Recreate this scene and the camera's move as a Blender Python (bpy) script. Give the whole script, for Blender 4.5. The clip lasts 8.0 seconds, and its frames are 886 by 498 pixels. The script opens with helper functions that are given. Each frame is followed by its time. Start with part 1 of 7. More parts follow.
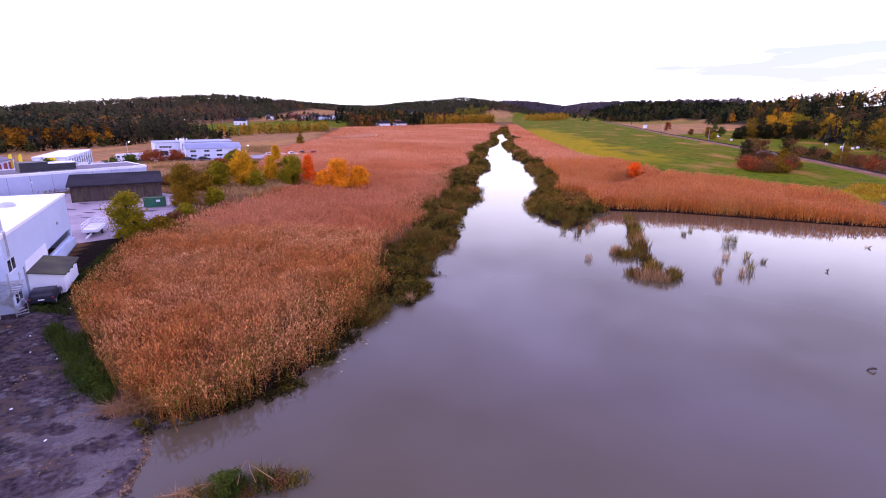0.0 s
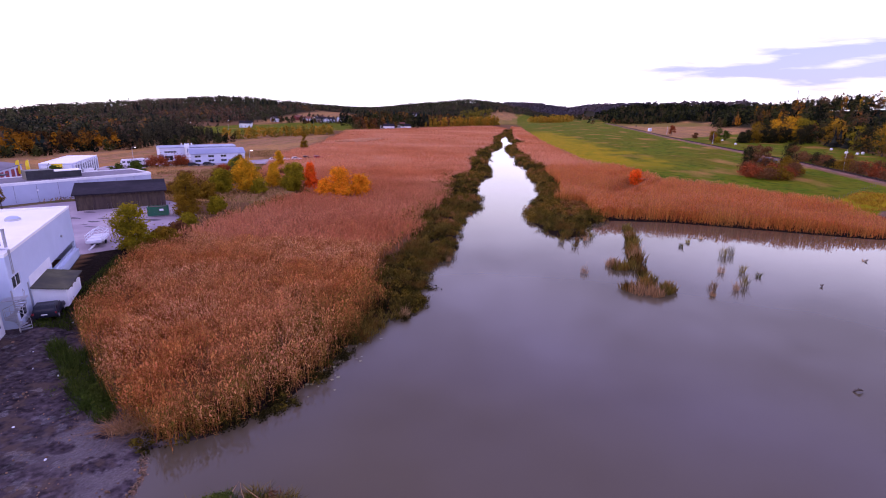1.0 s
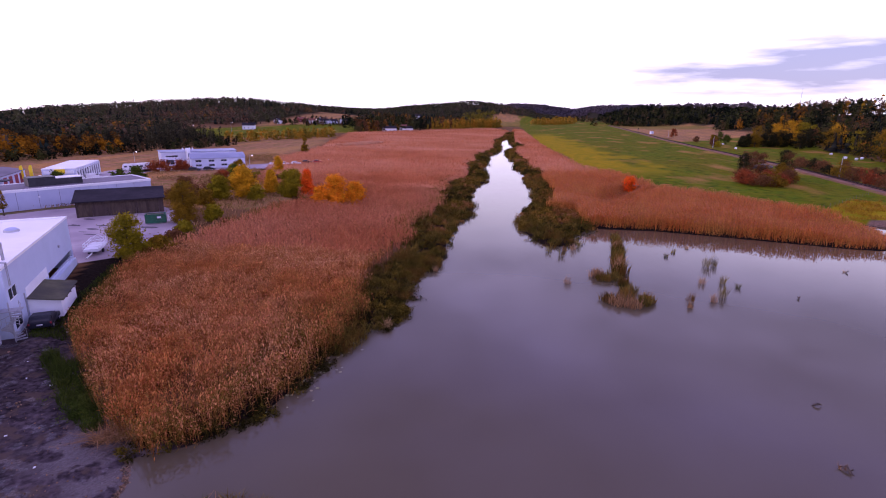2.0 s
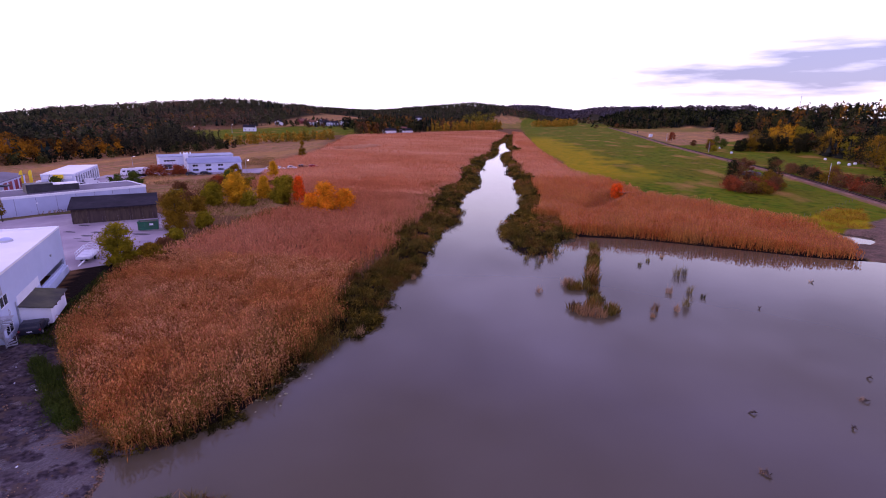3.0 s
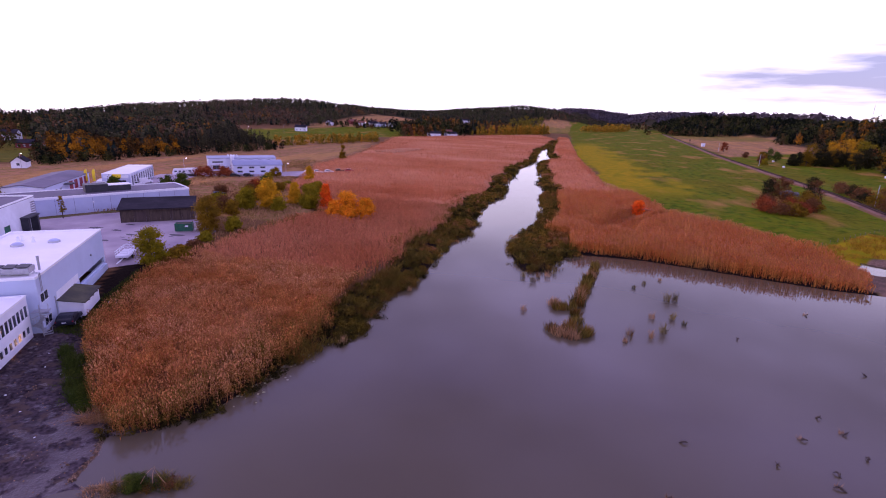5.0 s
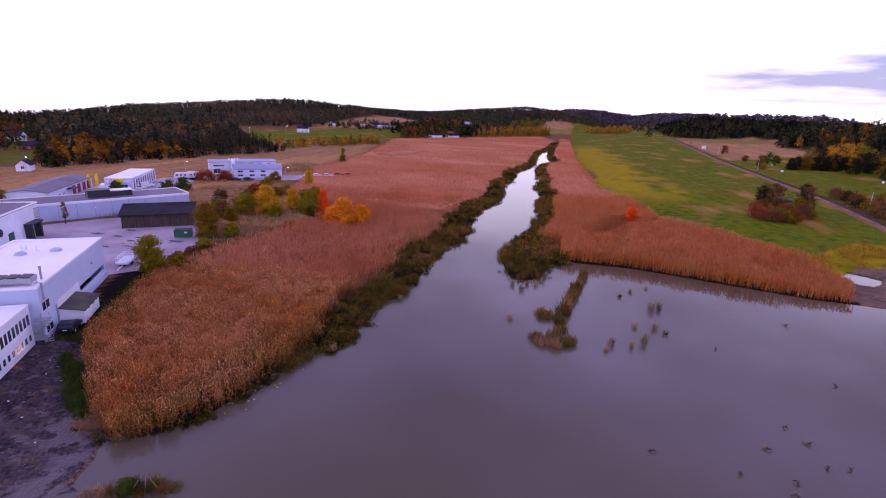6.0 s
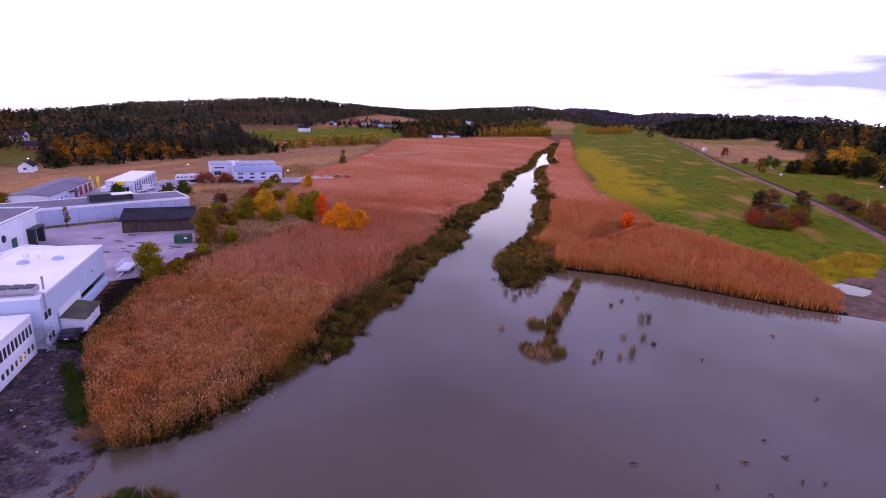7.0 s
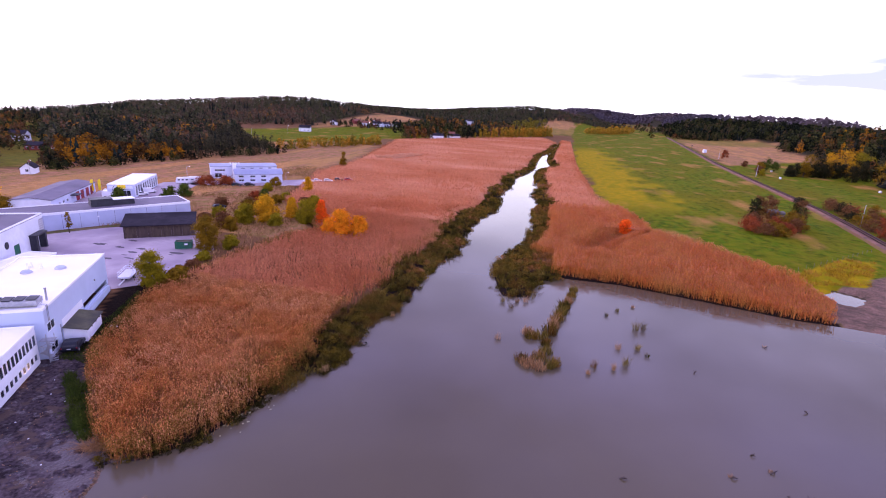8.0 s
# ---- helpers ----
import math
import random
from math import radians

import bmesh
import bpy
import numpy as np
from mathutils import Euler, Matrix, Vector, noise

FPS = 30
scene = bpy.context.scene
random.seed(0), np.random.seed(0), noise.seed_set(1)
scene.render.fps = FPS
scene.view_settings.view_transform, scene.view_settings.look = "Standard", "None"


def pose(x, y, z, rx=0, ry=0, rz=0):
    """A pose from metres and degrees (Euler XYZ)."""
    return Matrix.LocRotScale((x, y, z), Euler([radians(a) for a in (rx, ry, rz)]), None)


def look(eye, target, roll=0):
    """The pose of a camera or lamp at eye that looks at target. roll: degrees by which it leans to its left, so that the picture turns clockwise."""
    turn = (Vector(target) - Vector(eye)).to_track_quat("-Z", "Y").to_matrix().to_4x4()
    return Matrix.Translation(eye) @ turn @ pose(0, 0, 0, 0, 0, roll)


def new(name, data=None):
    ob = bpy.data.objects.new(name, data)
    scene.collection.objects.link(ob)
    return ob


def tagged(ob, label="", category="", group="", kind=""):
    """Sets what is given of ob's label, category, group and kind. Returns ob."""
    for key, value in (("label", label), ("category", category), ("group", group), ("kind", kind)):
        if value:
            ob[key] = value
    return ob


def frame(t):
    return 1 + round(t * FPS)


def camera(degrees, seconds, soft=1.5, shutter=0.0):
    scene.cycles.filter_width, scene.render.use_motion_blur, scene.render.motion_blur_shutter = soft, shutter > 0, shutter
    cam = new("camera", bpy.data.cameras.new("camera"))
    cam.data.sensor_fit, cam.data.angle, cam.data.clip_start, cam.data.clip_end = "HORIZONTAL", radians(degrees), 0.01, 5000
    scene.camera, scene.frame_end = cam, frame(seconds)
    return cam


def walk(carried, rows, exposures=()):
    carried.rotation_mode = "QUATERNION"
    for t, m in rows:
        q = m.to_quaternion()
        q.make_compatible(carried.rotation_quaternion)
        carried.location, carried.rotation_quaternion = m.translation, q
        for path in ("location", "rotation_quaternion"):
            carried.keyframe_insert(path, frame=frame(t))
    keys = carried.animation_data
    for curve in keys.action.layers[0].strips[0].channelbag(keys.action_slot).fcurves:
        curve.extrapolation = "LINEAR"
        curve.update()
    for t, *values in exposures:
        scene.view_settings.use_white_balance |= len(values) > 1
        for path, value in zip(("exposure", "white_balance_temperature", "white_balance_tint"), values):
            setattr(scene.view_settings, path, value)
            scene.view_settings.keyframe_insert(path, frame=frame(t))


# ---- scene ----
cam = camera(83.43, 8.0, soft=1.0)
PATH = [
    (0, (0.000, 0.000, 20.911), (-2.180, 19.133, 15.508), 0.59),
    (0.5, (0.401, 0.015, 21.891), (-1.887, 19.133, 16.484), 0.62),
    (1, (1.103, -0.228, 22.812), (-1.261, 18.893, 17.445), 0.69),
    (1.5, (2.213, -0.631, 23.739), (-0.221, 18.486, 18.387), 0.74),
    (3, (8.147, -3.268, 27.028), (5.543, 15.835, 21.707), 1.00),
    (3.5, (10.584, -4.368, 28.108), (7.891, 14.722, 22.785), 1.11),
    (4, (13.074, -5.112, 29.172), (9.730, 13.869, 23.832), 1.46),
    (4.5, (15.587, -5.431, 30.152), (11.365, 13.374, 24.809), 1.76),
    (6, (20.273, -7.273, 33.644), (15.726, 11.448, 28.275), 2.33),
    (6.5, (21.042, -7.692, 34.847), (16.480, 11.017, 29.448), 2.50),
    (7, (21.672, -7.969, 36.190), (17.089, 10.722, 30.745), 2.65),
    (7.5, (22.006, -8.155, 37.439), (17.415, 10.523, 31.956), 2.80),
    (8, (22.223, -8.343, 38.726), (17.631, 10.327, 33.218), 2.97),
]
walk_exposures = [(0, 0.52, 5950, 40), (0.5, 0.32, 5950, 41), (1.0, 0.08, 5950, 45), (1.5, -0.11, 5950, 51), (3.0, -0.27, 5950, 53), (3.5, -0.27, 5950, 53), (4.5, -0.24, 5950, 53), (6.0, -0.22, 5950, 52), (7.0, -0.06, 5950, 48), (7.5, 0.22, 5950, 40), (8.0, 0.42, 5950, 39)]
walk(cam, [(t, look(eye, target, roll)) for t, eye, target, roll in PATH], walk_exposures)

# ---- world and light: an overcast evening sky ----
SUN_EL, SUN_AZ = radians(14), radians(-95)
world = bpy.data.worlds.new("overcast_sky")
scene.world = world
world.use_nodes = True
wn, wl = world.node_tree.nodes, world.node_tree.links
wn.clear()


def wnode(kind, **sets):
    n = wn.new(kind)
    for k, v in sets.items():
        n.inputs[k].default_value = v
    return n


def wmath(op, a, b=None, clamp=False):
    n = wn.new("ShaderNodeMath")
    n.operation, n.use_clamp = op, clamp
    for i, v in enumerate((a, b)):
        if v is None:
            continue
        if isinstance(v, (int, float)):
            n.inputs[i].default_value = v
        else:
            wl.new(v, n.inputs[i])
    return n.outputs[0]


w_co = wn.new("ShaderNodeTexCoord")
w_sep = wn.new("ShaderNodeSeparateXYZ")
wl.new(w_co.outputs["Generated"], w_sep.inputs[0])
w_sky = wn.new("ShaderNodeTexSky")
w_sky.sky_type, w_sky.sun_disc = "NISHITA", False
w_sky.sun_elevation, w_sky.sun_rotation = SUN_EL, SUN_AZ
up = wmath("MAXIMUM", w_sep.outputs["Z"], 0.0)
# bright layer of cloud, whitest low over the land, greyer and more violet overhead
w_ramp = wn.new("ShaderNodeValToRGB")
w_ramp.color_ramp.elements[0].position, w_ramp.color_ramp.elements[0].color = 0.0, (1.95, 2.00, 1.90, 1)
w_ramp.color_ramp.elements[1].position, w_ramp.color_ramp.elements[1].color = 1.0, (0.80, 0.75, 0.98, 1)
e = w_ramp.color_ramp.elements.new(0.195)
e.color = (1.90, 1.92, 1.92, 1)
e = w_ramp.color_ramp.elements.new(0.29)
e.color = (1.18, 1.18, 1.52, 1)
e = w_ramp.color_ramp.elements.new(0.5)
e.color = (0.86, 0.84, 1.58, 1)
wl.new(up, w_ramp.inputs[0])
# clouds as on a flat layer overhead
low = wmath("ADD", up, 0.12)
cx, cy = wmath("DIVIDE", w_sep.outputs["X"], low), wmath("DIVIDE", w_sep.outputs["Y"], low)
w_com = wn.new("ShaderNodeCombineXYZ")
wl.new(cx, w_com.inputs[0]), wl.new(cy, w_com.inputs[1])
w_noise = wnode("ShaderNodeTexNoise", Scale=0.9, Detail=5.0, Roughness=0.55)
wl.new(w_com.outputs[0], w_noise.inputs["Vector"])
puff = wn.new("ShaderNodeMapRange")
puff.inputs[1].default_value, puff.inputs[2].default_value, puff.inputs[3].default_value, puff.inputs[4].default_value = 0.34, 0.66, 0.50, 1.65
wl.new(w_noise.outputs["Fac"], puff.inputs[0])
w_mul = wn.new("ShaderNodeMix")
w_mul.data_type, w_mul.blend_type = "RGBA", "MULTIPLY"
wl.new(w_ramp.outputs[0], w_mul.inputs[6]), wl.new(puff.outputs[0], w_mul.inputs[7])
w_high = wn.new("ShaderNodeMapRange")
w_high.inputs[1].default_value, w_high.inputs[2].default_value = 0.16, 0.36
wl.new(up, w_high.inputs[0]), wl.new(w_high.outputs[0], w_mul.inputs[0])
# the violet bank of cloud over the railway side
w_az = wmath("ARCTAN2", w_sep.outputs["X"], w_sep.outputs["Y"])
w_n2 = wn.new("ShaderNodeTexNoise")
w_n2.inputs["Scale"].default_value, w_n2.inputs["Detail"].default_value = 1.0, 5.0
w_map = wn.new("ShaderNodeMapping")
w_map.inputs["Scale"].default_value = (8.0, 8.0, 60.0)
wl.new(w_co.outputs["Generated"], w_map.inputs[0]), wl.new(w_map.outputs[0], w_n2.inputs["Vector"])
d_az = wmath("POWER", wmath("DIVIDE", wmath("SUBTRACT", w_az, 0.55), 0.29), 2.0)
d_el = wmath("POWER", wmath("DIVIDE", wmath("SUBTRACT", w_sep.outputs["Z"], wmath("ADD", wmath("MULTIPLY", wmath("SUBTRACT", w_az, 0.56), 0.05), 0.078)), 0.040), 2.0)
bank = wmath("SUBTRACT", wmath("SUBTRACT", wmath("MULTIPLY", w_n2.outputs["Fac"], 4.6), 0.35), wmath("ADD", d_az, d_el))
bank = wmath("MULTIPLY", bank, 0.55, clamp=True)
w_bank = wn.new("ShaderNodeMix")
w_bank.data_type = "RGBA"
w_bank.inputs[7].default_value = (0.33, 0.40, 0.60, 1)
wl.new(wmath("MULTIPLY", bank, 0.9), w_bank.inputs[0]), wl.new(w_mul.outputs[2], w_bank.inputs[6])
bg_cloud, bg_sky, w_add, w_out = wn.new("ShaderNodeBackground"), wn.new("ShaderNodeBackground"), wn.new("ShaderNodeAddShader"), wn.new("ShaderNodeOutputWorld")
wl.new(w_bank.outputs[2], bg_cloud.inputs[0]), wl.new(w_sky.outputs[0], bg_sky.inputs[0])
bg_cloud.inputs[1].default_value, bg_sky.inputs[1].default_value = 0.8, 0.05
wl.new(bg_cloud.outputs[0], w_add.inputs[0]), wl.new(bg_sky.outputs[0], w_add.inputs[1]), wl.new(w_add.outputs[0], w_out.inputs[0])

sun = new("sun", bpy.data.lights.new("sun", "SUN"))
sun.data.energy, sun.data.angle, sun.data.color = 0.8, radians(30), (1.0, 0.90, 0.82)
sun.matrix_world = look((0, 0, 60), (-math.sin(SUN_AZ) * math.cos(SUN_EL) * 50, -math.cos(SUN_AZ) * math.cos(SUN_EL) * 50, 60 - 50 * math.sin(SUN_EL)))


# ---- materials ----
def mat(name, c1, c2, scale=1.0, rough=0.8, big=0.0, c3=None, bump=0.0, bump_scale=None, metal=0.0, island=0.0, rand=0.0, spec=None, trans=0.0, stretch=None, hue=0.0):
    """A surface that varies from c1 to c2 at scale (1/m), towards c3 at the coarse scale big, piece by piece by island or rand."""
    m = bpy.data.materials.new(name)
    m.use_nodes = True
    n, k = m.node_tree.nodes, m.node_tree.links
    b = n["Principled BSDF"]
    geo = n.new("ShaderNodeNewGeometry")
    src = geo.outputs["Position"]
    if stretch:
        mp = n.new("ShaderNodeMapping")
        mp.inputs["Scale"].default_value = stretch
        k.new(src, mp.inputs[0])
        src = mp.outputs[0]

    def tex(s, detail):
        t = n.new("ShaderNodeTexNoise")
        t.inputs["Scale"].default_value, t.inputs["Detail"].default_value = s, detail
        k.new(src, t.inputs["Vector"])
        return t.outputs["Fac"]

    def mixed(fac, a, bb, lo=0.35, hi=0.65):
        r = n.new("ShaderNodeMapRange")
        r.inputs[1].default_value, r.inputs[2].default_value = lo, hi
        k.new(fac, r.inputs[0])
        x = n.new("ShaderNodeMix")
        x.data_type = "RGBA"
        k.new(r.outputs[0], x.inputs[0])
        for i, v in ((6, a), (7, bb)):
            if isinstance(v, tuple):
                x.inputs[i].default_value = (*v, 1)
            else:
                k.new(v, x.inputs[i])
        return x.outputs[2]

    fac = tex(scale, 5.0)
    col = mixed(fac, c1, c2)
    if c3 and big:
        col = mixed(tex(big, 4.0), col, c3, 0.42, 0.66)
    for amount, out in ((island, "Random Per Island"), (rand, "Random")):
        if amount:
            o = geo.outputs[out] if out == "Random Per Island" else n.new("ShaderNodeObjectInfo").outputs["Random"]
            r = n.new("ShaderNodeMapRange")
            r.inputs[3].default_value, r.inputs[4].default_value = 1 - amount, 1 + amount
            k.new(o, r.inputs[0])
            h = n.new("ShaderNodeHueSaturation")
            k.new(r.outputs[0], h.inputs["Value"]), k.new(col, h.inputs["Color"])
            col = h.outputs[0]
    if hue:
        fr = n.new("ShaderNodeMath")
        fr.operation = "MULTIPLY"
        fr.inputs[1].default_value = 37.0
        fq = n.new("ShaderNodeMath")
        fq.operation = "FRACT"
        r = n.new("ShaderNodeMapRange")
        r.inputs[3].default_value, r.inputs[4].default_value = 0.5 - hue, 0.5 + hue
        k.new(geo.outputs["Random Per Island"], fr.inputs[0]), k.new(fr.outputs[0], fq.inputs[0]), k.new(fq.outputs[0], r.inputs[0])
        h = n.new("ShaderNodeHueSaturation")
        k.new(r.outputs[0], h.inputs["Hue"]), k.new(col, h.inputs["Color"])
        col = h.outputs[0]
    k.new(col, b.inputs["Base Color"])
    b.inputs["Roughness"].default_value, b.inputs["Metallic"].default_value = rough, metal
    b.inputs["Specular IOR Level"].default_value = (0.04 if trans or rough > 0.86 else 0.3) if spec is None else spec
    if bump:
        bp = n.new("ShaderNodeBump")
        bp.inputs["Strength"].default_value, bp.inputs["Distance"].default_value = bump, 0.05
        k.new(tex(bump_scale or scale * 4, 4.0), bp.inputs["Height"]), k.new(bp.outputs[0], b.inputs["Normal"])
    if trans:
        t = n.new("ShaderNodeBsdfTranslucent")
        k.new(col, t.inputs[0])
        x = n.new("ShaderNodeMixShader")
        x.inputs[0].default_value = trans
        k.new(b.outputs[0], x.inputs[1]), k.new(t.outputs[0], x.inputs[2]), k.new(x.outputs[0], n["Material Output"].inputs[0])
    return m


def glow(name, colour, strength):
    m = bpy.data.materials.new(name)
    m.use_nodes = True
    b = m.node_tree.nodes["Principled BSDF"]
    b.inputs["Base Color"].default_value = (*colour, 1)
    b.inputs["Emission Color"].default_value, b.inputs["Emission Strength"].default_value = (*colour, 1), strength
    return m


M_STEM = mat("reed_stem", (0.44, 0.160, 0.032), (0.27, 0.092, 0.019), 0.55, 0.85, 0.07, (0.38, 0.168, 0.044), island=0.36, trans=0.25, hue=0.02)
M_PLUME = mat("reed_plume", (0.65, 0.250, 0.070), (0.43, 0.149, 0.040), 0.4, 0.9, 0.09, (0.64, 0.315, 0.140), island=0.30, trans=0.3, hue=0.014)
M_GREENREED = mat("greenish_reed", (0.20, 0.125, 0.020), (0.125, 0.090, 0.013), 0.6, 0.85, 0.2, (0.27, 0.125, 0.030), island=0.5, trans=0.25, hue=0.02)
M_SEDGE = mat("sedge_leaf", (0.038, 0.038, 0.005), (0.092, 0.066, 0.008), 0.5, 0.8, 0.25, (0.17, 0.080, 0.017), island=0.6, trans=0.22, hue=0.02)
M_SEDGE2 = mat("pale_sedge_leaf", (0.206, 0.142, 0.0258), (0.12, 0.0903, 0.0155), 0.5, 0.8, island=0.5, trans=0.25)
M_FARREED = mat("distant_reeds", (0.57, 0.210, 0.088), (0.43, 0.147, 0.058), 0.07, 0.9, 0.013, (0.60, 0.272, 0.142), island=0.24, trans=0.3, hue=0.008)
M_CANOPY = mat("closed_reed_tops", (0.42, 0.156, 0.069), (0.32, 0.111, 0.046), 0.35, 0.95, 0.03, (0.48, 0.210, 0.108), bump=1.0, bump_scale=1.3, spec=0.0, stretch=(0.5, 1.0, 1.0))
M_REEDFRONT = mat("amber_reed_stem", (0.58, 0.195, 0.040), (0.42, 0.120, 0.024), 0.5, 0.85, 0.15, (0.50, 0.215, 0.052), island=0.42, trans=0.25, hue=0.015)
M_STRAW = mat("dry_straw", (0.42, 0.250, 0.120), (0.30, 0.160, 0.070), 0.5, 0.85, island=0.4, trans=0.25)
M_WEED = mat("green_weed", (0.0344, 0.0619, 0.0086), (0.0619, 0.0826, 0.0138), 0.6, 0.8, island=0.5, trans=0.25)
M_BARK = mat("bark", (0.10, 0.075, 0.06), (0.05, 0.04, 0.035), 3.0, 0.9, bump=0.5)


def leaf_mat(name, a, b, isl=0.34):
    return mat(name, a, b, 0.5, 0.75, island=isl, trans=0.35)


M_LEAF = {
    "olive": leaf_mat("leaf_olive", (0.28, 0.215, 0.007), (0.18, 0.152, 0.007)),
    "dark_olive": leaf_mat("leaf_dark_olive", (0.25, 0.140, 0.008), (0.150, 0.095, 0.008)),
    "yellow": leaf_mat("leaf_yellow", (0.72, 0.36, 0.006), (0.44, 0.25, 0.007)),
    "orange": leaf_mat("leaf_orange", (0.80, 0.260, 0.006), (0.68, 0.290, 0.007)),
    "red_orange": leaf_mat("leaf_red_orange", (0.85, 0.120, 0.009), (0.74, 0.150, 0.007)),
    "green": leaf_mat("leaf_green", (0.046, 0.080, 0.012), (0.083, 0.105, 0.014)),
    "rust": leaf_mat("leaf_rust", (0.34, 0.075, 0.022), (0.17, 0.048, 0.018)),
    "brown": leaf_mat("leaf_brown", (0.135, 0.058, 0.024), (0.185, 0.082, 0.028)),
    "dark": leaf_mat("leaf_dark", (0.016, 0.020, 0.008), (0.038, 0.032, 0.012)),
}


def tone_mat(name, stops, island=0.3, trans=0.0, grain=0.4):
    """Leaves whose colour runs through the stops tree by tree, and varies patch by patch."""
    m = bpy.data.materials.new(name)
    m.use_nodes = True
    n, k = m.node_tree.nodes, m.node_tree.links
    b = n["Principled BSDF"]
    at, geo, ramp, tex = n.new("ShaderNodeAttribute"), n.new("ShaderNodeNewGeometry"), n.new("ShaderNodeValToRGB"), n.new("ShaderNodeTexNoise")
    at.attribute_name = "tone"
    tex.inputs["Scale"].default_value = grain
    k.new(geo.outputs["Position"], tex.inputs["Vector"])
    ramp.color_ramp.elements[0].position, ramp.color_ramp.elements[0].color = stops[0][0], (*stops[0][1], 1)
    ramp.color_ramp.elements[1].position, ramp.color_ramp.elements[1].color = stops[-1][0], (*stops[-1][1], 1)
    for p_, c_ in stops[1:-1]:
        ramp.color_ramp.elements.new(p_).color = (*c_, 1)
    shift = n.new("ShaderNodeMath")
    shift.operation = "MULTIPLY_ADD"
    shift.inputs[1].default_value = 0.24
    k.new(tex.outputs["Fac"], shift.inputs[0])
    off = n.new("ShaderNodeMath")
    off.operation = "SUBTRACT"
    off.inputs[1].default_value = 0.12
    k.new(at.outputs["Fac"], off.inputs[0]), k.new(off.outputs[0], shift.inputs[2]), k.new(shift.outputs[0], ramp.inputs[0])
    r = n.new("ShaderNodeMapRange")
    r.inputs[3].default_value, r.inputs[4].default_value = 1 - island, 1 + island
    h = n.new("ShaderNodeHueSaturation")
    k.new(geo.outputs["Random Per Island"], r.inputs[0]), k.new(r.outputs[0], h.inputs["Value"]), k.new(ramp.outputs[0], h.inputs["Color"]), k.new(h.outputs[0], b.inputs["Base Color"])
    b.inputs["Roughness"].default_value, b.inputs["Specular IOR Level"].default_value = 0.9, 0.02
    if trans:
        t = n.new("ShaderNodeBsdfTranslucent")
        x = n.new("ShaderNodeMixShader")
        x.inputs[0].default_value = trans
        k.new(h.outputs[0], t.inputs[0]), k.new(b.outputs[0], x.inputs[1]), k.new(t.outputs[0], x.inputs[2]), k.new(x.outputs[0], n["Material Output"].inputs[0])
    return m


M_MIXWOOD = tone_mat("mixed_autumn_wood", [(0.0, (0.004, 0.007, 0.005)), (0.28, (0.011, 0.014, 0.007)), (0.46, (0.044, 0.050, 0.013)), (0.60, (0.070, 0.050, 0.022)), (0.76, (0.110, 0.048, 0.020)), (0.90, (0.20, 0.088, 0.012)), (1.0, (0.36, 0.15, 0.010))], island=0.28)
# the mixed wood's tones, lifted and greyed to paint in the hill's haze
M_HILLMIX = tone_mat("hazed_hill_wood", [(0.0, (0.010, 0.014, 0.011)), (0.28, (0.024, 0.028, 0.016)), (0.46, (0.058, 0.062, 0.024)), (0.60, (0.085, 0.064, 0.040)), (0.76, (0.115, 0.060, 0.034)), (0.90, (0.20, 0.095, 0.020)), (1.0, (0.34, 0.15, 0.012))], island=0.3)
M_GOLDWOOD = tone_mat("golden_birch_wood", [(0.0, (0.018, 0.014, 0.007)), (0.3, (0.07, 0.035, 0.010)), (0.55, (0.24, 0.098, 0.006)), (0.8, (0.42, 0.175, 0.005)), (1.0, (0.33, 0.190, 0.010))])
M_HAZELWOOD = tone_mat("bare_poplar_wood", [(0.0, (0.018, 0.016, 0.014)), (0.5, (0.036, 0.036, 0.018)), (1.0, (0.062, 0.055, 0.030))])
M_ROWTREES = tone_mat("yellow_green_row", [(0.0, (0.13, 0.115, 0.016)), (0.5, (0.30, 0.19, 0.016)), (1.0, (0.46, 0.20, 0.016))], trans=0.2)
M_BANKTONE = tone_mat("bank_scrub_leaves", [(0.0, (0.018, 0.015, 0.004)), (0.25, (0.048, 0.040, 0.007)), (0.45, (0.100, 0.072, 0.009)), (0.65, (0.19, 0.115, 0.014)), (0.85, (0.22, 0.092, 0.022)), (1.0, (0.28, 0.130, 0.046))], island=0.5, trans=0.12, grain=1.2)
M_CONIFER = mat("conifer_needles", (0.008, 0.014, 0.011), (0.015, 0.021, 0.015), 0.02, 0.9, 0.006, (0.024, 0.023, 0.016), island=0.5, spec=0.0)
# distance haze is mixed into this forest's violet-grey colour
M_FARHILL = mat("hazy_far_wood", (0.060, 0.054, 0.068), (0.084, 0.070, 0.080), 0.01, 0.95, 0.004, (0.100, 0.072, 0.070), island=0.3, spec=0.0)

# the ground's surfaces, with shade in the bank's colour, blended by the masks on the terrain sheet
M_GROUND = bpy.data.materials.new("ground")
M_GROUND.use_nodes = True


# ---- building tools ----
def empty(name, m, label="", category="", group=""):
    ob = new(name)
    ob.matrix_world = m
    return tagged(ob, label, category, group)


def part(name, bm, material, parent=None, label="", smooth=False):
    me = bpy.data.meshes.new(name)
    bm.to_mesh(me)
    bm.free()
    for m in material if isinstance(material, (list, tuple)) else (material,):
        me.materials.append(m)
    if smooth:
        me.polygons.foreach_set("use_smooth", [True] * len(me.polygons))
    ob = new(name, me)
    ob.parent = parent
    if label:
        tagged(ob, label)
    return ob


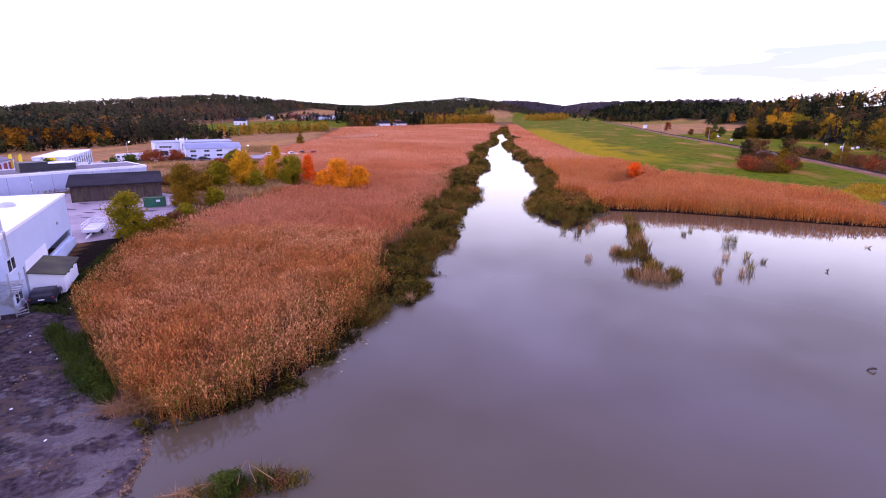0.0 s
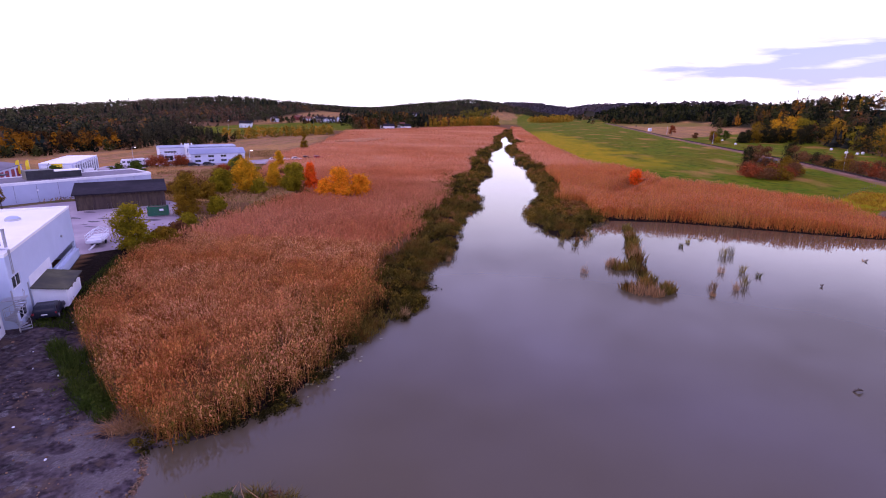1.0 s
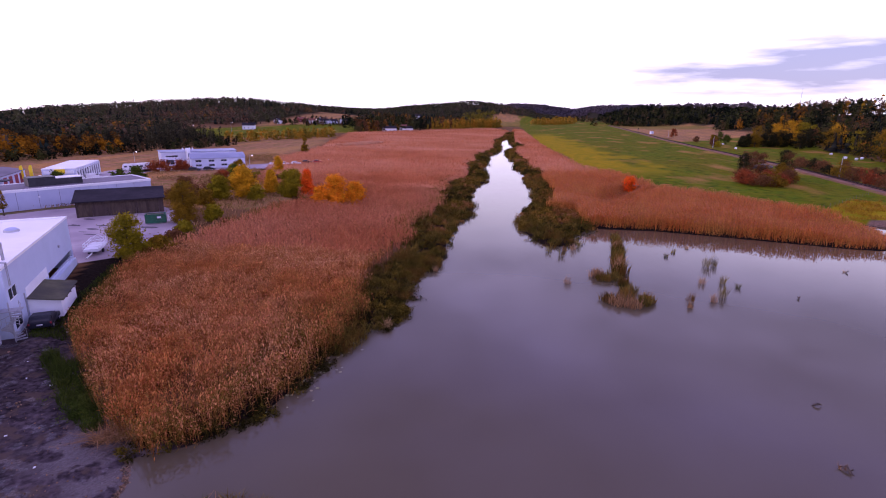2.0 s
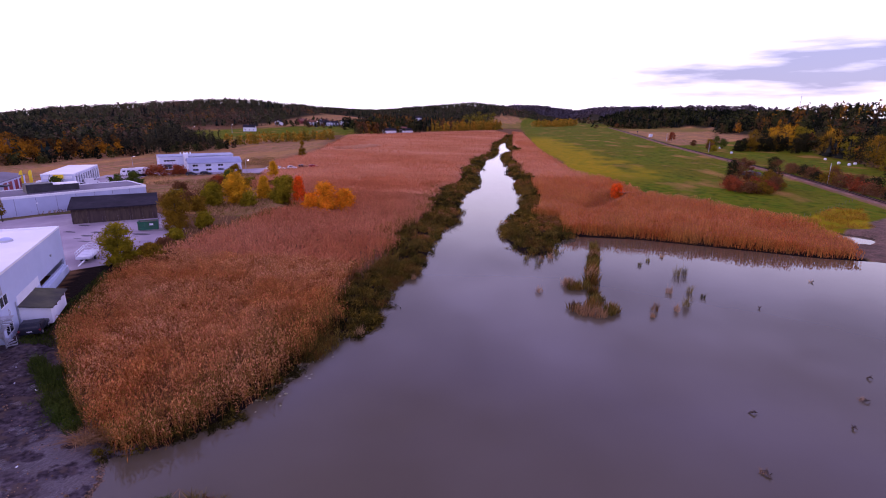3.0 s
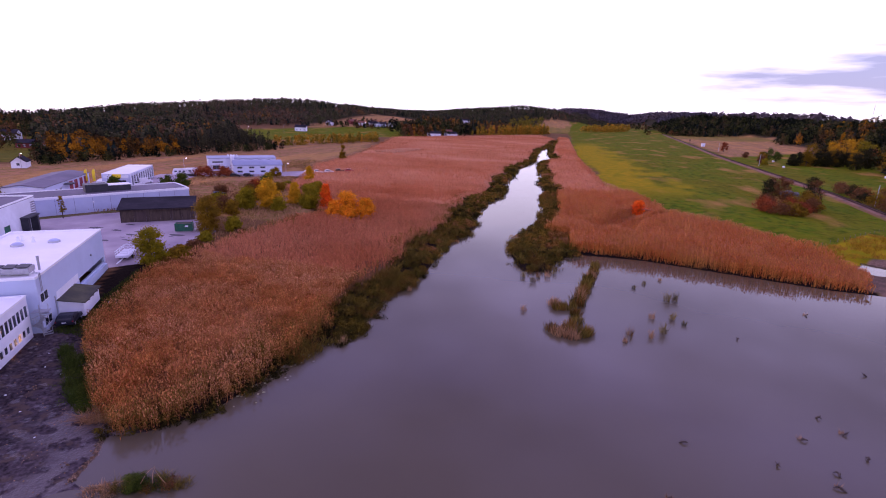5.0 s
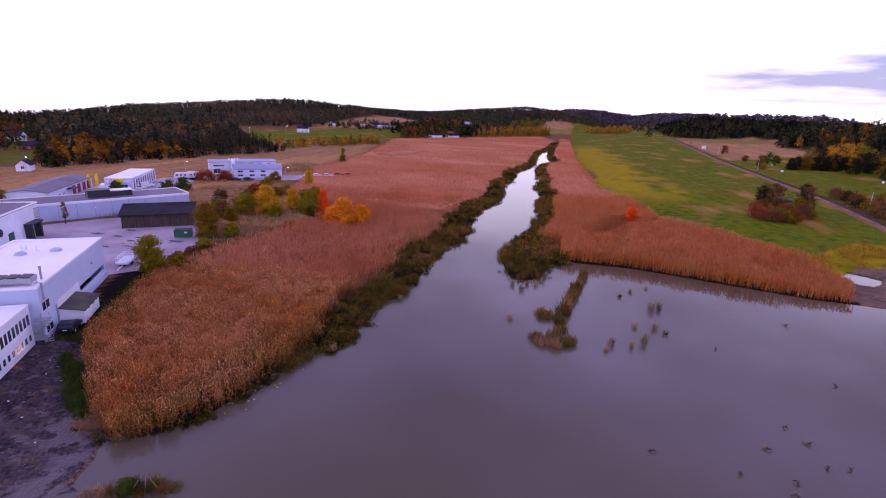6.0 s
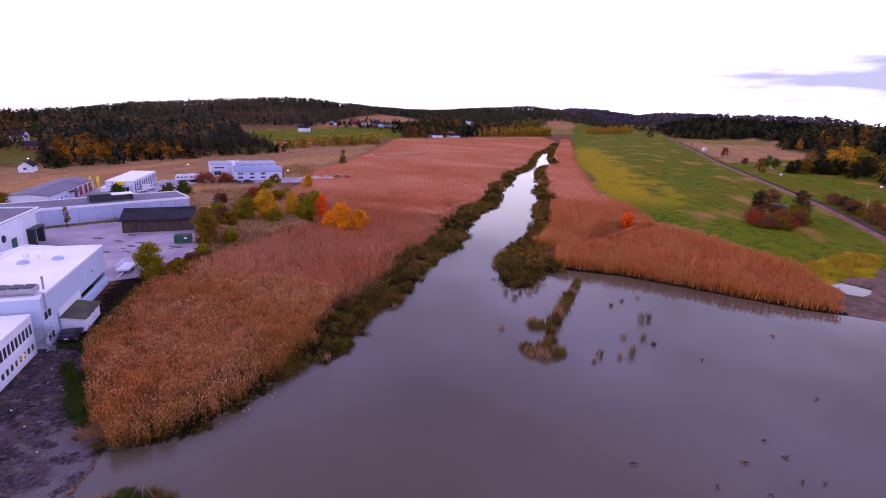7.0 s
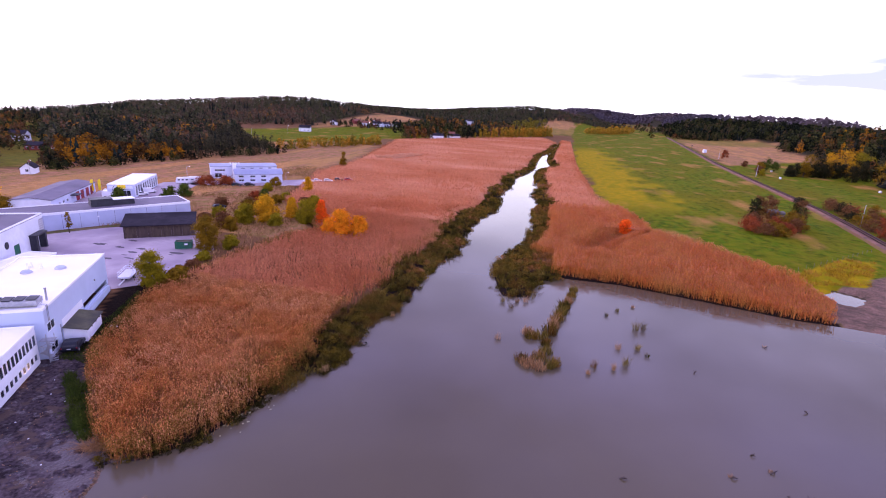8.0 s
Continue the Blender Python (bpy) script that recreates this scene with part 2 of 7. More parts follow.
def raw(name, verts, faces, materials, index=None, parent=None, smooth=False):
    """A mesh object from arrays: verts (n, 3), faces (m, 3 or 4) and a material index a face."""
    verts, faces = np.asarray(verts, np.float32), np.asarray(faces, np.int32)
    me = bpy.data.meshes.new(name)
    me.vertices.add(len(verts))
    me.vertices.foreach_set("co", verts.ravel())
    me.loops.add(faces.size)
    me.loops.foreach_set("vertex_index", faces.ravel())
    me.polygons.add(len(faces))
    me.polygons.foreach_set("loop_start", np.arange(len(faces), dtype=np.int32) * faces.shape[1])
    for m in materials if isinstance(materials, (list, tuple)) else (materials,):
        me.materials.append(m)
    if index is not None:
        me.polygons.foreach_set("material_index", np.asarray(index, np.int32))
    if smooth:
        me.polygons.foreach_set("use_smooth", np.ones(len(faces), bool))
    me.update(calc_edges=True)
    ob = new(name, me)
    ob.parent = parent
    return ob


def box(x0, y0, z0, x1, y1, z1, bevel=0.0, bm=None):
    bm = bm or bmesh.new()
    made = bmesh.ops.create_cube(bm, size=1.0, matrix=Matrix.LocRotScale(((x0 + x1) / 2, (y0 + y1) / 2, (z0 + z1) / 2), None, (abs(x1 - x0), abs(y1 - y0), abs(z1 - z0))))
    if bevel:
        edges = list({e for v in made["verts"] for e in v.link_edges})
        bmesh.ops.bevel(bm, geom=edges, offset=bevel, segments=2, affect="EDGES")
    return bm


def tube(points, radii, sides=7, bm=None):
    """A tapered tube along points."""
    bm = bm or bmesh.new()
    rings = []
    for i, (p, r) in enumerate(zip(points, radii)):
        p = Vector(p)
        d = Vector(points[min(i + 1, len(points) - 1)]) - Vector(points[max(i - 1, 0)])
        q = d.to_track_quat("Z", "Y")
        rings.append([bm.verts.new(p + q @ Vector((r * math.cos(a), r * math.sin(a), 0))) for a in (2 * math.pi * s / sides for s in range(sides))])
    for a, b in zip(rings, rings[1:]):
        for s in range(sides):
            bm.faces.new((a[s], a[(s + 1) % sides], b[(s + 1) % sides], b[s]))
    bm.faces.new(rings[0][::-1]), bm.faces.new(rings[-1])
    return bm


def prism(outline, x0, x1, bm=None):
    """An outline of (y, z) points drawn out along x from x0 to x1."""
    bm = bm or bmesh.new()
    a = [bm.verts.new((x0, y, z)) for y, z in outline]
    b = [bm.verts.new((x1, y, z)) for y, z in outline]
    for i in range(len(a)):
        j = (i + 1) % len(a)
        bm.faces.new((a[i], a[j], b[j], b[i]))
    bm.faces.new(a[::-1]), bm.faces.new(b)
    bmesh.ops.recalc_face_normals(bm, faces=bm.faces[:])
    return bm


def wall(length, height, thick, holes=(), bm=None, m=None):
    """A wall along x from 0 to length, its outer face on y = 0 and its inner on y = thick, with openings (x0, z0, x1, z1)."""
    bm = bm or bmesh.new()
    xs = sorted({0, length, *(v for h in holes for v in (h[0], h[2]))})
    zs = sorted({0, height, *(v for h in holes for v in (h[1], h[3]))})
    solid = lambda i, j: 0 <= i < len(xs) - 1 and 0 <= j < len(zs) - 1 and not any(
        h[0] < (xs[i] + xs[i + 1]) / 2 < h[2] and h[1] < (zs[j] + zs[j + 1]) / 2 < h[3] for h in holes)
    cache = {}

    def v(i, j, s):
        if (i, j, s) not in cache:
            co = Vector((xs[i], thick * s, zs[j]))
            cache[i, j, s] = bm.verts.new(m @ co if m else co)
        return cache[i, j, s]

    for i in range(len(xs) - 1):
        for j in range(len(zs) - 1):
            if not solid(i, j):
                continue
            bm.faces.new((v(i, j, 0), v(i + 1, j, 0), v(i + 1, j + 1, 0), v(i, j + 1, 0)))
            bm.faces.new((v(i, j, 1), v(i, j + 1, 1), v(i + 1, j + 1, 1), v(i + 1, j, 1)))
            for di, dj, a, b in ((-1, 0, (0, 0), (0, 1)), (1, 0, (1, 1), (1, 0)), (0, -1, (1, 0), (0, 0)), (0, 1, (0, 1), (1, 1))):
                if not solid(i + di, j + dj):
                    p, q = (i + a[0], j + a[1]), (i + b[0], j + b[1])
                    bm.faces.new((v(*p, 0), v(*q, 0), v(*q, 1), v(*p, 1)))
    return bm


def lerp(x, xs, ys):
    return np.interp(x, xs, ys)


def hash_noise(x, y, s, seed=0):
    """Smooth value noise on arrays, about -1 to 1, with features s metres wide."""
    rng = np.random.RandomState(seed)
    table = rng.uniform(-1, 1, (64, 64))
    u, v = np.asarray(x) / s, np.asarray(y) / s
    i, j = np.floor(u).astype(int), np.floor(v).astype(int)
    fu, fv = u - i, v - j
    fu, fv = fu * fu * (3 - 2 * fu), fv * fv * (3 - 2 * fv)
    t = lambda a, b: table[a % 64, b % 64]
    return (t(i, j) * (1 - fu) + t(i + 1, j) * fu) * (1 - fv) + (t(i, j + 1) * (1 - fu) + t(i + 1, j + 1) * fu) * fv


def inside(poly, x, y):
    x, y = np.asarray(x, float), np.asarray(y, float)
    res = np.zeros(x.shape, bool)
    for (x0, y0), (x1, y1) in zip(poly, poly[1:] + poly[:1]):
        if y0 == y1:
            continue
        c = ((y0 > y) != (y1 > y)) & (x < (x1 - x0) * (y - y0) / (y1 - y0) + x0)
        res ^= c
    return res


def edge_distance(poly, x, y):
    """Distance to a closed outline, negative inside."""
    x, y = np.asarray(x, float), np.asarray(y, float)
    best = np.full(x.shape, 1e9)
    for (x0, y0), (x1, y1) in zip(poly, poly[1:] + poly[:1]):
        dx, dy = x1 - x0, y1 - y0
        t = np.clip(((x - x0) * dx + (y - y0) * dy) / (dx * dx + dy * dy), 0, 1)
        best = np.minimum(best, np.hypot(x - x0 - t * dx, y - y0 - t * dy))
    return np.where(inside(poly, x, y), -best, best)


# ---- the lie of the land ----
# the pond and the straight channel that runs north out of it
LEFT_SHORE = [(-21.2, 26.9), (-18.0, 29.8), (-15.6, 34.0), (-14.5, 39.3), (-13.9, 45.3), (-13.5, 49.5), (-10.0, 51.8), (-8.8, 55.8), (-10.3, 60.4), (-8.7, 62.1), (-9.1, 65.1), (-10.4, 69.9), (-7.3, 75.2),
              (-8.4, 79.3), (-7.1, 83.0), (-7.7, 91.0), (-8.6, 102.1), (-7.3, 113.6), (-5.3, 121.5), (-6.3, 131.9), (-8.8, 145.9), (-8.0, 155.0), (-9.2, 170.3), (-5.2, 179.3), (-6.0, 204.9), (-9.6, 236.5),
              (-7.0, 252.3), (-10.0, 286.7), (-5.2, 320.2), (-2.6, 351.7), (-5.0, 392.2), (-6.1, 451.8), (-1.0, 508.0), (0.4, 619.5), (1.5, 640.0)]
RIGHT_SHORE = [(4.5, 640.0), (2.6, 524.2), (2.8, 418.9), (10.4, 361.9), (1.2, 337.8), (2.7, 284.7), (7.0, 261.2), (5.9, 238.3), (8.2, 222.3), (12.0, 209.4), (10.1, 192.1), (12.1, 165.1), (12.4, 151.3), (11.2, 134.7), (8.8, 125.9),
               (7.2, 116.2), (7.5, 104.8), (9.0, 99.0), (11.2, 92.5), (17.0, 94.0), (17.5, 101.0), (19.0, 106.5)]
WATER = [(-24.5, 27.6)] + LEFT_SHORE + RIGHT_SHORE + [
         (22.0, 110.0), (37.0, 110.3), (54.0, 106.0), (70.0, 101.8), (79.0, 101.2), (96.0, 98.5), (190.0, 88.0), (260.0, -160.0), (-60.0, -160.0), (-26.0, 2.0), (-20.2, 20.5), (-21.2, 24.2), (-23.4, 26.8)]
# western edge of the reeds, by y, and the edge between reeds and meadow east of the channel
WEST_Y, WEST_X = (28, 31, 38, 44.5, 48.5, 61.5, 75, 94, 114, 123, 140, 158, 238, 278, 522), (-25.5, -29.5, -38, -44.5, -46, -52.5, -54, -55, -53, -50, -62, -82, -111, -112, -168)
EAST_Y, EAST_X = (98, 113, 129, 139, 154, 168, 193, 229, 371, 680), (77, 82, 79, 73, 63, 51, 47, 36, 26, 18)
RAIL_Y, RAIL_X = (-60, 60, 181, 217, 253, 338, 409, 483, 832, 1095, 1553, 2136), (90, 108, 125.5, 130.5, 134.5, 139, 142.5, 147, 179, 202, 243, 303)
REED_L = [(x, y) for x, y in zip(WEST_X, WEST_Y)] + [(-97, 652), (-24, 759), (2, 650)] + LEFT_SHORE[::-1]
REED_R = [(22, 111), (37, 110.6), (54, 106.3), (70, 102), (79, 101.4)] + [(x, y) for x, y in zip(EAST_X, EAST_Y)] + [(6, 700)] + RIGHT_SHORE[:16]
SPIT = [(82.5, 121), (98, 135), (116, 150), (130, 120), (110, 96), (79, 100), (78.5, 107), (81, 114)]
PUDDLE = [(84.2, 124.8), (88.6, 128.0), (94.5, 124.5), (91.0, 117.0), (87.5, 115.0), (84.4, 117.0)]
YPATCH = [(79.5, 133), (89, 142.5), (104, 158.5), (111, 156.5), (97, 130), (90, 129.5), (83.5, 127)]
SOIL = [(-45.5, 43), (-62, 64.5), (-60, 72), (-54.5, 70), (-51.5, 63), (-47.0, 52), (-43.0, 45)]
VERGE = [(-45, 39.5), (-49, 47), (-50.2, 51.4), (-57, 66), (-53, 61.5), (-46.4, 48.4), (-42, 41)]
RIDGES = [  # crest lines (x, y, height) and half widths
    ([(-950, 300, 0), (-640, 480, 1), (-637, 600, 11), (-600, 690, 18), (-540, 790, 27), (-497, 875, 34), (-467, 950, 29), (-457, 1100, 23), (-426, 1423, 19), (-355, 1547, 23)], 190),
    ([(-355, 1547, 23), (-218, 1371, 33), (-98, 1286, 43), (-44, 1490, 35)], 130),
    ([(-60, 1750, 26), (16, 2192, 46), (117, 2490, 49), (346, 2970, 30)], 105),
    ([(346, 2970, 30), (407, 2462, 46), (470, 1948, 44), (640, 1500, 44)], 130),
    ([(300, 1230, 30), (400, 1140, 28), (450, 990, 25), (430, 860, 22)], 85),
    ([(370, 720, 22), (326, 600, 25), (330, 500, 27), (345, 400, 28), (400, 260, 28), (520, 60, 26)], 62),
]


def smooth01(v):
    v = np.clip(v, 0, 1)
    return v * v * (3 - 2 * v)


def hills(x, y):
    h = np.zeros(np.shape(x))
    for line, wide in RIDGES:
        for (x0, y0, a), (x1, y1, b) in zip(line, line[1:]):
            dx, dy = x1 - x0, y1 - y0
            t = np.clip(((x - x0) * dx + (y - y0) * dy) / (dx * dx + dy * dy), 0, 1)
            d = np.hypot(x - x0 - t * dx, y - y0 - t * dy)
            h = np.maximum(h, (a + (b - a) * t) * np.exp(-((d / wide) ** 2)))
    return h


def land(x, y):
    """Height of the ground at arrays x, y."""
    x, y = np.asarray(x, float), np.asarray(y, float)
    d = edge_distance(WATER, x, y)
    h = np.where(d < 0, -1.1 * (1 - np.exp(np.minimum(d, 0) / 4)), 0.42 * (1 - np.exp(-np.maximum(d, 0) / 1.2)))
    west = lerp(y, WEST_Y, WEST_X)
    pad = smooth01((west - x + 0.5) / 5.0) * smooth01((y - 30) / 10)
    h = np.where(d > 0, h + pad * (1.5 - h), h)
    h = h + 0.75 * np.exp(-(((x + 15) / 4.2) ** 2 + ((y - 21.5 - 0.3 * (x + 15)) / 1.5) ** 2))
    mud = (y < 41) & (x < -19) & (d > 0)
    h = np.where(mud, np.maximum(np.minimum(1.5, 0.06 + 0.06 * d), pad * 1.5) + 0.05 * hash_noise(x, y, 1.4, 3) + 0.04 * hash_noise(x, y, 0.5, 4), h)
    east = lerp(y, EAST_Y, EAST_X)
    mead = smooth01((x - east) / 25.0) * (y > 100)
    h = np.where((d > 0) & (x > 0), h + mead * (1.2 - h) * smooth01(d / 14), h)
    h = h + np.where(d > 2, 0.08 * hash_noise(x, y, 7, 1) * (1 - pad), 0)
    h = h + (-0.14 - h) * smooth01((0.9 + 1.3 * hash_noise(x, y, 2.6, 99) - edge_distance(PUDDLE, x, y)) / 1.8) + 4.2 * np.exp(-(((x - 102) / 8.5) ** 2 + ((y - 208) / 10) ** 2))
    far, aside = np.hypot(x, y), np.degrees(np.arctan2(-x, np.maximum(y, 1e-3)))
    fall = 0.075 * np.maximum(far - 720, 0) * smooth01((aside - 42) / 14)
    fall = fall + 0.035 * np.maximum(far - 1300, 0) * smooth01((aside - 16) / 10)
    return h + hills(x, y) * smooth01((d - 20) / 60) - fall


def axis(lo, hi, near_lo, near_hi, step, grow):
    a = list(np.arange(near_lo, near_hi + 0.01, step))
    s = step
    while a[-1] < hi:
        s *= grow
        a.append(a[-1] + s)
    s = step
    while a[0] > lo:
        s *= grow
        a.insert(0, a[0] - s)
    return np.array(a)


gx, gy = axis(-4200, 4200, -62, 96, 1.15, 1.055), axis(-900, 4800, 17, 135, 1.15, 1.042)
GX, GY = np.meshgrid(gx, gy)
GZ = land(GX, GY)
nx, ny = len(gx), len(gy)
idx = np.arange(nx * ny).reshape(ny, nx)
quads = np.stack([idx[:-1, :-1], idx[:-1, 1:], idx[1:, 1:], idx[1:, :-1]], -1).reshape(-1, 4)
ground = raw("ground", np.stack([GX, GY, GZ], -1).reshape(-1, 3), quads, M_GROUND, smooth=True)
tagged(ground, "wet river plain of reeds, meadow, mud and fields", "ground", kind="structure")

# masks for the kinds of surface
fx, fy = GX.ravel(), GY.ravel()
fd = edge_distance(WATER, fx, fy)
wob = 2.5 * hash_noise(fx, fy, 9, 7) + 1.2 * hash_noise(fx, fy, 3, 8)
f_west, f_east, f_rail = lerp(fy, WEST_Y, WEST_X), lerp(fy, EAST_Y, EAST_X), lerp(fy, RAIL_Y, RAIL_X)
FIELD_GREEN = [(-250, 380), (-304, 416), (-345, 500), (-310, 600), (-255, 775), (-140, 640), (-172, 520), (-200, 430), (-217, 400)]
FIELD_BROWN = [(-310, 600), (-330, 640), (-345, 920), (-230, 1000), (-170, 800), (-140, 640), (-255, 775)]
FIELD_PALE = [(152, 480), (204, 1028), (340, 1020), (350, 948), (281, 735), (250, 565), (215, 480)]
FIELD_EAST = [(134, 250), (150, 478), (240, 560), (240, 430), (205, 300), (180, 200), (150, 180)]
FIELD_END = [(-46, 890), (15, 960), (90, 1000), (110, 1300), (-20, 1240), (-60, 1100)]
mask = {
    "mud": smooth01((2.0 - np.maximum(fy - 44 - (fx + 45) * -0.6, fx + 19) + wob) / 3) * (fx < -15) * (fy < 70) * smooth01((f_west + 2 - fx + (fy < 28) * 20) / 2),
    "grass": 0.7 * (fx < -232 + 3 * wob) * (fy < 420) * (hills(fx, fy) < 4) + smooth01((fx - f_east + wob * 1.5) / 4) * (fy > 100) * (fy < 1500) * (fx < f_rail + 6) + inside(FIELD_GREEN, fx + wob, fy + wob) + inside(FIELD_EAST, fx, fy) * 1.0 + 0.55 * (np.hypot(fx, fy) > 900) * (hills(fx, fy) < 5) + inside(VERGE, fx + wob * 0.3, fy + wob * 0.3) * 0.9 + inside(YPATCH, fx + wob * 0.4, fy + wob * 0.4),
    "pool": smooth01((8.5 - fd + 2.2 * wob) / 3.0) * (fx < -18) * (fy < 45) + 0.0 * fx,
    "gravel": inside(SPIT, fx + wob * 0.5, fy + wob * 0.5) * ~inside(YPATCH, fx + wob * 0.4, fy + wob * 0.4),
    # shore strip painted as shade under reeds and sedge; SOIL is dark earth
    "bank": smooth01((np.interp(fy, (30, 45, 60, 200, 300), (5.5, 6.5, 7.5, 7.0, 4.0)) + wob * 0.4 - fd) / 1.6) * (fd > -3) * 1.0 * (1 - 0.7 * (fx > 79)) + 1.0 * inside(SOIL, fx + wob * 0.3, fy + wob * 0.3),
    "dry": inside(FIELD_PALE, fx + wob * 2, fy + wob * 2) + inside(FIELD_BROWN, fx, fy) + inside(FIELD_END, fx, fy) + smooth01((f_west - fx + wob) / 6) * (fy > 108) * (fy < 420) * (fx > -228 + 6 * wob),
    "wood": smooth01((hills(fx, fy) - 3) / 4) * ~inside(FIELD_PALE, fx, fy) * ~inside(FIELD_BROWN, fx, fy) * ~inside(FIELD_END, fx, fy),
    "yellow": (fx > 0) * smooth01((f_east + 46 - fx + wob * 7) / 24) * smooth01((fy - 190) / 60) * smooth01((640 - fy) / 120) + smooth01((132 - fy + wob) / 8) * (fy > 100) + inside(YPATCH, fx + wob * 0.4, fy + wob * 0.4),
}
for key, value in mask.items():
    at = ground.data.attributes.new(key, "FLOAT", "POINT")
    at.data.foreach_set("value", np.clip(value, 0, 1).astype(np.float32))


def ground_nodes(m):
    n, k = m.node_tree.nodes, m.node_tree.links
    b = n["Principled BSDF"]
    b.inputs["Specular IOR Level"].default_value = 0.03
    pos = n.new("ShaderNodeNewGeometry").outputs["Position"]

    def noise_of(s, d=5.0):
        t = n.new("ShaderNodeTexNoise")
        t.inputs["Scale"].default_value, t.inputs["Detail"].default_value = s, d
        k.new(pos, t.inputs["Vector"])
        return t.outputs["Fac"]

    def along(s, d=5.0):
        """Patches that lie lengthwise up the valley."""
        mp = n.new("ShaderNodeMapping")
        mp.inputs["Scale"].default_value = (1.0, 0.5, 1.0)
        t = n.new("ShaderNodeTexNoise")
        t.inputs["Scale"].default_value, t.inputs["Detail"].default_value = s, d
        k.new(pos, mp.inputs[0]), k.new(mp.outputs[0], t.inputs["Vector"])
        return t.outputs["Fac"]

    def sharpen(f, lo, hi):
        r = n.new("ShaderNodeMapRange")
        r.inputs[1].default_value, r.inputs[2].default_value = lo, hi
        k.new(f, r.inputs[0])
        return r.outputs[0]

    def mix(f, a, c):
        x = n.new("ShaderNodeMix")
        x.data_type = "RGBA"
        k.new(f, x.inputs[0])
        for i, v in ((6, a), (7, c)):
            if isinstance(v, tuple):
                x.inputs[i].default_value = (*v, 1)
            else:
                k.new(v, x.inputs[i])
        return x.outputs[2]

    def attr(name):
        a = n.new("ShaderNodeAttribute")
        a.attribute_name = name
        return a.outputs["Fac"]

    fine, mid, broad = sharpen(noise_of(3.0), 0.35, 0.65), sharpen(noise_of(0.35), 0.35, 0.65), sharpen(noise_of(0.045), 0.38, 0.62)
    patch = sharpen(along(0.055, 14.0), 0.55, 0.68)
    tuft = sharpen(along(0.45, 10.0), 0.42, 0.66)
    litter = mix(broad, mix(mid, (0.120, 0.058, 0.024), (0.165, 0.084, 0.036)), mix(mid, (0.18, 0.098, 0.050), (0.140, 0.070, 0.032)))
    grass = mix(fine, mix(mid, (0.055, 0.108, 0.0030), (0.105, 0.132, 0.0035)), mix(mid, (0.080, 0.130, 0.0035), (0.150, 0.142, 0.0050)))
    olive = sharpen(along(0.035, 10.0), 0.46, 0.66)
    grass = mix(olive, grass, mix(mid, (0.165, 0.120, 0.0060), (0.105, 0.108, 0.0035)))
    grass = mix(tuft, grass, mix(mid, (0.030, 0.058, 0.003), (0.135, 0.128, 0.006)))
    grass = mix(patch, grass, mix(fine, (0.36, 0.190, 0.055), (0.22, 0.125, 0.020)))
    yellow = mix(mid, (0.33, 0.215, 0.0030), (0.200, 0.178, 0.0030))
    dry = mix(sharpen(noise_of(0.02, 9.0), 0.45, 0.60), mix(mid, (0.333, 0.17, 0.057), (0.243, 0.115, 0.038)), mix(fine, (0.162, 0.0966, 0.0285), (0.252, 0.147, 0.0475)))
    lay = n.new("ShaderNodeMapping")
    lay.inputs["Rotation"].default_value, lay.inputs["Scale"].default_value = (0, 0, radians(-62)), (0.10, 0.011, 1)
    k.new(pos, lay.inputs[0])
    strip = n.new("ShaderNodeTexNoise")
    strip.inputs["Scale"].default_value, strip.inputs["Detail"].default_value = 1.0, 6.0
    k.new(lay.outputs[0], strip.inputs["Vector"])
    dry_tone = n.new("ShaderNodeHueSaturation")
    dry_tone.inputs["Value"].default_value = 1.45
    k.new(dry, dry_tone.inputs["Color"])
    dry = dry_tone.outputs[0]
    dry = mix(sharpen(strip.outputs["Fac"], 0.45, 0.52), dry, mix(mid, (0.36, 0.165, 0.095), (0.17, 0.125, 0.030)))
    dry = mix(sharpen(noise_of(0.6, 12.0), 0.46, 0.66), dry, mix(fine, (0.21, 0.115, 0.040), (0.42, 0.215, 0.110)))
    lump = sharpen(noise_of(2.4, 14.0), 0.36, 0.66)
    mud = mix(mid, mix(lump, (0.016, 0.012, 0.0135), (0.060, 0.046, 0.052)), mix(lump, (0.040, 0.030, 0.033), (0.115, 0.088, 0.096)))
    mud = mix(sharpen(noise_of(0.8, 9.0), 0.54, 0.64), mud, (0.085, 0.060, 0.050))
    film = sharpen(noise_of(0.55, 12.0), 0.50, 0.56)
    shallow = n.new("ShaderNodeMath")
    shallow.operation = "MULTIPLY"
    dry_land = n.new("ShaderNodeMath")
    dry_land.operation = "SUBTRACT"
    dry_land.inputs[0].default_value = 1.0
    k.new(film, dry_land.inputs[1]), k.new(dry_land.outputs[0], shallow.inputs[0]), k.new(attr("pool"), shallow.inputs[1])
    mud = mix(shallow.outputs[0], mud, mix(mid, (0.105, 0.082, 0.078), (0.085, 0.066, 0.068)))
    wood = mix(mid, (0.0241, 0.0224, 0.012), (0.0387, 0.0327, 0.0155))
    c = mix(attr("dry"), litter, dry)
    c = mix(attr("grass"), c, grass)
    both = n.new("ShaderNodeMath")
    both.operation = "MULTIPLY"
    k.new(attr("grass"), both.inputs[0]), k.new(attr("yellow"), both.inputs[1])
    c = mix(both.outputs[0], c, yellow)
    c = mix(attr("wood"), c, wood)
    # dark peat, blackened further to stand for shade under the overhanging plants
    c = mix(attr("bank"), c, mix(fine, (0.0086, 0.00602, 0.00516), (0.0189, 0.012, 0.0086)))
    c = mix(attr("mud"), c, mud)
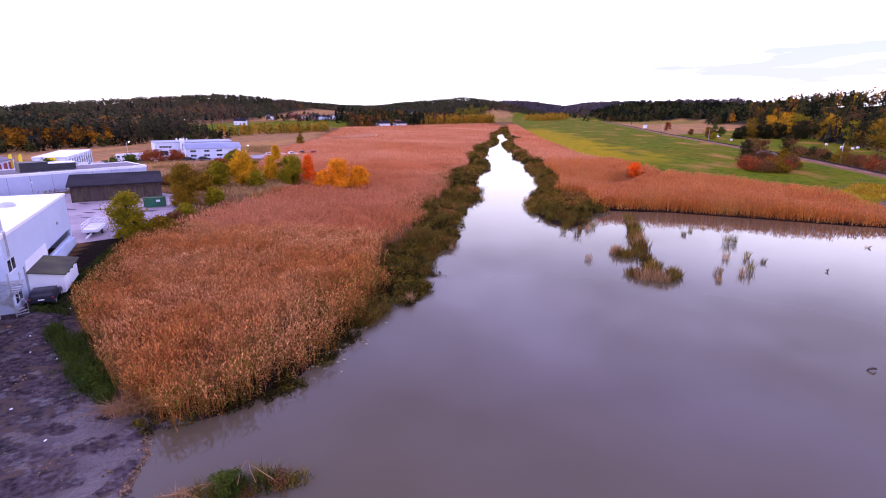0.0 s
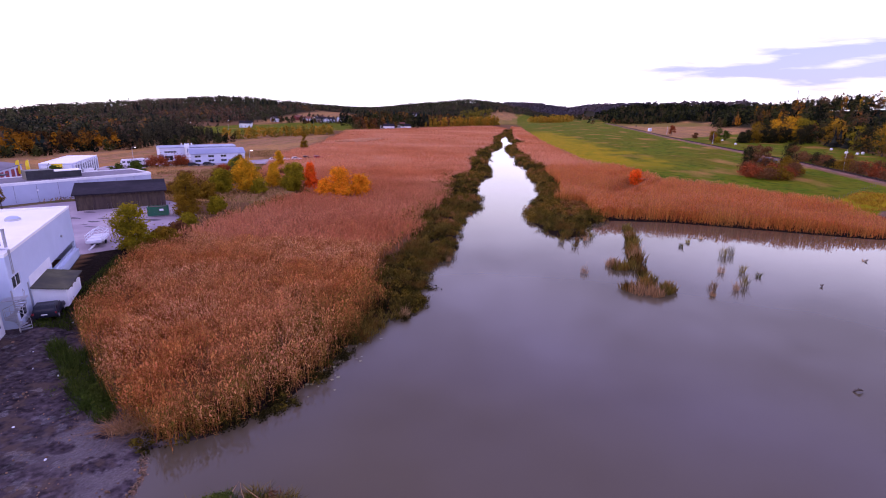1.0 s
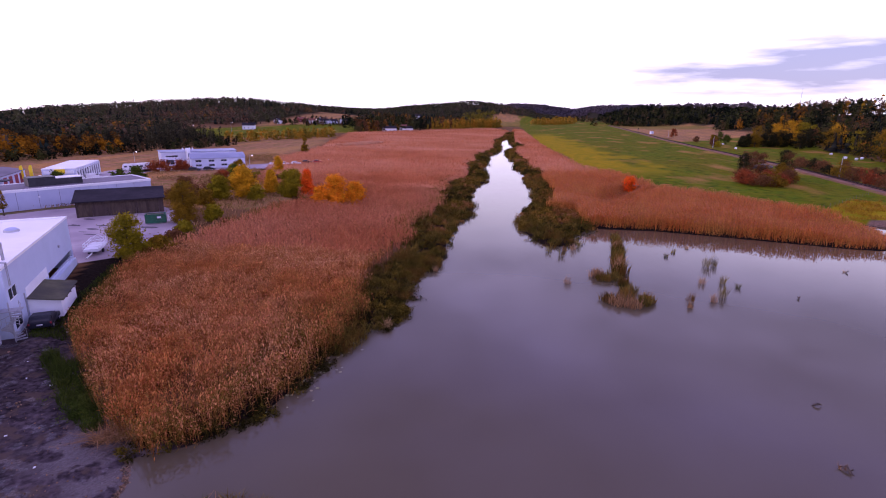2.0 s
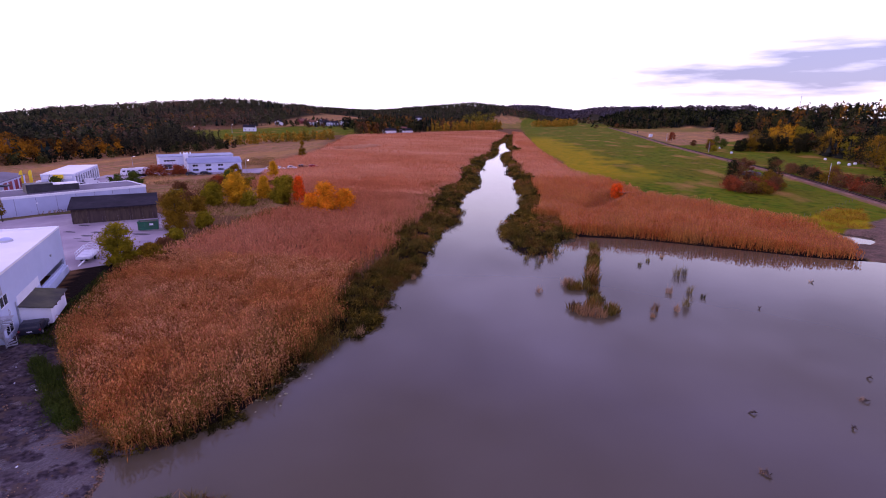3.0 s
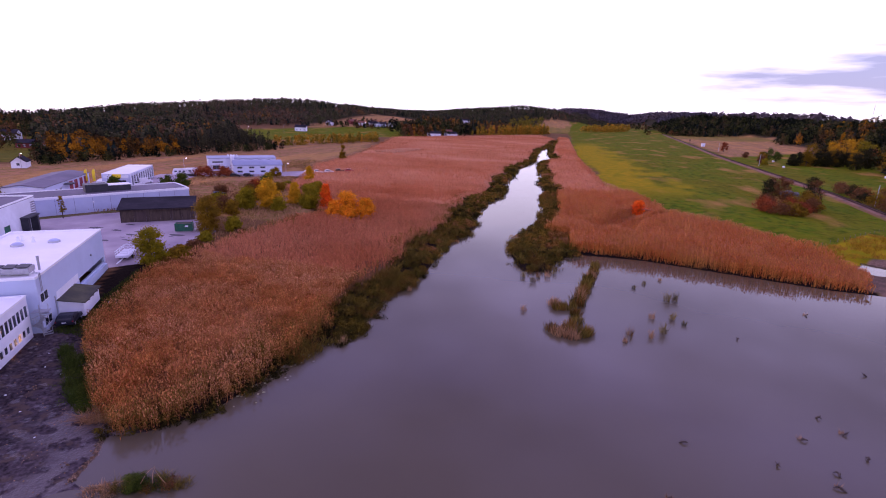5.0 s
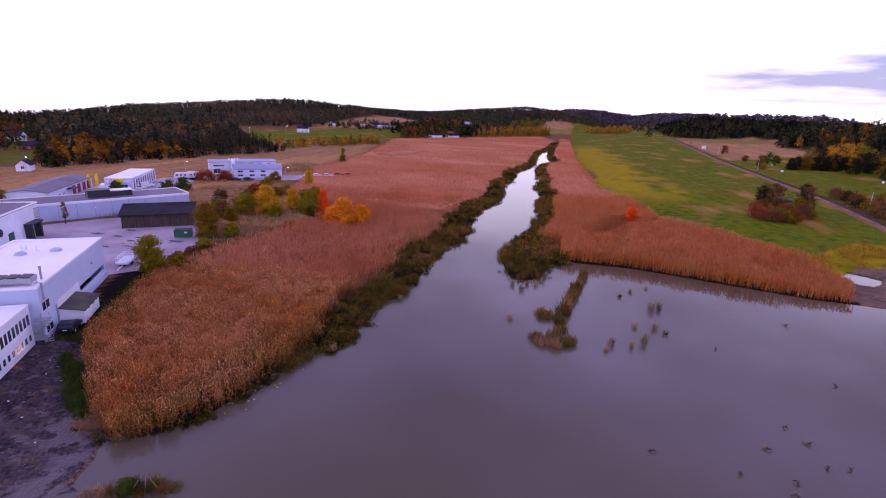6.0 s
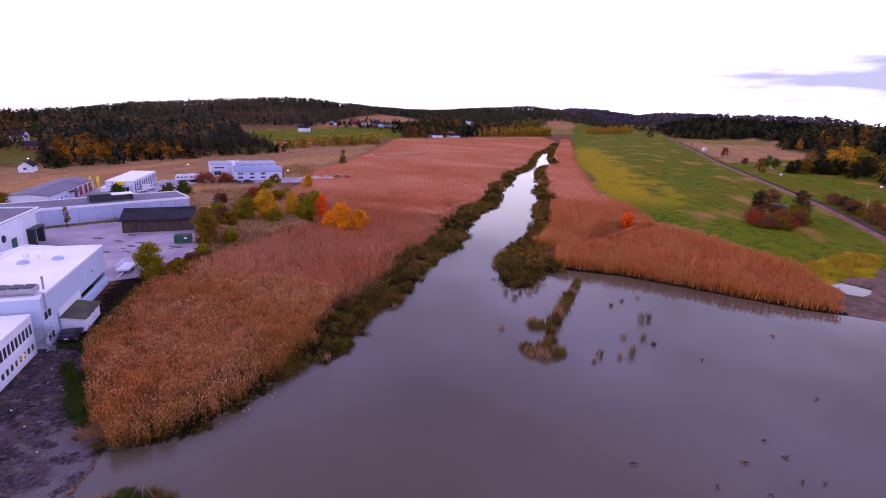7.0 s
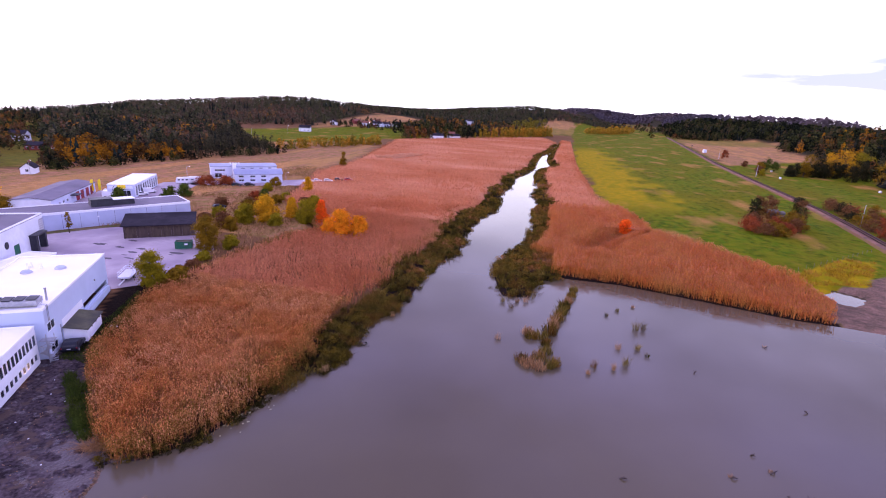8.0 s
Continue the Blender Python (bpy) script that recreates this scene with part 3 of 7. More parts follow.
    c = mix(attr("gravel"), c, mix(mid, mix(fine, (0.17, 0.098, 0.068), (0.25, 0.155, 0.112)), mix(fine, (0.075, 0.055, 0.035), (0.14, 0.095, 0.070))))
    k.new(c, b.inputs["Base Color"])
    # wet films lie in the hollows of the mud
    wet = n.new("ShaderNodeMath")
    wet.operation = "MULTIPLY"
    either = n.new("ShaderNodeMath")
    either.operation = "MAXIMUM"
    k.new(shallow.outputs[0], either.inputs[0]), k.new(sharpen(noise_of(0.9, 12.0), 0.56, 0.64), either.inputs[1])
    k.new(attr("mud"), wet.inputs[0]), k.new(either.outputs[0], wet.inputs[1])
    r = n.new("ShaderNodeMapRange")
    r.inputs[3].default_value, r.inputs[4].default_value = 0.92, 0.30
    g = n.new("ShaderNodeMapRange")
    g.inputs[3].default_value, g.inputs[4].default_value = 0.014, 0.28
    k.new(wet.outputs[0], g.inputs[0]), k.new(g.outputs[0], b.inputs["Specular IOR Level"])
    k.new(wet.outputs[0], r.inputs[0]), k.new(r.outputs[0], b.inputs["Roughness"])
    bp = n.new("ShaderNodeBump")
    bp.inputs["Strength"].default_value, bp.inputs["Distance"].default_value = 0.9, 0.25
    k.new(noise_of(2.6, 12.0), bp.inputs["Height"]), k.new(bp.outputs[0], b.inputs["Normal"])


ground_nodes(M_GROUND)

# ---- water ----
M_WATER = mat("murky_water", (0.088, 0.069, 0.039), (0.073, 0.057, 0.034), 0.03, 0.05, spec=0.5)
wt = M_WATER.node_tree
wb = wt.nodes["Principled BSDF"]
wb.inputs["IOR"].default_value = 1.33
w_pos = wt.nodes.new("ShaderNodeNewGeometry")
w_rip = wt.nodes.new("ShaderNodeTexNoise")
w_rip.inputs["Scale"].default_value, w_rip.inputs["Detail"].default_value = 0.9, 3.0
w_bmp = wt.nodes.new("ShaderNodeBump")
w_bmp.inputs["Strength"].default_value, w_bmp.inputs["Distance"].default_value = 0.10, 0.02
wt.links.new(w_pos.outputs["Position"], w_rip.inputs["Vector"]), wt.links.new(w_rip.outputs["Fac"], w_bmp.inputs["Height"]), wt.links.new(w_bmp.outputs[0], wb.inputs["Normal"])
water = raw("water", [(-70, -170, 0), (270, -170, 0), (270, 660, 0), (-70, 660, 0)], [(0, 1, 2, 3)], M_WATER)
tagged(water, "still grey-brown pond and straight channel reflecting the sky", "water", kind="structure")


# ---- reeds, sedge and grass ----
def scatter(poly, per, seed, keep=None):
    """Random places in an outline, per square metre; keep(x, y) gives a chance for each."""
    rng = np.random.RandomState(seed)
    xs, ys = [p[0] for p in poly], [p[1] for p in poly]
    n = int((max(xs) - min(xs)) * (max(ys) - min(ys)) * per)
    x, y = rng.uniform(min(xs), max(xs), n), rng.uniform(min(ys), max(ys), n)
    ok = inside(poly, x, y)
    x, y = x[ok], y[ok]
    if keep is not None:
        ok = rng.uniform(0, 1, len(x)) < keep(x, y)
        x, y = x[ok], y[ok]
    return x, y


def blades(x, y, z, h, w, lean, rng, tip=0.0):
    """Upright tapering blades with one bend: six vertices and two quads each."""
    n = len(x)
    a, f = rng.uniform(0, 2 * np.pi, n), rng.uniform(0, np.pi, n)
    lx, ly = np.cos(a) * lean * h, np.sin(a) * lean * h
    ux, uy = np.cos(f) * w / 2, np.sin(f) * w / 2
    v = np.zeros((n, 6, 3))
    for i, (t, wide) in enumerate(((0.0, 0.7), (0.55, 1.0), (1.0, tip))):
        k = t * t
        for s in (0, 1):
            sg = wide * (1 - 2 * s)
            v[:, 2 * i + s] = np.stack([x + lx * k + ux * sg, y + ly * k + uy * sg, z + h * t * (1 - 0.12 * lean * t)], -1)
    b = np.arange(n)[:, None] * 6
    q = np.concatenate([b + [0, 1, 3, 2], b + [2, 3, 5, 4]], 0)
    return v.reshape(-1, 3), q


def single_blades(x, y, z, h, w, lean, rng):
    """Upright tapering blades of one quad each."""
    n = len(x)
    a, f = rng.uniform(0, 2 * np.pi, n), rng.uniform(0, np.pi, n)
    lx, ly = np.cos(a) * lean * h, np.sin(a) * lean * h
    ux, uy = np.cos(f) * w / 2, np.sin(f) * w / 2
    v = np.stack([np.stack([x - ux, y - uy, z], -1), np.stack([x + ux, y + uy, z], -1), np.stack([x + lx + ux * .5, y + ly + uy * .5, z + h], -1), np.stack([x + lx - ux * .5, y + ly - uy * .5, z + h], -1)], 1)
    return v.reshape(-1, 3), np.arange(n)[:, None] * 4 + np.arange(4)[None]


def plumes(x, y, z, size, rng):
    """Drooping seed heads: a kite of four corners each."""
    n = len(x)
    a, f = rng.uniform(0, 2 * np.pi, n), rng.uniform(0, np.pi, n)
    ux, uy = np.cos(f) * size * 0.24, np.sin(f) * size * 0.24
    dx, dy = np.cos(a) * size * 0.35, np.sin(a) * size * 0.35
    v = np.zeros((n, 4, 3))
    v[:, 0] = np.stack([x, y, z - size * 0.55], -1)
    v[:, 1] = np.stack([x + ux + dx * .4, y + uy + dy * .4, z - size * 0.05], -1)
    v[:, 2] = np.stack([x + dx, y + dy, z + size * 0.45], -1)
    v[:, 3] = np.stack([x - ux + dx * .4, y - uy + dy * .4, z], -1)
    return v.reshape(-1, 3), np.arange(n)[:, None] * 4 + np.arange(4)[None]


def long_leaves(x, y, z, size, rng):
    """Narrow arching leaves: a slim kite of four corners each."""
    n = len(x)
    a, e = rng.uniform(0, 2 * np.pi, n), rng.uniform(-0.2, 1.3, n)
    dx, dy, dz = np.cos(a) * np.cos(e) * size, np.sin(a) * np.cos(e) * size, np.sin(e) * size
    ux, uy = -np.sin(a) * size * 0.055, np.cos(a) * size * 0.055
    v = np.zeros((n, 4, 3))
    v[:, 0] = np.stack([x, y, z], -1)
    v[:, 1] = np.stack([x + dx * .45 + ux, y + dy * .45 + uy, z + dz * .55], -1)
    v[:, 2] = np.stack([x + dx, y + dy, z + dz * 0.85], -1)
    v[:, 3] = np.stack([x + dx * .45 - ux, y + dy * .45 - uy, z + dz * .55], -1)
    return v.reshape(-1, 3), np.arange(n)[:, None] * 4 + np.arange(4)[None]


def merge(*pieces):
    """Joins (verts, faces, material index) pieces into one set of arrays."""
    vs, fs, ms, o = [], [], [], 0
    for v, f, m in pieces:
        vs.append(v), fs.append(f + o), ms.append(np.full(len(f), m))
        o += len(v)
    return np.concatenate(vs), np.concatenate(fs), np.concatenate(ms)


def reed_bed(name, x, y, height, width, plume, seed, label, mats=None, leaves=0, lean=0.16, leaf=0.5, dip=None, fine=False):
    rng = np.random.RandomState(seed)
    z = land(x, y)
    z = np.maximum(z, -0.1) - 0.05
    h = height * (1 + 0.10 * hash_noise(x, y, 6, seed + 1) + 0.19 * hash_noise(x, y, 1.4, seed + 2)) * rng.uniform(0.72, 1.12, len(x))
    if dip is not None:
        h = h * dip(x, y)
    pieces = [(*single_blades(x, y, z, h, width * rng.uniform(0.6, 1.4, len(x)), lean * rng.uniform(0.2, 1.8, len(x)), rng), 0)]
    for i in range(leaves):
        up_ = rng.uniform(0.45, 0.98, len(x))
        if fine:
            up_ = np.where(rng.uniform(0, 1, len(x)) < smooth01((3.2 - edge_distance(WATER, x, y)) / 2.5), rng.uniform(0.08, 0.98, len(x)), up_)
        s = leaf * rng.uniform(0.6, 1.3, len(x))
        shape, at = (long_leaves, 0.05) if fine else (plumes, 0.13)
        pieces.append((*shape(x + rng.normal(0, at, len(x)), y + rng.normal(0, at, len(x)), z + h * up_, s, rng), i % 2))
    if plume:
        pieces.append((*plumes(x + rng.normal(0, .1, len(x)), y + rng.normal(0, .1, len(x)), z + h, plume * rng.uniform(0.6, 1.4, len(x)), rng), 1))
    v, f, m = merge(*pieces)
    if mats is None:
        # greener and browner towards the water
        near_water = smooth01((np.interp(y, (30, 60, 100), (5.5, 9.0, 13.0)) + 3 * hash_noise(x, y, 5, 47) - edge_distance(WATER, x, y)) / 7.0)
        near_yard = smooth01((3.0 + 1.5 * hash_noise(x, y, 4, 45) - x + np.interp(y, WEST_Y, WEST_X)) / 3.0)
        per = np.tile(rng.uniform(0, 1, len(x)) < 0.6 * near_water + 0.7 * near_yard, len(pieces))
        m = np.where(per & (rng.uniform(0, 1, len(m)) < 0.85), 2, m)
    return tagged(raw(name, v, f, mats or [M_STEM if fine else M_FARREED, M_PLUME if fine else M_FARREED, M_GREENREED], m), label, "reeds", kind="stuff")


def inland(margin):
    return lambda x, y: smooth01((edge_distance(WATER, x, y) - margin(y) + 2.0 * hash_noise(x, y, 7, 40)) / 3.0 + 0.15)


sedge_edge = lambda y: np.interp(y, (26, 32, 40, 47, 52, 58, 66, 100, 200, 400, 700), (-1.2, -1.0, -0.8, -0.5, 1.4, 4.0, 6.0, 7.5, 7.5, 4.5, 2.0))
box_of = lambda x0, x1, y0, y1: [(x0, y0), (x1, y0), (x1, y1), (x0, y1)]
in_left = lambda x, y: (inside(REED_L, x, y) | ((edge_distance(REED_L, x, y) < 0.9 + 0.5 * hash_noise(x, y, 2, 43)) & (y < 56) & (x > -23))) * inland(sedge_edge)(x, y)
in_right = lambda x, y: inside(REED_R, x, y) * (edge_distance(WATER, x, y) > -0.2) * ((x < 77.8) | (y > 107)) * ((x > 21.5 + 1.5 * hash_noise(x, y, 3, 96)) | (y > 127 + 3 * hash_noise(x, y, 4, 97))) * inland(lambda yy: np.interp(yy, (100, 112, 125, 300, 700), (-3.5, -3.5, 4.0, 6.0, 3.0)) * 1.0)(x, y)
# two curved hollows where the eastern reeds have been laid flat
gap = lambda x, y: 1 - (0.90 * np.exp(-((x - np.interp(y, (130, 143, 154, 166), (28.5, 32.3, 37.3, 43.5))) / 3.6) ** 2) + 0.45 * np.exp(-((x - np.interp(y, (138, 150, 165), (36, 42, 51))) / 1.8) ** 2)) * smooth01((y - 129) / 5) * smooth01((170 - y) / 8) - 0.45 * smooth01((x - 56) / 22) * smooth01((128 - y) / 14)



clumped = lambda x, y: in_left(x, y) * (0.30 + 0.70 * smooth01(0.55 + 1.0 * hash_noise(x, y, 1.3, 18) + 0.5 * hash_noise(x, y, 4.5, 19)))
x, y = scatter(box_of(-60, -8, 25, 75), 36, 11, clumped)
reed_bed("reeds", x, y, 2.3, 0.022, 0.24, 11, "tall rust-brown common reeds with feathery seed heads", leaves=6, leaf=0.42, lean=0.2, fine=True)
x, y = scatter(box_of(-84, -5, 75, 205), 9.6, 12, lambda x, y: clumped(x, y) * smooth01((190 + 16 * hash_noise(x, y, 14, 17) - y) / 30))
reed_bed("reeds", x, y, 2.2, 0.075, 0.38, 12, "rust-brown reed bed thick between the channel and the yard", leaves=2, leaf=0.40)


def reed_canopy(name, poly, x0, x1, y0, y1, step, top, seed, label, lower=None):
    """The closed top of far reeds as one uneven sheet that drops to the ground along its edges."""
    ax, ay = np.arange(x0, x1, step), np.arange(y0, y1, step * 1.6)
    X, Y = np.meshgrid(ax, ay)
    far_in = -edge_distance(poly, X, Y)
    wet = edge_distance(WATER, X, Y) - sedge_edge(Y) * 0.8
    rise = smooth01(np.minimum(far_in, wet) / 3.0)
    Z = np.maximum(land(X, Y), 0) + rise * (top + 0.16 * hash_noise(X, Y, 9, seed) + 0.12 * hash_noise(X, Y, 3.5, seed + 1)) - 0.5
    if lower is not None:
        Z = Z - rise * 1.3 * (1 - lower(X, Y))
    n_, m_ = len(ax), len(ay)
    ids = np.arange(n_ * m_).reshape(m_, n_)
    q = np.stack([ids[:-1, :-1], ids[:-1, 1:], ids[1:, 1:], ids[1:, :-1]], -1).reshape(-1, 4)
    q = q[(rise.ravel()[q] > 0.02).any(1)]
    used = np.unique(q)
    back = np.zeros(n_ * m_, int)
    back[used] = np.arange(len(used))
    return tagged(raw(name, np.stack([X, Y, Z], -1).reshape(-1, 3)[used], back[q], M_CANOPY, smooth=True), label, "reeds", kind="stuff")


reed_canopy("reeds", REED_L, -175, 4, 150, 800, 1.6, 2.0, 25, "smooth pinkish-brown sweep of far reeds")
reed_canopy("reeds", REED_R, 2, 66, 165, 700, 1.6, 2.4, 27, "smooth reddish-brown belt of far reeds beside the meadow")
x, y = scatter(box_of(-125, -5, 160, 300), 1.9, 13, in_left)
reed_bed("reeds", x, y, 2.15, 0.16, 0.45, 13, "wide field of pinkish-brown reeds beyond the trees", [M_FARREED, M_FARREED])
M_PALEREED = mat("bleached_reeds", (0.62, 0.345, 0.215), (0.52, 0.270, 0.150), 0.1, 0.9, island=0.2, trans=0.3)
x, y = scatter([(-112, 322), (-99, 366), (-88, 362), (-96, 322)], 4.0, 20)
reed_bed("reeds", x, y, 2.5, 0.2, 0.7, 20, "pale bleached patch in the far reeds", [M_PALEREED, M_PALEREED])
x, y = scatter(box_of(-180, 5, 300, 795), 0.22, 14, in_left)
reed_bed("reeds", x, y, 2.1, 0.3, 0.8, 14, "distant pale brown reeds running up to the woods", [M_FARREED, M_FARREED])
x, y = scatter(box_of(8, 90, 97, 236), 10.5, 15, lambda x, y: in_right(x, y) * smooth01((214 + 14 * hash_noise(x, y, 12, 28) - y) / 26))
reed_bed("reeds", x, y, 3.1, 0.07, 0.30, 15, "orange-brown reeds standing along the pond's far shore", [M_REEDFRONT, M_FARREED], leaves=1, leaf=0.44, lean=0.12, dip=gap)
x, y = scatter(box_of(2, 60, 185, 730), 1.8, 16, in_right)
reed_bed("reeds", x, y, 2.6, 0.18, 0.5, 16, "narrow belt of brown reeds between channel and meadow", [M_FARREED, M_FARREED])


def tussock_arrays(cx, cy, h, r, count, w, rng, splay=0.55, floor_=None):
    """Blades that fan out from each centre."""
    n = len(cx)
    a = rng.uniform(0, 2 * np.pi, (n, count))
    d = np.sqrt(rng.uniform(0, 1, (n, count))) * r[:, None]
    x, y = cx[:, None] + d * np.cos(a), cy[:, None] + d * np.sin(a)
    z = np.repeat((np.maximum(land(cx, cy), -0.15) - 0.05)[:, None], count, 1)
    hh = h[:, None] * rng.uniform(0.55, 1.1, (n, count)) * (1 - 0.35 * (d / r[:, None]) ** 2)
    v, q = blades(x.ravel(), y.ravel(), z.ravel(), hh.ravel(), w * rng.uniform(0.6, 1.4, n * count), splay * rng.uniform(0.2, 1.6, n * count), rng)
    return v, q


# olive sedge and rushes along both banks of the channel, in tussocks with dark gaps between
sedge_wide = lambda y: sedge_edge(y) + 1.5
for seed, (x0, x1, y0, y1), per, w, count in ((21, (-30, 0, 44, 80), 2.0, 0.045, 60), (22, (-30, 0, 80, 190), 0.9, 0.085, 34), (23, (0, 30, 90, 190), 0.8, 0.085, 34), (24, (-25, 25, 190, 700), 0.14, 0.25, 12)):
    def strip(x, y):
        d = edge_distance(WATER, x, y)
        return smooth01((d + (1.3 if y1 < 100 else 1.0) + 1.8 * hash_noise(x, y, 6.0, 44)) / 1.0) * smooth01(1.1 + 1.2 * hash_noise(x, y, 2.6, 46)) * smooth01((sedge_wide(y) + 2.0 * hash_noise(x, y, 7, 40) - d) / 2.5) * ((x < 0) | (y > 118) | (x < 21))
    x, y = scatter(box_of(x0, x1, y0, y1), per, seed, strip)
    rng = np.random.RandomState(seed)
    pale = rng.uniform(0, 1, len(x)) < 0.3
    for pick, material, lab in ((~pale, M_SEDGE, "olive-green sedge tussocks fringing the channel"), (pale, M_SEDGE2, "pale straw-coloured rushes among the sedge")):
        n = int(pick.sum())
        v, q = tussock_arrays(x[pick], y[pick], rng.uniform(0.9, 1.9, n) * (1 + 0.5 * hash_noise(x[pick], y[pick], 5, 48)), rng.uniform(0.6, 1.4, n), count, w, rng, 0.8)
        tagged(raw("sedge", v, q, material), lab, "sedge", kind="stuff")

# rough dry grass on the waste ground round the yard, and on the meadow
waste = lambda x, y: smooth01((np.interp(y, WEST_Y, WEST_X) + 1.5 - x) / 2) * smooth01(hash_noise(x, y, 9, 70) * 1.2 + 0.75) * (y > 69.5)
YARDS = [[(-63, 52), (-56.5, 69), (-58.5, 82), (-60.5, 93), (-69, 104), (-88, 113), (-140, 70), (-90, 40)], [(-150, 95), (-112, 95), (-98, 128), (-120, 150), (-132, 178), (-156, 168)], [(-142, 176), (-132, 166), (-98, 185), (-78, 212), (-110, 215)]]
clear = lambda x, y: ~(inside(YARDS[0], x, y) | inside(YARDS[1], x, y) | inside(YARDS[2], x, y))
x, y = scatter(box_of(-130, -44, 50, 250), 3.2, 71, lambda x, y: waste(x, y) * clear(x, y))
reed_bed("dry_grass", x, y, 0.8, 0.14, 0.3, 71, "rough straw-coloured grass on the waste ground", [M_STRAW, M_SEDGE2], lean=0.6)
x, y = scatter(box_of(-56, -40, 38, 68), 60, 72, lambda x, y: inside(VERGE, x, y) * 1.0)
reed_bed("verge_grass", x, y, 0.4, 0.06, 0, 72, "rough green grass along the hall's wall", [M_WEED], lean=0.6)
x, y = scatter(box_of(78, 112, 125, 160), 9, 73, lambda x, y: inside(YPATCH, x, y) * smooth01(0.6 + hash_noise(x, y, 3, 74)))
M_MEADOW = mat("yellow_grass", (0.30, 0.17, 0.010), (0.20, 0.14, 0.008), 0.2, 0.9, 0.2, (0.36, 0.16, 0.03), island=0.4, trans=0.3)
reed_bed("meadow_grass", x, y, 0.7, 0.10, 0, 73, "rough yellow and orange grass beside the gravel spit", [M_MEADOW], lean=0.7)


# ---- trees and shrubs ----
def facing_cards(p, n, size, rng, slim=0.62):
    """Leaf patches at p that lie across the directions n, unevenly tilted."""
    n = n + rng.normal(0, 0.45, n.shape)
    n /= np.linalg.norm(n, axis=1)[:, None] + 1e-9
    a = np.cross(n, rng.normal(0, 1, n.shape))
    a /= np.linalg.norm(a, axis=1)[:, None] + 1e-9
    b = np.cross(n, a)
    s = (size * rng.uniform(0.6, 1.35, len(p)))[:, None]
    v = np.stack([p - a * s * 0.6, p - b * s * 0.6 * slim, p + a * s * 0.6, p + b * s * 0.6 * slim], 1).reshape(-1, 3)
    return v, np.arange(len(p))[:, None] * 4 + np.arange(4)[None]


def leaf_cloud(centres, spread, count, size, rng):
    """count leaf quads scattered round each centre."""
    c = np.repeat(np.asarray(centres, float), count, 0)
    n = len(c)
    off = rng.normal(0, 1, (n, 3)) * [1, 1, 0.8]
    p = c + off * np.repeat(np.asarray(spread, float), count)[:, None]
    middle = np.asarray(centres, float).mean(0)
    way = off / (np.linalg.norm(off, axis=1)[:, None] + 1e-9) + 0.8 * (p - middle) / (np.linalg.norm(p - middle, axis=1)[:, None] + 1e-9) + [0, 0, 0.2]
    return facing_cards(p, way / np.linalg.norm(way, axis=1)[:, None], size, rng)


def tree(name, x, y, height, radius, leaves, seed, label, category="tree", clumps=46, per=60, leaf=0.30, base=0.16, narrow=False, group="", stems=1):
    """A tapered trunk with limbs that carry an uneven crown of leaves."""
    rng = np.random.RandomState(seed)
    z = float(land(np.array([x]), np.array([y]))[0])
    root = empty(name, pose(x, y, z - 0.05), label, category, group)
    top = height * 0.9
    ends = []
    for k in range(stems):
        ox, oy = (rng.uniform(-0.5, 0.5, 2) * radius * 0.6) if stems > 1 else (0, 0)
        bend = rng.uniform(-0.04, 0.04, 2) * height
        pts = [(ox + bend[0] * t * t, oy + bend[1] * t * t, top * t) for t in (0, 0.3, 0.6, 1)]
        r = 0.018 * height / (stems ** 0.5)
        part("trunk" if stems == 1 else "stem", tube(pts, (r * 1.3, r, r * 0.6, r * 0.15), 7), M_BARK, root)
    for i in range(clumps):
        u = rng.uniform(0, 1)
        zc = height * (base + (0.96 - base) * u)
        prof = math.sin(math.pi * min(1, 0.22 + 0.70 * u)) ** (0.7 if not narrow else 0.5)
        if narrow:
            prof *= 1.1 - u * 0.75
        rr = radius * prof * rng.uniform(0.35, 1.0) * (1 + 0.25 * math.sin(3 * i + seed))
        a = rng.uniform(0, 2 * math.pi)
        end = (rr * math.cos(a), rr * math.sin(a), zc)
        ends.append(end)
        if stems == 1 and i % 8 == 0:
            st = max(0.1 * height, zc - rr * 0.9)
            part("limb", tube([(0, 0, st), (end[0] * 0.5, end[1] * 0.5, st + (zc - st) * 0.6), end], (0.008 * height, 0.005 * height, 0.002 * height), 5), M_BARK, root)
    v, f = leaf_cloud(ends, rng.uniform(0.13, 0.24, len(ends)) * radius, per, leaf, rng)
    v[:, 2] = np.maximum(v[:, 2], 0.1)
    raw("crown", v, f, M_LEAF[leaves], parent=root)
    return root


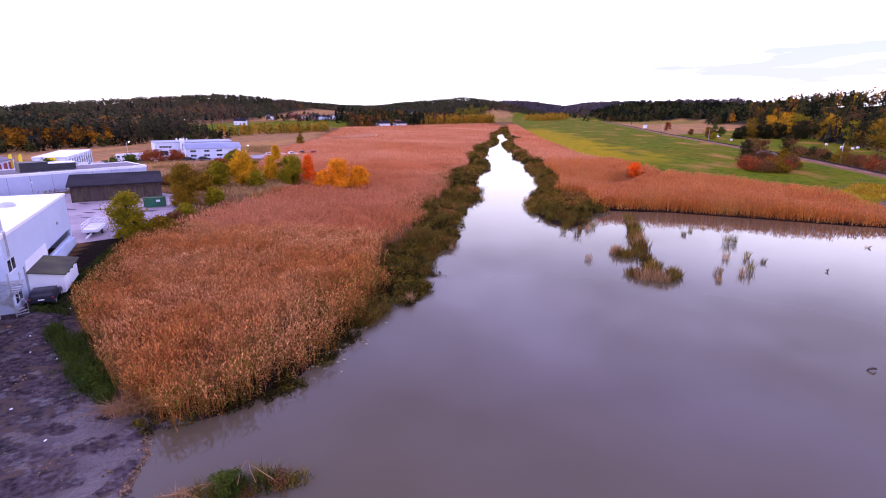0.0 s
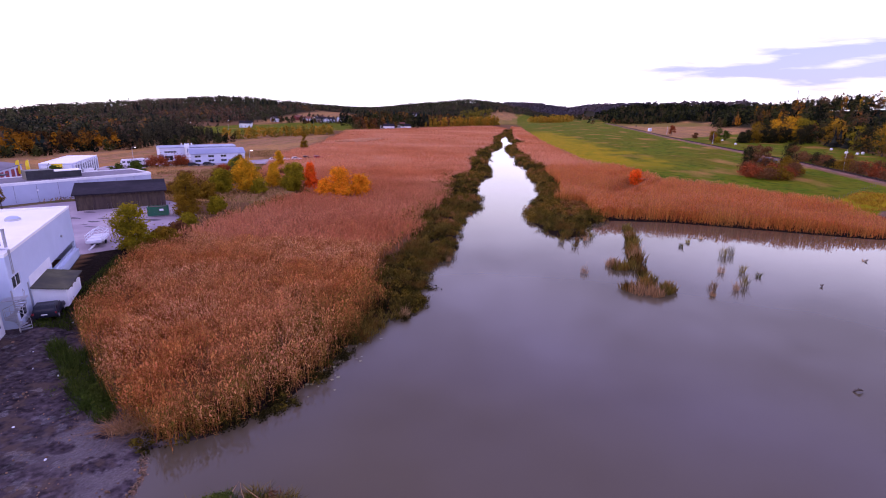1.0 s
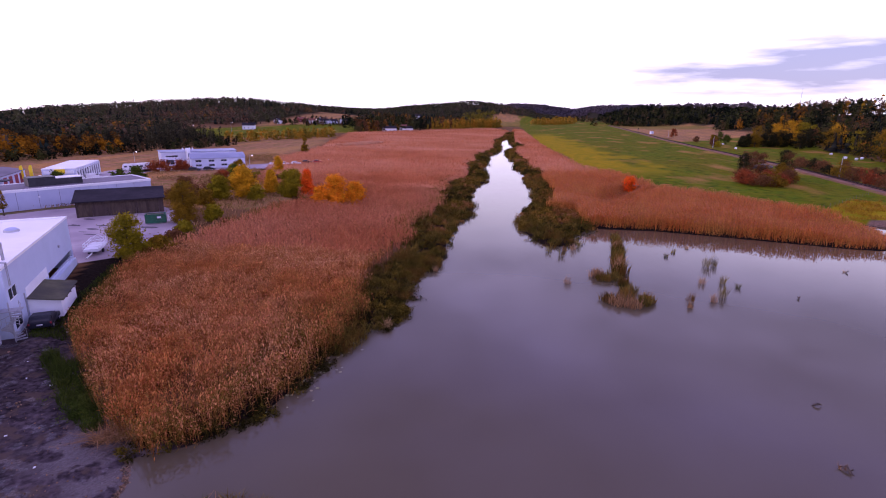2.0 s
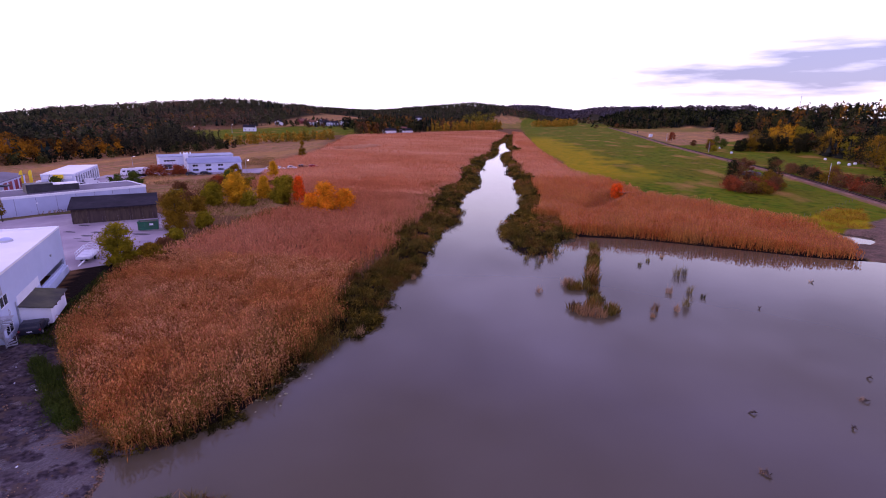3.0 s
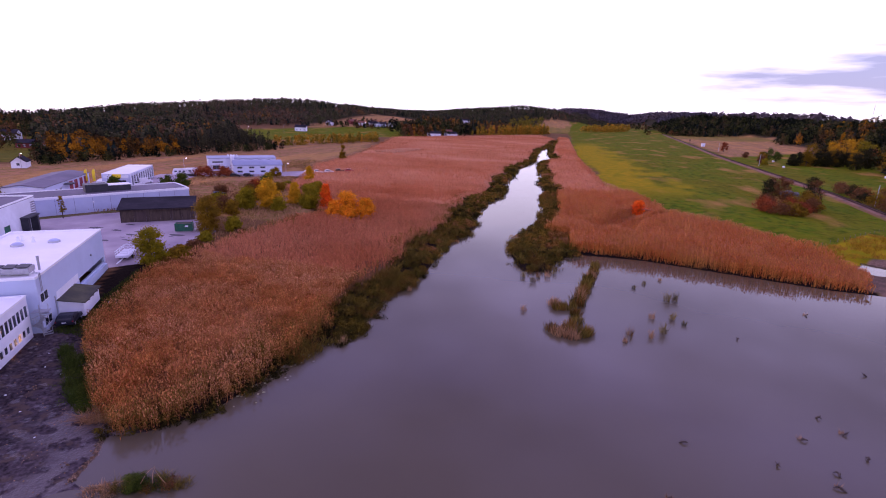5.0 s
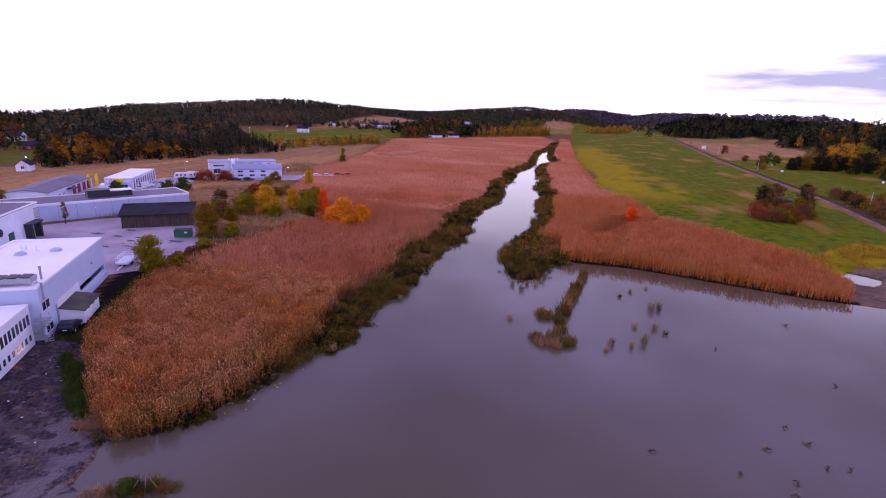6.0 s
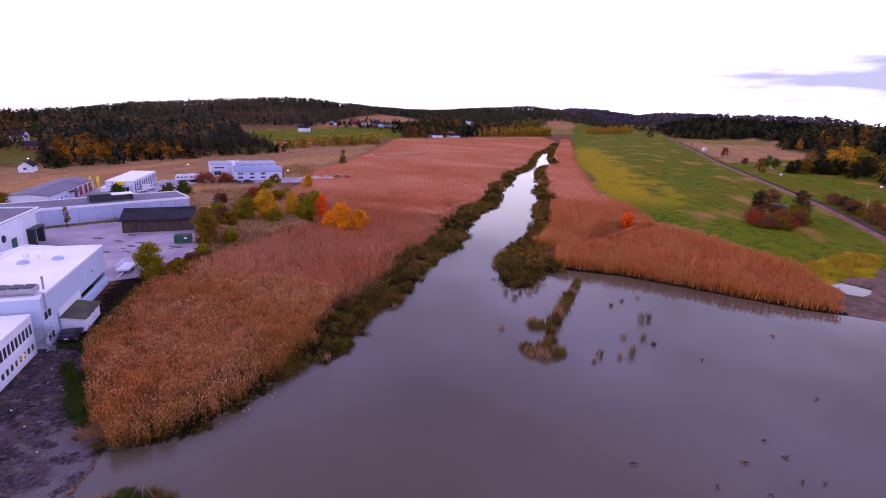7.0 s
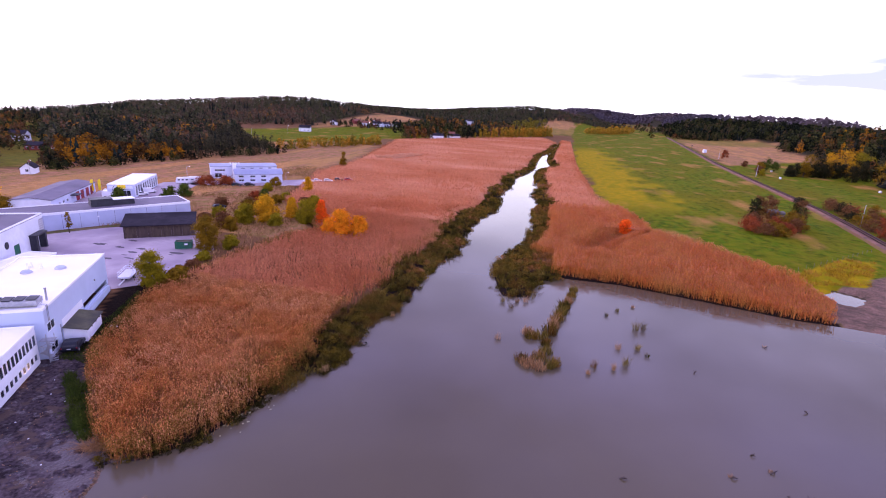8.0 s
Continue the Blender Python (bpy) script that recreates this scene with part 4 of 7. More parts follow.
TREES = [  # x, y, height, radius, leaves, narrow
    (-56.3, 68.3, 7.0, 3.0, "olive", False, "yellow-green birch standing at the edge of the reeds"),
    (-63.0, 92.5, 8.6, 3.5, "dark_olive", False, "round brownish-olive tree beside the green container"),
    (-67.0, 124.0, 8.4, 3.8, "yellow", False, "bushy yellow willow behind the reeds"),
    (-71.5, 119.5, 6.2, 2.9, "olive", False, "olive willow in the scrub behind the reeds"),
    (-57.0, 130.0, 7.4, 3.6, "olive", False, "dense yellow-green willow in the scrub"),
    (-63.5, 133.0, 6.5, 2.6, "yellow", True, "slender yellow birch in the scrub"),
    (-52.2, 131.5, 8.2, 2.5, "red_orange", True, "flame-orange rowan among yellow trees"),
    (-40.0, 119.5, 8.4, 3.7, "orange", False, "broad golden-orange maple in the reeds"),
    (-35.4, 122.0, 6.6, 2.7, "orange", False, "smaller amber tree beside the golden maple"),
    (-44.5, 121.0, 5.2, 2.2, "orange", False, "low amber shrub tree in the reeds"),
    (-83.0, 178.0, 7.4, 2.6, "yellow", True, "pointed yellow birch near the far yard"),
    (-110.0, 268.0, 9.5, 2.6, "dark_olive", True, "lone pointed brownish tree on the open plain"),
    (-104.5, 91.0, 5.8, 1.15, "dark_olive", True, "thin half-bare young tree in the lawn strip"),
    (-79.0, 141.0, 6.8, 2.4, "green", True, "small dark green spruce-like tree in the scrub"),
    (-62.0, 145.0, 6.4, 3.0, "olive", False, "yellow-green willow behind the rowan"),
]
for i, (x, y, h, r, leaves, narrow, label) in enumerate(TREES):
    tree("tree", x, y, h, r * 0.84, leaves, 100 + i, label, narrow=narrow, clumps=30 if r < 1.2 else 90 if y < 150 else 50, per=24 if r < 1.2 else 120 if y < 100 else 80, leaf=0.24 if y < 100 else 0.36, base=0.3 if r < 1.2 else 0.05)

SHRUBS = [  # x, y, height, radius, leaves
    (-56.8, 76.5, 1.5, 1.5, "dark_olive", "low olive weeds between yard and reeds"), (-57.6, 81.0, 1.2, 1.4, "brown", "low brown weeds between yard and reeds"), (-58.6, 86.0, 1.6, 1.6, "olive", "low yellow-green weeds between yard and reeds"), (-55.2, 73.8, 2.0, 1.6, "olive", "olive shrub between birch and reeds"),
    (-53.2, 71.0, 3.4, 2.3, "dark_olive", "brownish-olive shrub leaning on the birch"), (-50.6, 72.5, 2.2, 1.7, "brown", "low brown shrub at the reeds' edge"),
    (-58.8, 96.0, 3.4, 1.9, "olive", "rounded olive shrub beside the tree"), (-66.0, 96.5, 3.0, 1.8, "brown", "brown shrub by the container"),
    (-74.0, 113.0, 4.6, 2.2, "brown", "brown thicket bush behind the shed"), (-70.0, 111.5, 4.0, 2.0, "dark_olive", "olive-brown thicket bush behind the shed"),
    (-75.5, 124.5, 5.0, 2.6, "brown", "brown willow scrub by the long hall"), (-78.5, 131.0, 4.6, 2.4, "dark_olive", "olive willow scrub by the long hall"),
    (-83.0, 138.0, 4.0, 2.4, "brown", "brown willow scrub by the long hall"), (-62.0, 121.0, 3.6, 2.0, "olive", "low olive bush in front of the willows"),
    (-83.0, 116.5, 2.6, 2.0, "brown", "low brown bramble behind the shed"), (-84.5, 124.0, 3.0, 2.2, "olive", "low olive bush behind the shed"), (-80.0, 150.0, 3.2, 2.2, "dark_olive", "olive-brown bush on the rough ground"),
    (-94.0, 138.0, 2.8, 2.2, "brown", "low brown bush on the rough ground"), (-73.0, 157.0, 3.0, 2.2, "brown", "low brown bush on the rough ground"), (-84.0, 163.0, 2.6, 2.0, "olive", "low olive bush on the rough ground"),
    (-90.0, 152.0, 3.4, 2.2, "rust", "russet bush on the rough ground"), (-98.0, 172.0, 3.2, 2.0, "olive", "olive bush before the blue workshop"),
    (-116.0, 146.0, 4.6, 2.6, "green", "dark green bush by the showroom"), (-119.0, 141.5, 4.2, 2.2, "green", "dark green bush by the showroom"),
    (-128.0, 128.5, 5.0, 2.0, "green", "dark green conifer bush before the showroom"), (-126.5, 171.0, 4.0, 4.0, "rust", "wide russet hedge bush behind the caravans"),
    (-121.0, 176.0, 3.6, 3.6, "rust", "wide russet hedge bush behind the caravans"), (-102.0, 184.0, 3.6, 2.2, "dark_olive", "olive bush at the blue workshop's corner"),
    (42.2, 165.0, 4.9, 2.2, "red_orange", "small orange bush at the edge of the eastern reeds"),
    (-141.0, 101.0, 4.6, 2.6, "dark_olive", "brownish tree before the garage row's end"), (-147.0, 97.0, 4.4, 2.8, "dark", "dark tree before the garage row's end"),
    (-160.0, 108.0, 6.0, 3.6, "dark_olive", "brownish tree behind the garages"), (-172.0, 104.0, 5.0, 3.4, "green", "dark tree behind the garages"),
    (-166.0, 113.0, 6.4, 3.2, "yellow", "yellowing tree behind the garages"),
]
for i, (x, y, h, r, leaves, label) in enumerate(SHRUBS):
    tree("shrub", x, y, h, r, leaves, 200 + i, label, "shrub", clumps=42, per=56, leaf=0.40, base=0.05, stems=3)

# thicket on the rocky knoll by the railway, and along the line
rng = np.random.RandomState(5)
KNOLL = [(88, 186), (91, 184), (95, 184), (88, 193), (91, 199), (94, 190), (99, 188), (103, 192), (106, 197), (108, 204), (93, 206), (96, 211), (101, 216), (92, 201), (104, 199), (98, 203), (107, 205), (101, 198), (97, 196)]
for i, (x, y) in enumerate(KNOLL):
    tree("bush", x, y, rng.uniform(3.4, 5.0) + 4.0 * (y > 201), rng.uniform(2.4, 3.4), (("brown", "dark", "brown") if y > 201 else ("rust", "brown", "dark_olive"))[i % 3], 300 + i, "dark red and brown thorn bush on a rocky knoll", "bush", clumps=34, per=50, leaf=0.36, base=0.03, group="thicket on the knoll", stems=3)
for i, (x, y) in enumerate([(141, 258), (146, 268), (142, 249), (148, 254), (152, 245), (140, 240), (147, 234), (138, 230), (145, 222), (137, 220), (143, 211), (135, 209), (141, 201), (134, 198), (140, 190), (132.5, 188), (147, 200), (133, 178), (139, 180)]):
    tree("bush", x, y, rng.uniform(3.4, 5.4), rng.uniform(3.0, 4.2), ("brown", "brown", "dark", "rust", "dark_olive")[i % 5], 340 + i, "brown and russet bush beside the railway line", "bush", clumps=30, per=40, leaf=0.42, base=0.05, group="bushes along the railway", stems=3)
for i, (x, y, h, leaves) in enumerate([(161, 420, 6, "brown"), (166, 436, 8, "dark_olive"), (176, 452, 10, "green"), (180, 446, 8, "green"), (158, 405, 5, "olive"), (172, 560, 9, "rust"), (168, 480, 5, "brown")]):
    tree("tree", x, y, h, h * 0.42, leaves, 380 + i, "scattered field tree east of the railway", clumps=34, per=40, leaf=0.6)


# tall trees at the edge of the eastern wood
EDGE_EAST = [(159, 200, 15, "dark"), (164, 214, 17, "dark_olive"), (172, 226, 16, "dark"), (178, 246, 15, "dark"), (190, 262, 17, "olive"), (200, 285, 16, "dark_olive"), (206, 305, 18, "dark_olive"), (215, 330, 17, "dark"), (222, 352, 16, "olive"),
             (221, 378, 17, "dark_olive"), (232, 392, 18, "yellow"), (214, 402, 12, "dark"), (226, 414, 13, "dark"), (204, 420, 11, "dark"), (240, 438, 15, "olive"), (212, 448, 13, "dark"), (198, 436, 10, "dark"), (246, 470, 16, "dark_olive"), (184, 204, 19, "dark"), (196, 226, 20, "dark_olive")]
EDGE_EAST += [(180 + 5.6 * i + 1.5 * math.sin(5 * i), 417 + 1.35 * i + 2 * math.sin(3 * i), 8.5 + 3 * math.sin(2.3 * i) ** 2 + 0.2 * i, ("dark", "dark", "dark_olive")[i % 3]) for i in range(14)]
EDGE_EAST += [(219, 450, 17, "yellow"), (228, 448, 19, "yellow"), (238, 449, 17, "olive"), (206, 452, 15, "dark_olive")]
for i, (x, y, h, leaves) in enumerate(EDGE_EAST):
    say = {"dark": "tall dark green tree at the edge of the wood", "olive": "tall yellow-green birch at the edge of the wood", "dark_olive": "tall brownish-olive tree at the edge of the wood", "yellow": "tall golden birch at the edge of the wood"}[leaves]
    tree("tree", x, y, h, h * 0.36, leaves, 700 + i, say, clumps=50, per=56, leaf=0.52, base=0.03, group="trees at the wood's edge")


def woods(name, places, heights, widths, material, seed, label, conifer=False, cards=16, card=2.0, tone=None, lobes=5, low=0.12, stems=0.0):
    """Many trees in one mesh, each in a tone of its own: lobed crowns of leaf patches, or tiered spruces."""
    rng = np.random.RandomState(seed)
    x, y = places
    n = len(x)
    z = land(x, y) - 0.3
    h = heights * rng.uniform(0.7, 1.2, n)
    w = widths * rng.uniform(0.75, 1.25, n)
    tones = np.clip(tone(x, y, rng) if tone else rng.uniform(0, 1, n), 0, 1)
    if conifer:
        tiers, sides = 4, 5
        vs, fs = [], []
        for k in range(tiers):
            b0, t0 = 0.10 + 0.21 * k, min(1.0, 0.48 + 0.19 * k)
            rad = w * 0.5 * (1 - 0.22 * k)
            ring = np.zeros((n, sides + 1, 3))
            a0 = rng.uniform(0, 6.28, n)
            for s in range(sides):
                a = a0 + 6.283 * s / sides
                rr = rad * rng.uniform(0.65, 1.2, n)
                ring[:, s] = np.stack([x + rr * np.cos(a), y + rr * np.sin(a), z + h * (b0 - rng.uniform(0, 0.05, n))], -1)
            ring[:, sides] = np.stack([x, y, z + h * t0], -1)
            o = (k * n + np.arange(n))[:, None, None] * (sides + 1)
            tri = np.array([[s, (s + 1) % sides, sides] for s in range(sides)])[None]
            vs.append(ring.reshape(-1, 3)), fs.append((o + tri).reshape(-1, 3))
        v, f = np.concatenate(vs), np.concatenate(fs)
        per = np.tile(np.repeat(tones, sides + 1), tiers)
    else:
        # a few lobes at uneven heights make one crown
        up_ = np.linspace(0.0, 1.0, lobes)[None] + rng.uniform(-0.15, 0.15, (n, lobes))
        ang = rng.uniform(0, 6.283, (n, lobes))
        out = w[:, None] * 0.30 * (1 - 0.55 * up_) * rng.uniform(0.4, 1.1, (n, lobes))
        lr = w[:, None] * rng.uniform(0.22, 0.36, (n, lobes)) * (1 - 0.25 * up_)
        top = h[:, None] * (low + (1 - low) * (0.30 + 0.66 * up_)) - lr * 0.6
        centre = np.stack([x[:, None] + out * np.cos(ang), y[:, None] + out * np.sin(ang), z[:, None] + np.maximum(top, lr * 0.55)], -1)
        pick = np.arange(cards) % lobes
        d = rng.normal(0, 1, (n, cards, 3))
        d /= np.linalg.norm(d, axis=2)[..., None]
        d[..., 2] = np.abs(d[..., 2]) * np.where(rng.uniform(0, 1, (n, cards)) < 0.72, 1, -1)
        tall = np.stack([lr, lr, np.maximum(lr, h[:, None] * 0.16)], -1)
        p = centre[:, pick] + d * tall[:, pick] * rng.uniform(0.72, 1.08, (n, cards))[..., None]
        p[..., 2] = np.maximum(p[..., 2], z[:, None] + 0.2)
        v, f = facing_cards(p.reshape(-1, 3), (d + [0, 0, 0.15]).reshape(-1, 3), card, rng)
        per = np.repeat(tones, cards * 4)
        if stems:
            sv, sf = single_blades(x, y, z, h * 0.9, np.full(n, stems), np.full(n, 0.02), rng)
            v, f, per = np.concatenate([v, sv]), np.concatenate([f, sf + len(v)]), np.concatenate([per, np.repeat(tones * 0.5, 4)])
    ob = tagged(raw(name, v, f, material), label, "woods", kind="stuff")
    ob.data.attributes.new("tone", "FLOAT", "POINT").data.foreach_set("value", per.astype(np.float32))
    return ob


def spaced(poly, step, seed, keep=None):
    return scatter(poly, 1.0 / step ** 2, seed, keep)


mound_tone = lambda x, y, rng: 0.5 + 0.35 * hash_noise(x, y, 9, 52) + rng.normal(0, 0.2, len(x))


def mounds(strip, per, seed, height, wide, cards, card, label):
    """Rounded clumps of scrub and sedge that crowd along the banks, with dark gaps between them."""
    x, y = scatter(strip, per, seed, lambda x, y: bank_keep(x, y))
    return woods("bank_scrub", (x, y), height, wide, M_BANKTONE, seed, label, cards=cards, card=card, tone=mound_tone, lobes=4, low=0.0)


def bank_keep(x, y):
    d = edge_distance(WATER, x, y)
    wide = sedge_edge(y) + 0.5 + 7.0 * ((x > 0) & (y < 130))
    return smooth01((d + 1.3) / 1.0) * smooth01((wide + 1.6 * hash_noise(x, y, 8, 40) - d) / 1.5) * ((x < 0) | (y > 127) | (x < 22.5)) * (sedge_edge(y) > 1.5) * np.where((x > 0) & (y < 106), smooth01(0.25 + 1.6 * hash_noise(x, y, 5, 95)), 1)


# sedge mats toned dark to give the shade beneath the reeds' overhang
low_x, low_y = scatter([(-24, 25), (-7, 38), (-5, 62), (-20, 62)], 3.0, 80, lambda x, y: (lambda d: smooth01((d + 1.5) / 0.6) * smooth01((np.interp(y, (28, 40, 48, 62), (1.2, 1.8, 3.6, 6.0)) + hash_noise(x, y, 3, 92) - d) / 0.8) * smooth01(0.8 + 1.3 * hash_noise(x, y, 2.2, 93)))(edge_distance(WATER, x, y)))
woods("bank_scrub", (low_x, low_y), 0.8, 1.6, M_BANKTONE, 80, "low dark sedge and dead leaves hanging over the water's edge", cards=100, card=0.16, tone=lambda x, y, rng: 0.08 + 0.3 * hash_noise(x, y, 3, 94) + rng.normal(0, 0.2, len(x)), lobes=4, low=0.0)
mounds([(-24, 48), (-5, 48), (-3, 120), (-24, 120)], 0.40, 81, 1.1, 2.4, 200, 0.18, "rounded olive scrub crowding the channel's western bank")
mounds([(-24, 120), (-3, 120), (-3, 215), (-24, 215)], 0.27, 83, 1.4, 3.2, 130, 0.33, "rounded olive scrub along the channel's western bank")
mounds([(5, 90), (32, 90), (32, 215), (5, 215)], 0.24, 85, 1.5, 3.4, 150, 0.32, "rounded olive scrub along the channel's eastern bank")
mounds([(-22, 215), (24, 215), (24, 640), (-22, 640)], 0.10, 87, 1.4, 4.2, 60, 0.6, "low olive scrub along both banks of the far channel")

toward = lambda x, y: land(x, y) - land(x * 0.94, y * 0.94) > -2.5
hill_west = lambda x, y: toward(x, y) * (hills(x, y) > 2.5) * ~inside(FIELD_GREEN, x, y) * ~inside(FIELD_BROWN, x, y) * (np.hypot(x, y) < 1900)
sel = lambda p, m: (p[0][m], p[1][m])
# the wood at the foot of the western hill: low scrub in front, then golden birches, then bare poplars
WOOD_WEST = [(-208, 164), (-202, 190), (-196, 222), (-184, 269), (-171, 309), (-212, 340), (-252, 372), (-330, 470), (-500, 420), (-448, 352)]
p = spaced(WOOD_WEST, 4.4, 31)
k = np.random.RandomState(1).uniform(0, 1, len(p[0]))
edge_w = -edge_distance(WOOD_WEST, *p)
south = p[1] < 236 + 12 * hash_noise(p[0], p[1], 12, 5)
gold_west = south & (p[0] > -280) & (edge_w > 7) & (edge_w < 34) & (k < 0.75)
scrub_west = (edge_w < 9) & (p[0] > -275)
poplars = ~south & ~scrub_west & (edge_w < 38) & (p[0] > -290)
rest = ~gold_west & ~scrub_west & ~poplars
woods("golden_wood", sel(p, gold_west), 9.5, 6.5, M_GOLDWOOD, 32, "golden autumn birches at the foot of the western hill", cards=150, card=0.85, tone=lambda x, y, rng: 0.42 + 0.3 * hash_noise(x, y, 16, 33) + rng.normal(0, 0.13, len(x)))
woods("dark_scrub", sel(p, scrub_west), 5.0, 5.0, M_MIXWOOD, 30, "dark brown and green scrub in front of the birches", cards=70, card=0.9, tone=lambda x, y, rng: rng.uniform(0.1, 0.72, len(x)), low=0.0)
woods("poplar_wood", sel(p, poplars), 10.5, 4.2, M_HAZELWOOD, 33, "tall grey-brown half-bare poplars below the hill", cards=80, card=0.8, low=0.0, stems=0.3)
woods("dark_wood", sel(p, rest & (k < 0.8)), 11.0, 7.0, M_HILLMIX, 29, "dark mixed trees below the western hill", cards=44, card=1.5, tone=lambda x, y, rng: 0.42 + 0.28 * hash_noise(x, y, 30, 34) + rng.normal(0, 0.2, len(x)))
woods("spruce_wood", sel(p, rest & (k >= 0.95)), 12, 5.0, M_CONIFER, 34, "dark spruces below the western hill", conifer=True)
p = spaced([(-1100, 250), (-330, 400), (-300, 500), (-320, 1000), (-230, 1010), (-60, 1150), (20, 1240), (190, 1290), (190, 1850), (-60, 1900), (-700, 1700), (-1100, 900)], 9.2, 35, hill_west)
k = np.random.RandomState(2).uniform(0, 1, len(p[0])) + 0.25 * hash_noise(p[0], p[1], 70, 9)
woods("spruce_wood", sel(p, k < 0.12), 10.5, 6.0, M_CONIFER, 36, "spruces and pines over the western hill", conifer=True)
woods("mixed_wood", sel(p, k >= 0.12), 9.0, 11.0, M_HILLMIX, 37, "dark autumn forest of many tones over the western hill", cards=24, card=2.1, lobes=4, tone=lambda x, y, rng: 0.50 + 0.17 * hash_noise(x, y, 60, 38) + 0.10 * hash_noise(x, y, 200, 39) + rng.normal(0, 0.11, len(x)))

p = spaced([(-205, 600), (-168, 560), (-158, 606), (-150, 618), (-118, 636), (-112, 600), (-98, 620), (-112, 680), (-180, 690)], 8.5, 49)
woods("copse", p, 15, 8.5, M_MIXWOOD, 49, "dark old trees standing round the white farm", cards=60, card=1.8, tone=lambda x, y, rng: rng.uniform(0.0, 0.62, len(x)))
COPSE = [(-160, 524), (-128, 590), (-118, 650), (-70, 770), (-40, 890), (-120, 1000), (-240, 900), (-215, 700)]
p = spaced(COPSE, 9.5, 41)
k = np.random.RandomState(3).uniform(0, 1, len(p[0]))
woods("copse", sel(p, k < 0.85), 13, 11, M_MIXWOOD, 42, "green, brown and russet trees round the farm beyond the reeds", cards=44, card=2.4, tone=lambda x, y, rng: rng.uniform(0.3, 0.96, len(x)))
woods("spruces", sel(p, k >= 0.85), 18, 8, M_CONIFER, 44, "tall dark spruces round the farm", conifer=True)
p = spaced([(-107, 622), (-101, 632), (-8, 838), (-14, 846), (-24, 846)], 4.2, 45)
woods("golden_row", p, 12.5, 6.0, M_ROWTREES, 46, "row of yellow-brown poplars at the end of the reeds", cards=44, card=1.9, low=0.0, tone=lambda x, y, rng: rng.uniform(0.2, 1.0, len(x)), stems=0.4)
p = spaced([(-75, 800), (-30, 850), (-20, 880), (-60, 880)], 13, 40)
woods("willows", p, 24, 17, M_ROWTREES, 40, "round green willows behind the poplar row", cards=90, card=2.6, tone=lambda x, y, rng: rng.uniform(0.0, 0.2, len(x)))
p = spaced([(38, 985), (95, 1050), (150, 1180), (125, 1200), (60, 1050)], 8, 47)
woods("golden_row", p, 13, 10, M_ROWTREES, 48, "golden trees along the channel's far end", cards=40, card=2.4, tone=lambda x, y, rng: rng.uniform(0.3, 0.9, len(x)), low=0.0)
p = spaced([(150, 1000), (185, 1000), (260, 1700), (330, 2300), (150, 2300), (160, 1500)], 46, 50)
woods("field_trees", p, 9, 12, M_MIXWOOD, 50, "scattered trees and bushes over the far plain", cards=36, card=2.6, tone=lambda x, y, rng: rng.uniform(0.2, 0.8, len(x)), low=0.0)

WOOD_EAST = [(200, 1240), (206, 1032), (340, 1024), (352, 950), (283, 735), (252, 572), (234, 454), (224, 398), (202, 280), (192, 180), (330, 150), (480, 200), (520, 1150), (380, 1350)]
p = spaced(WOOD_EAST, 7.4, 51, lambda x, y: toward(x, y) * 1.0 * (np.hypot(x, y) < 1400))
k = np.random.RandomState(4).uniform(0, 1, len(p[0])) + 0.2 * hash_noise(p[0], p[1], 45, 11)
near = p[1] < 640
east_tone = lambda x, y, rng: 0.44 + 0.26 * hash_noise(x, y, 34, 53) + rng.normal(0, 0.2, len(x))
woods("spruce_wood", sel(p, (k < 0.12)), 14, 6.5, M_CONIFER, 52, "dark spruces on the eastern hill", conifer=True)
woods("dark_wood", sel(p, (k >= 0.12) & (k < 1.0) & near), 14, 9.5, M_MIXWOOD, 53, "dark autumn trees at the foot of the eastern hill", cards=70, card=1.5, tone=east_tone)
woods("dark_wood", sel(p, (k >= 0.12) & ~near), 13, 11, M_MIXWOOD, 54, "dark green and brown wood behind the pale field", cards=26, card=2.9, tone=lambda x, y, rng: 0.34 + 0.18 * hash_noise(x, y, 45, 56) + rng.normal(0, 0.14, len(x)))
woods("golden_wood", sel(p, (k >= 1.0) & near), 15, 8, M_GOLDWOOD, 55, "golden birches along the eastern wood", cards=90, card=1.2, tone=lambda x, y, rng: rng.uniform(0.3, 0.95, len(x)))
far_hill = lambda x, y: toward(x, y) * (hills(x, y) > 4) * (np.hypot(x, y) >= np.where((x > 20) & (x < 0.165 * y), 2150, 1300))
p = spaced([(-300, 1600), (-60, 1480), (120, 1500), (250, 1300), (900, 1200), (900, 3300), (-300, 3300)], 17, 57, far_hill)
# the far hills' haze comes from their leaf colour
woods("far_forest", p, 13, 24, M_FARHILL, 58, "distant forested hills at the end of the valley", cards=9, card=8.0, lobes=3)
p = spaced([(-196, 334), (-186, 330), (-176, 362), (-158, 402), (-150, 445), (-162, 450), (-176, 405), (-192, 366)], 4.4, 59)
woods("shrub_row", p, 7.5, 5.0, M_ROWTREES, 60, "feathery yellow and green scrub along the field's edge", cards=46, card=1.2, low=0.0, tone=lambda x, y, rng: rng.uniform(0.0, 0.9, len(x)))
p = spaced([(-232, 158), (-262, 196), (-330, 250), (-500, 420), (-760, 420), (-640, 250), (-300, 140)], 9.5, 61)
woods("garden_trees", p, 8.5, 7.5, M_MIXWOOD, 62, "green and russet garden trees among the western houses", cards=60, card=1.3, tone=lambda x, y, rng: rng.uniform(0.15, 0.9, len(x)))
p = spaced([(-325, 640), (-235, 650), (-225, 760), (-315, 780)], 11, 63)
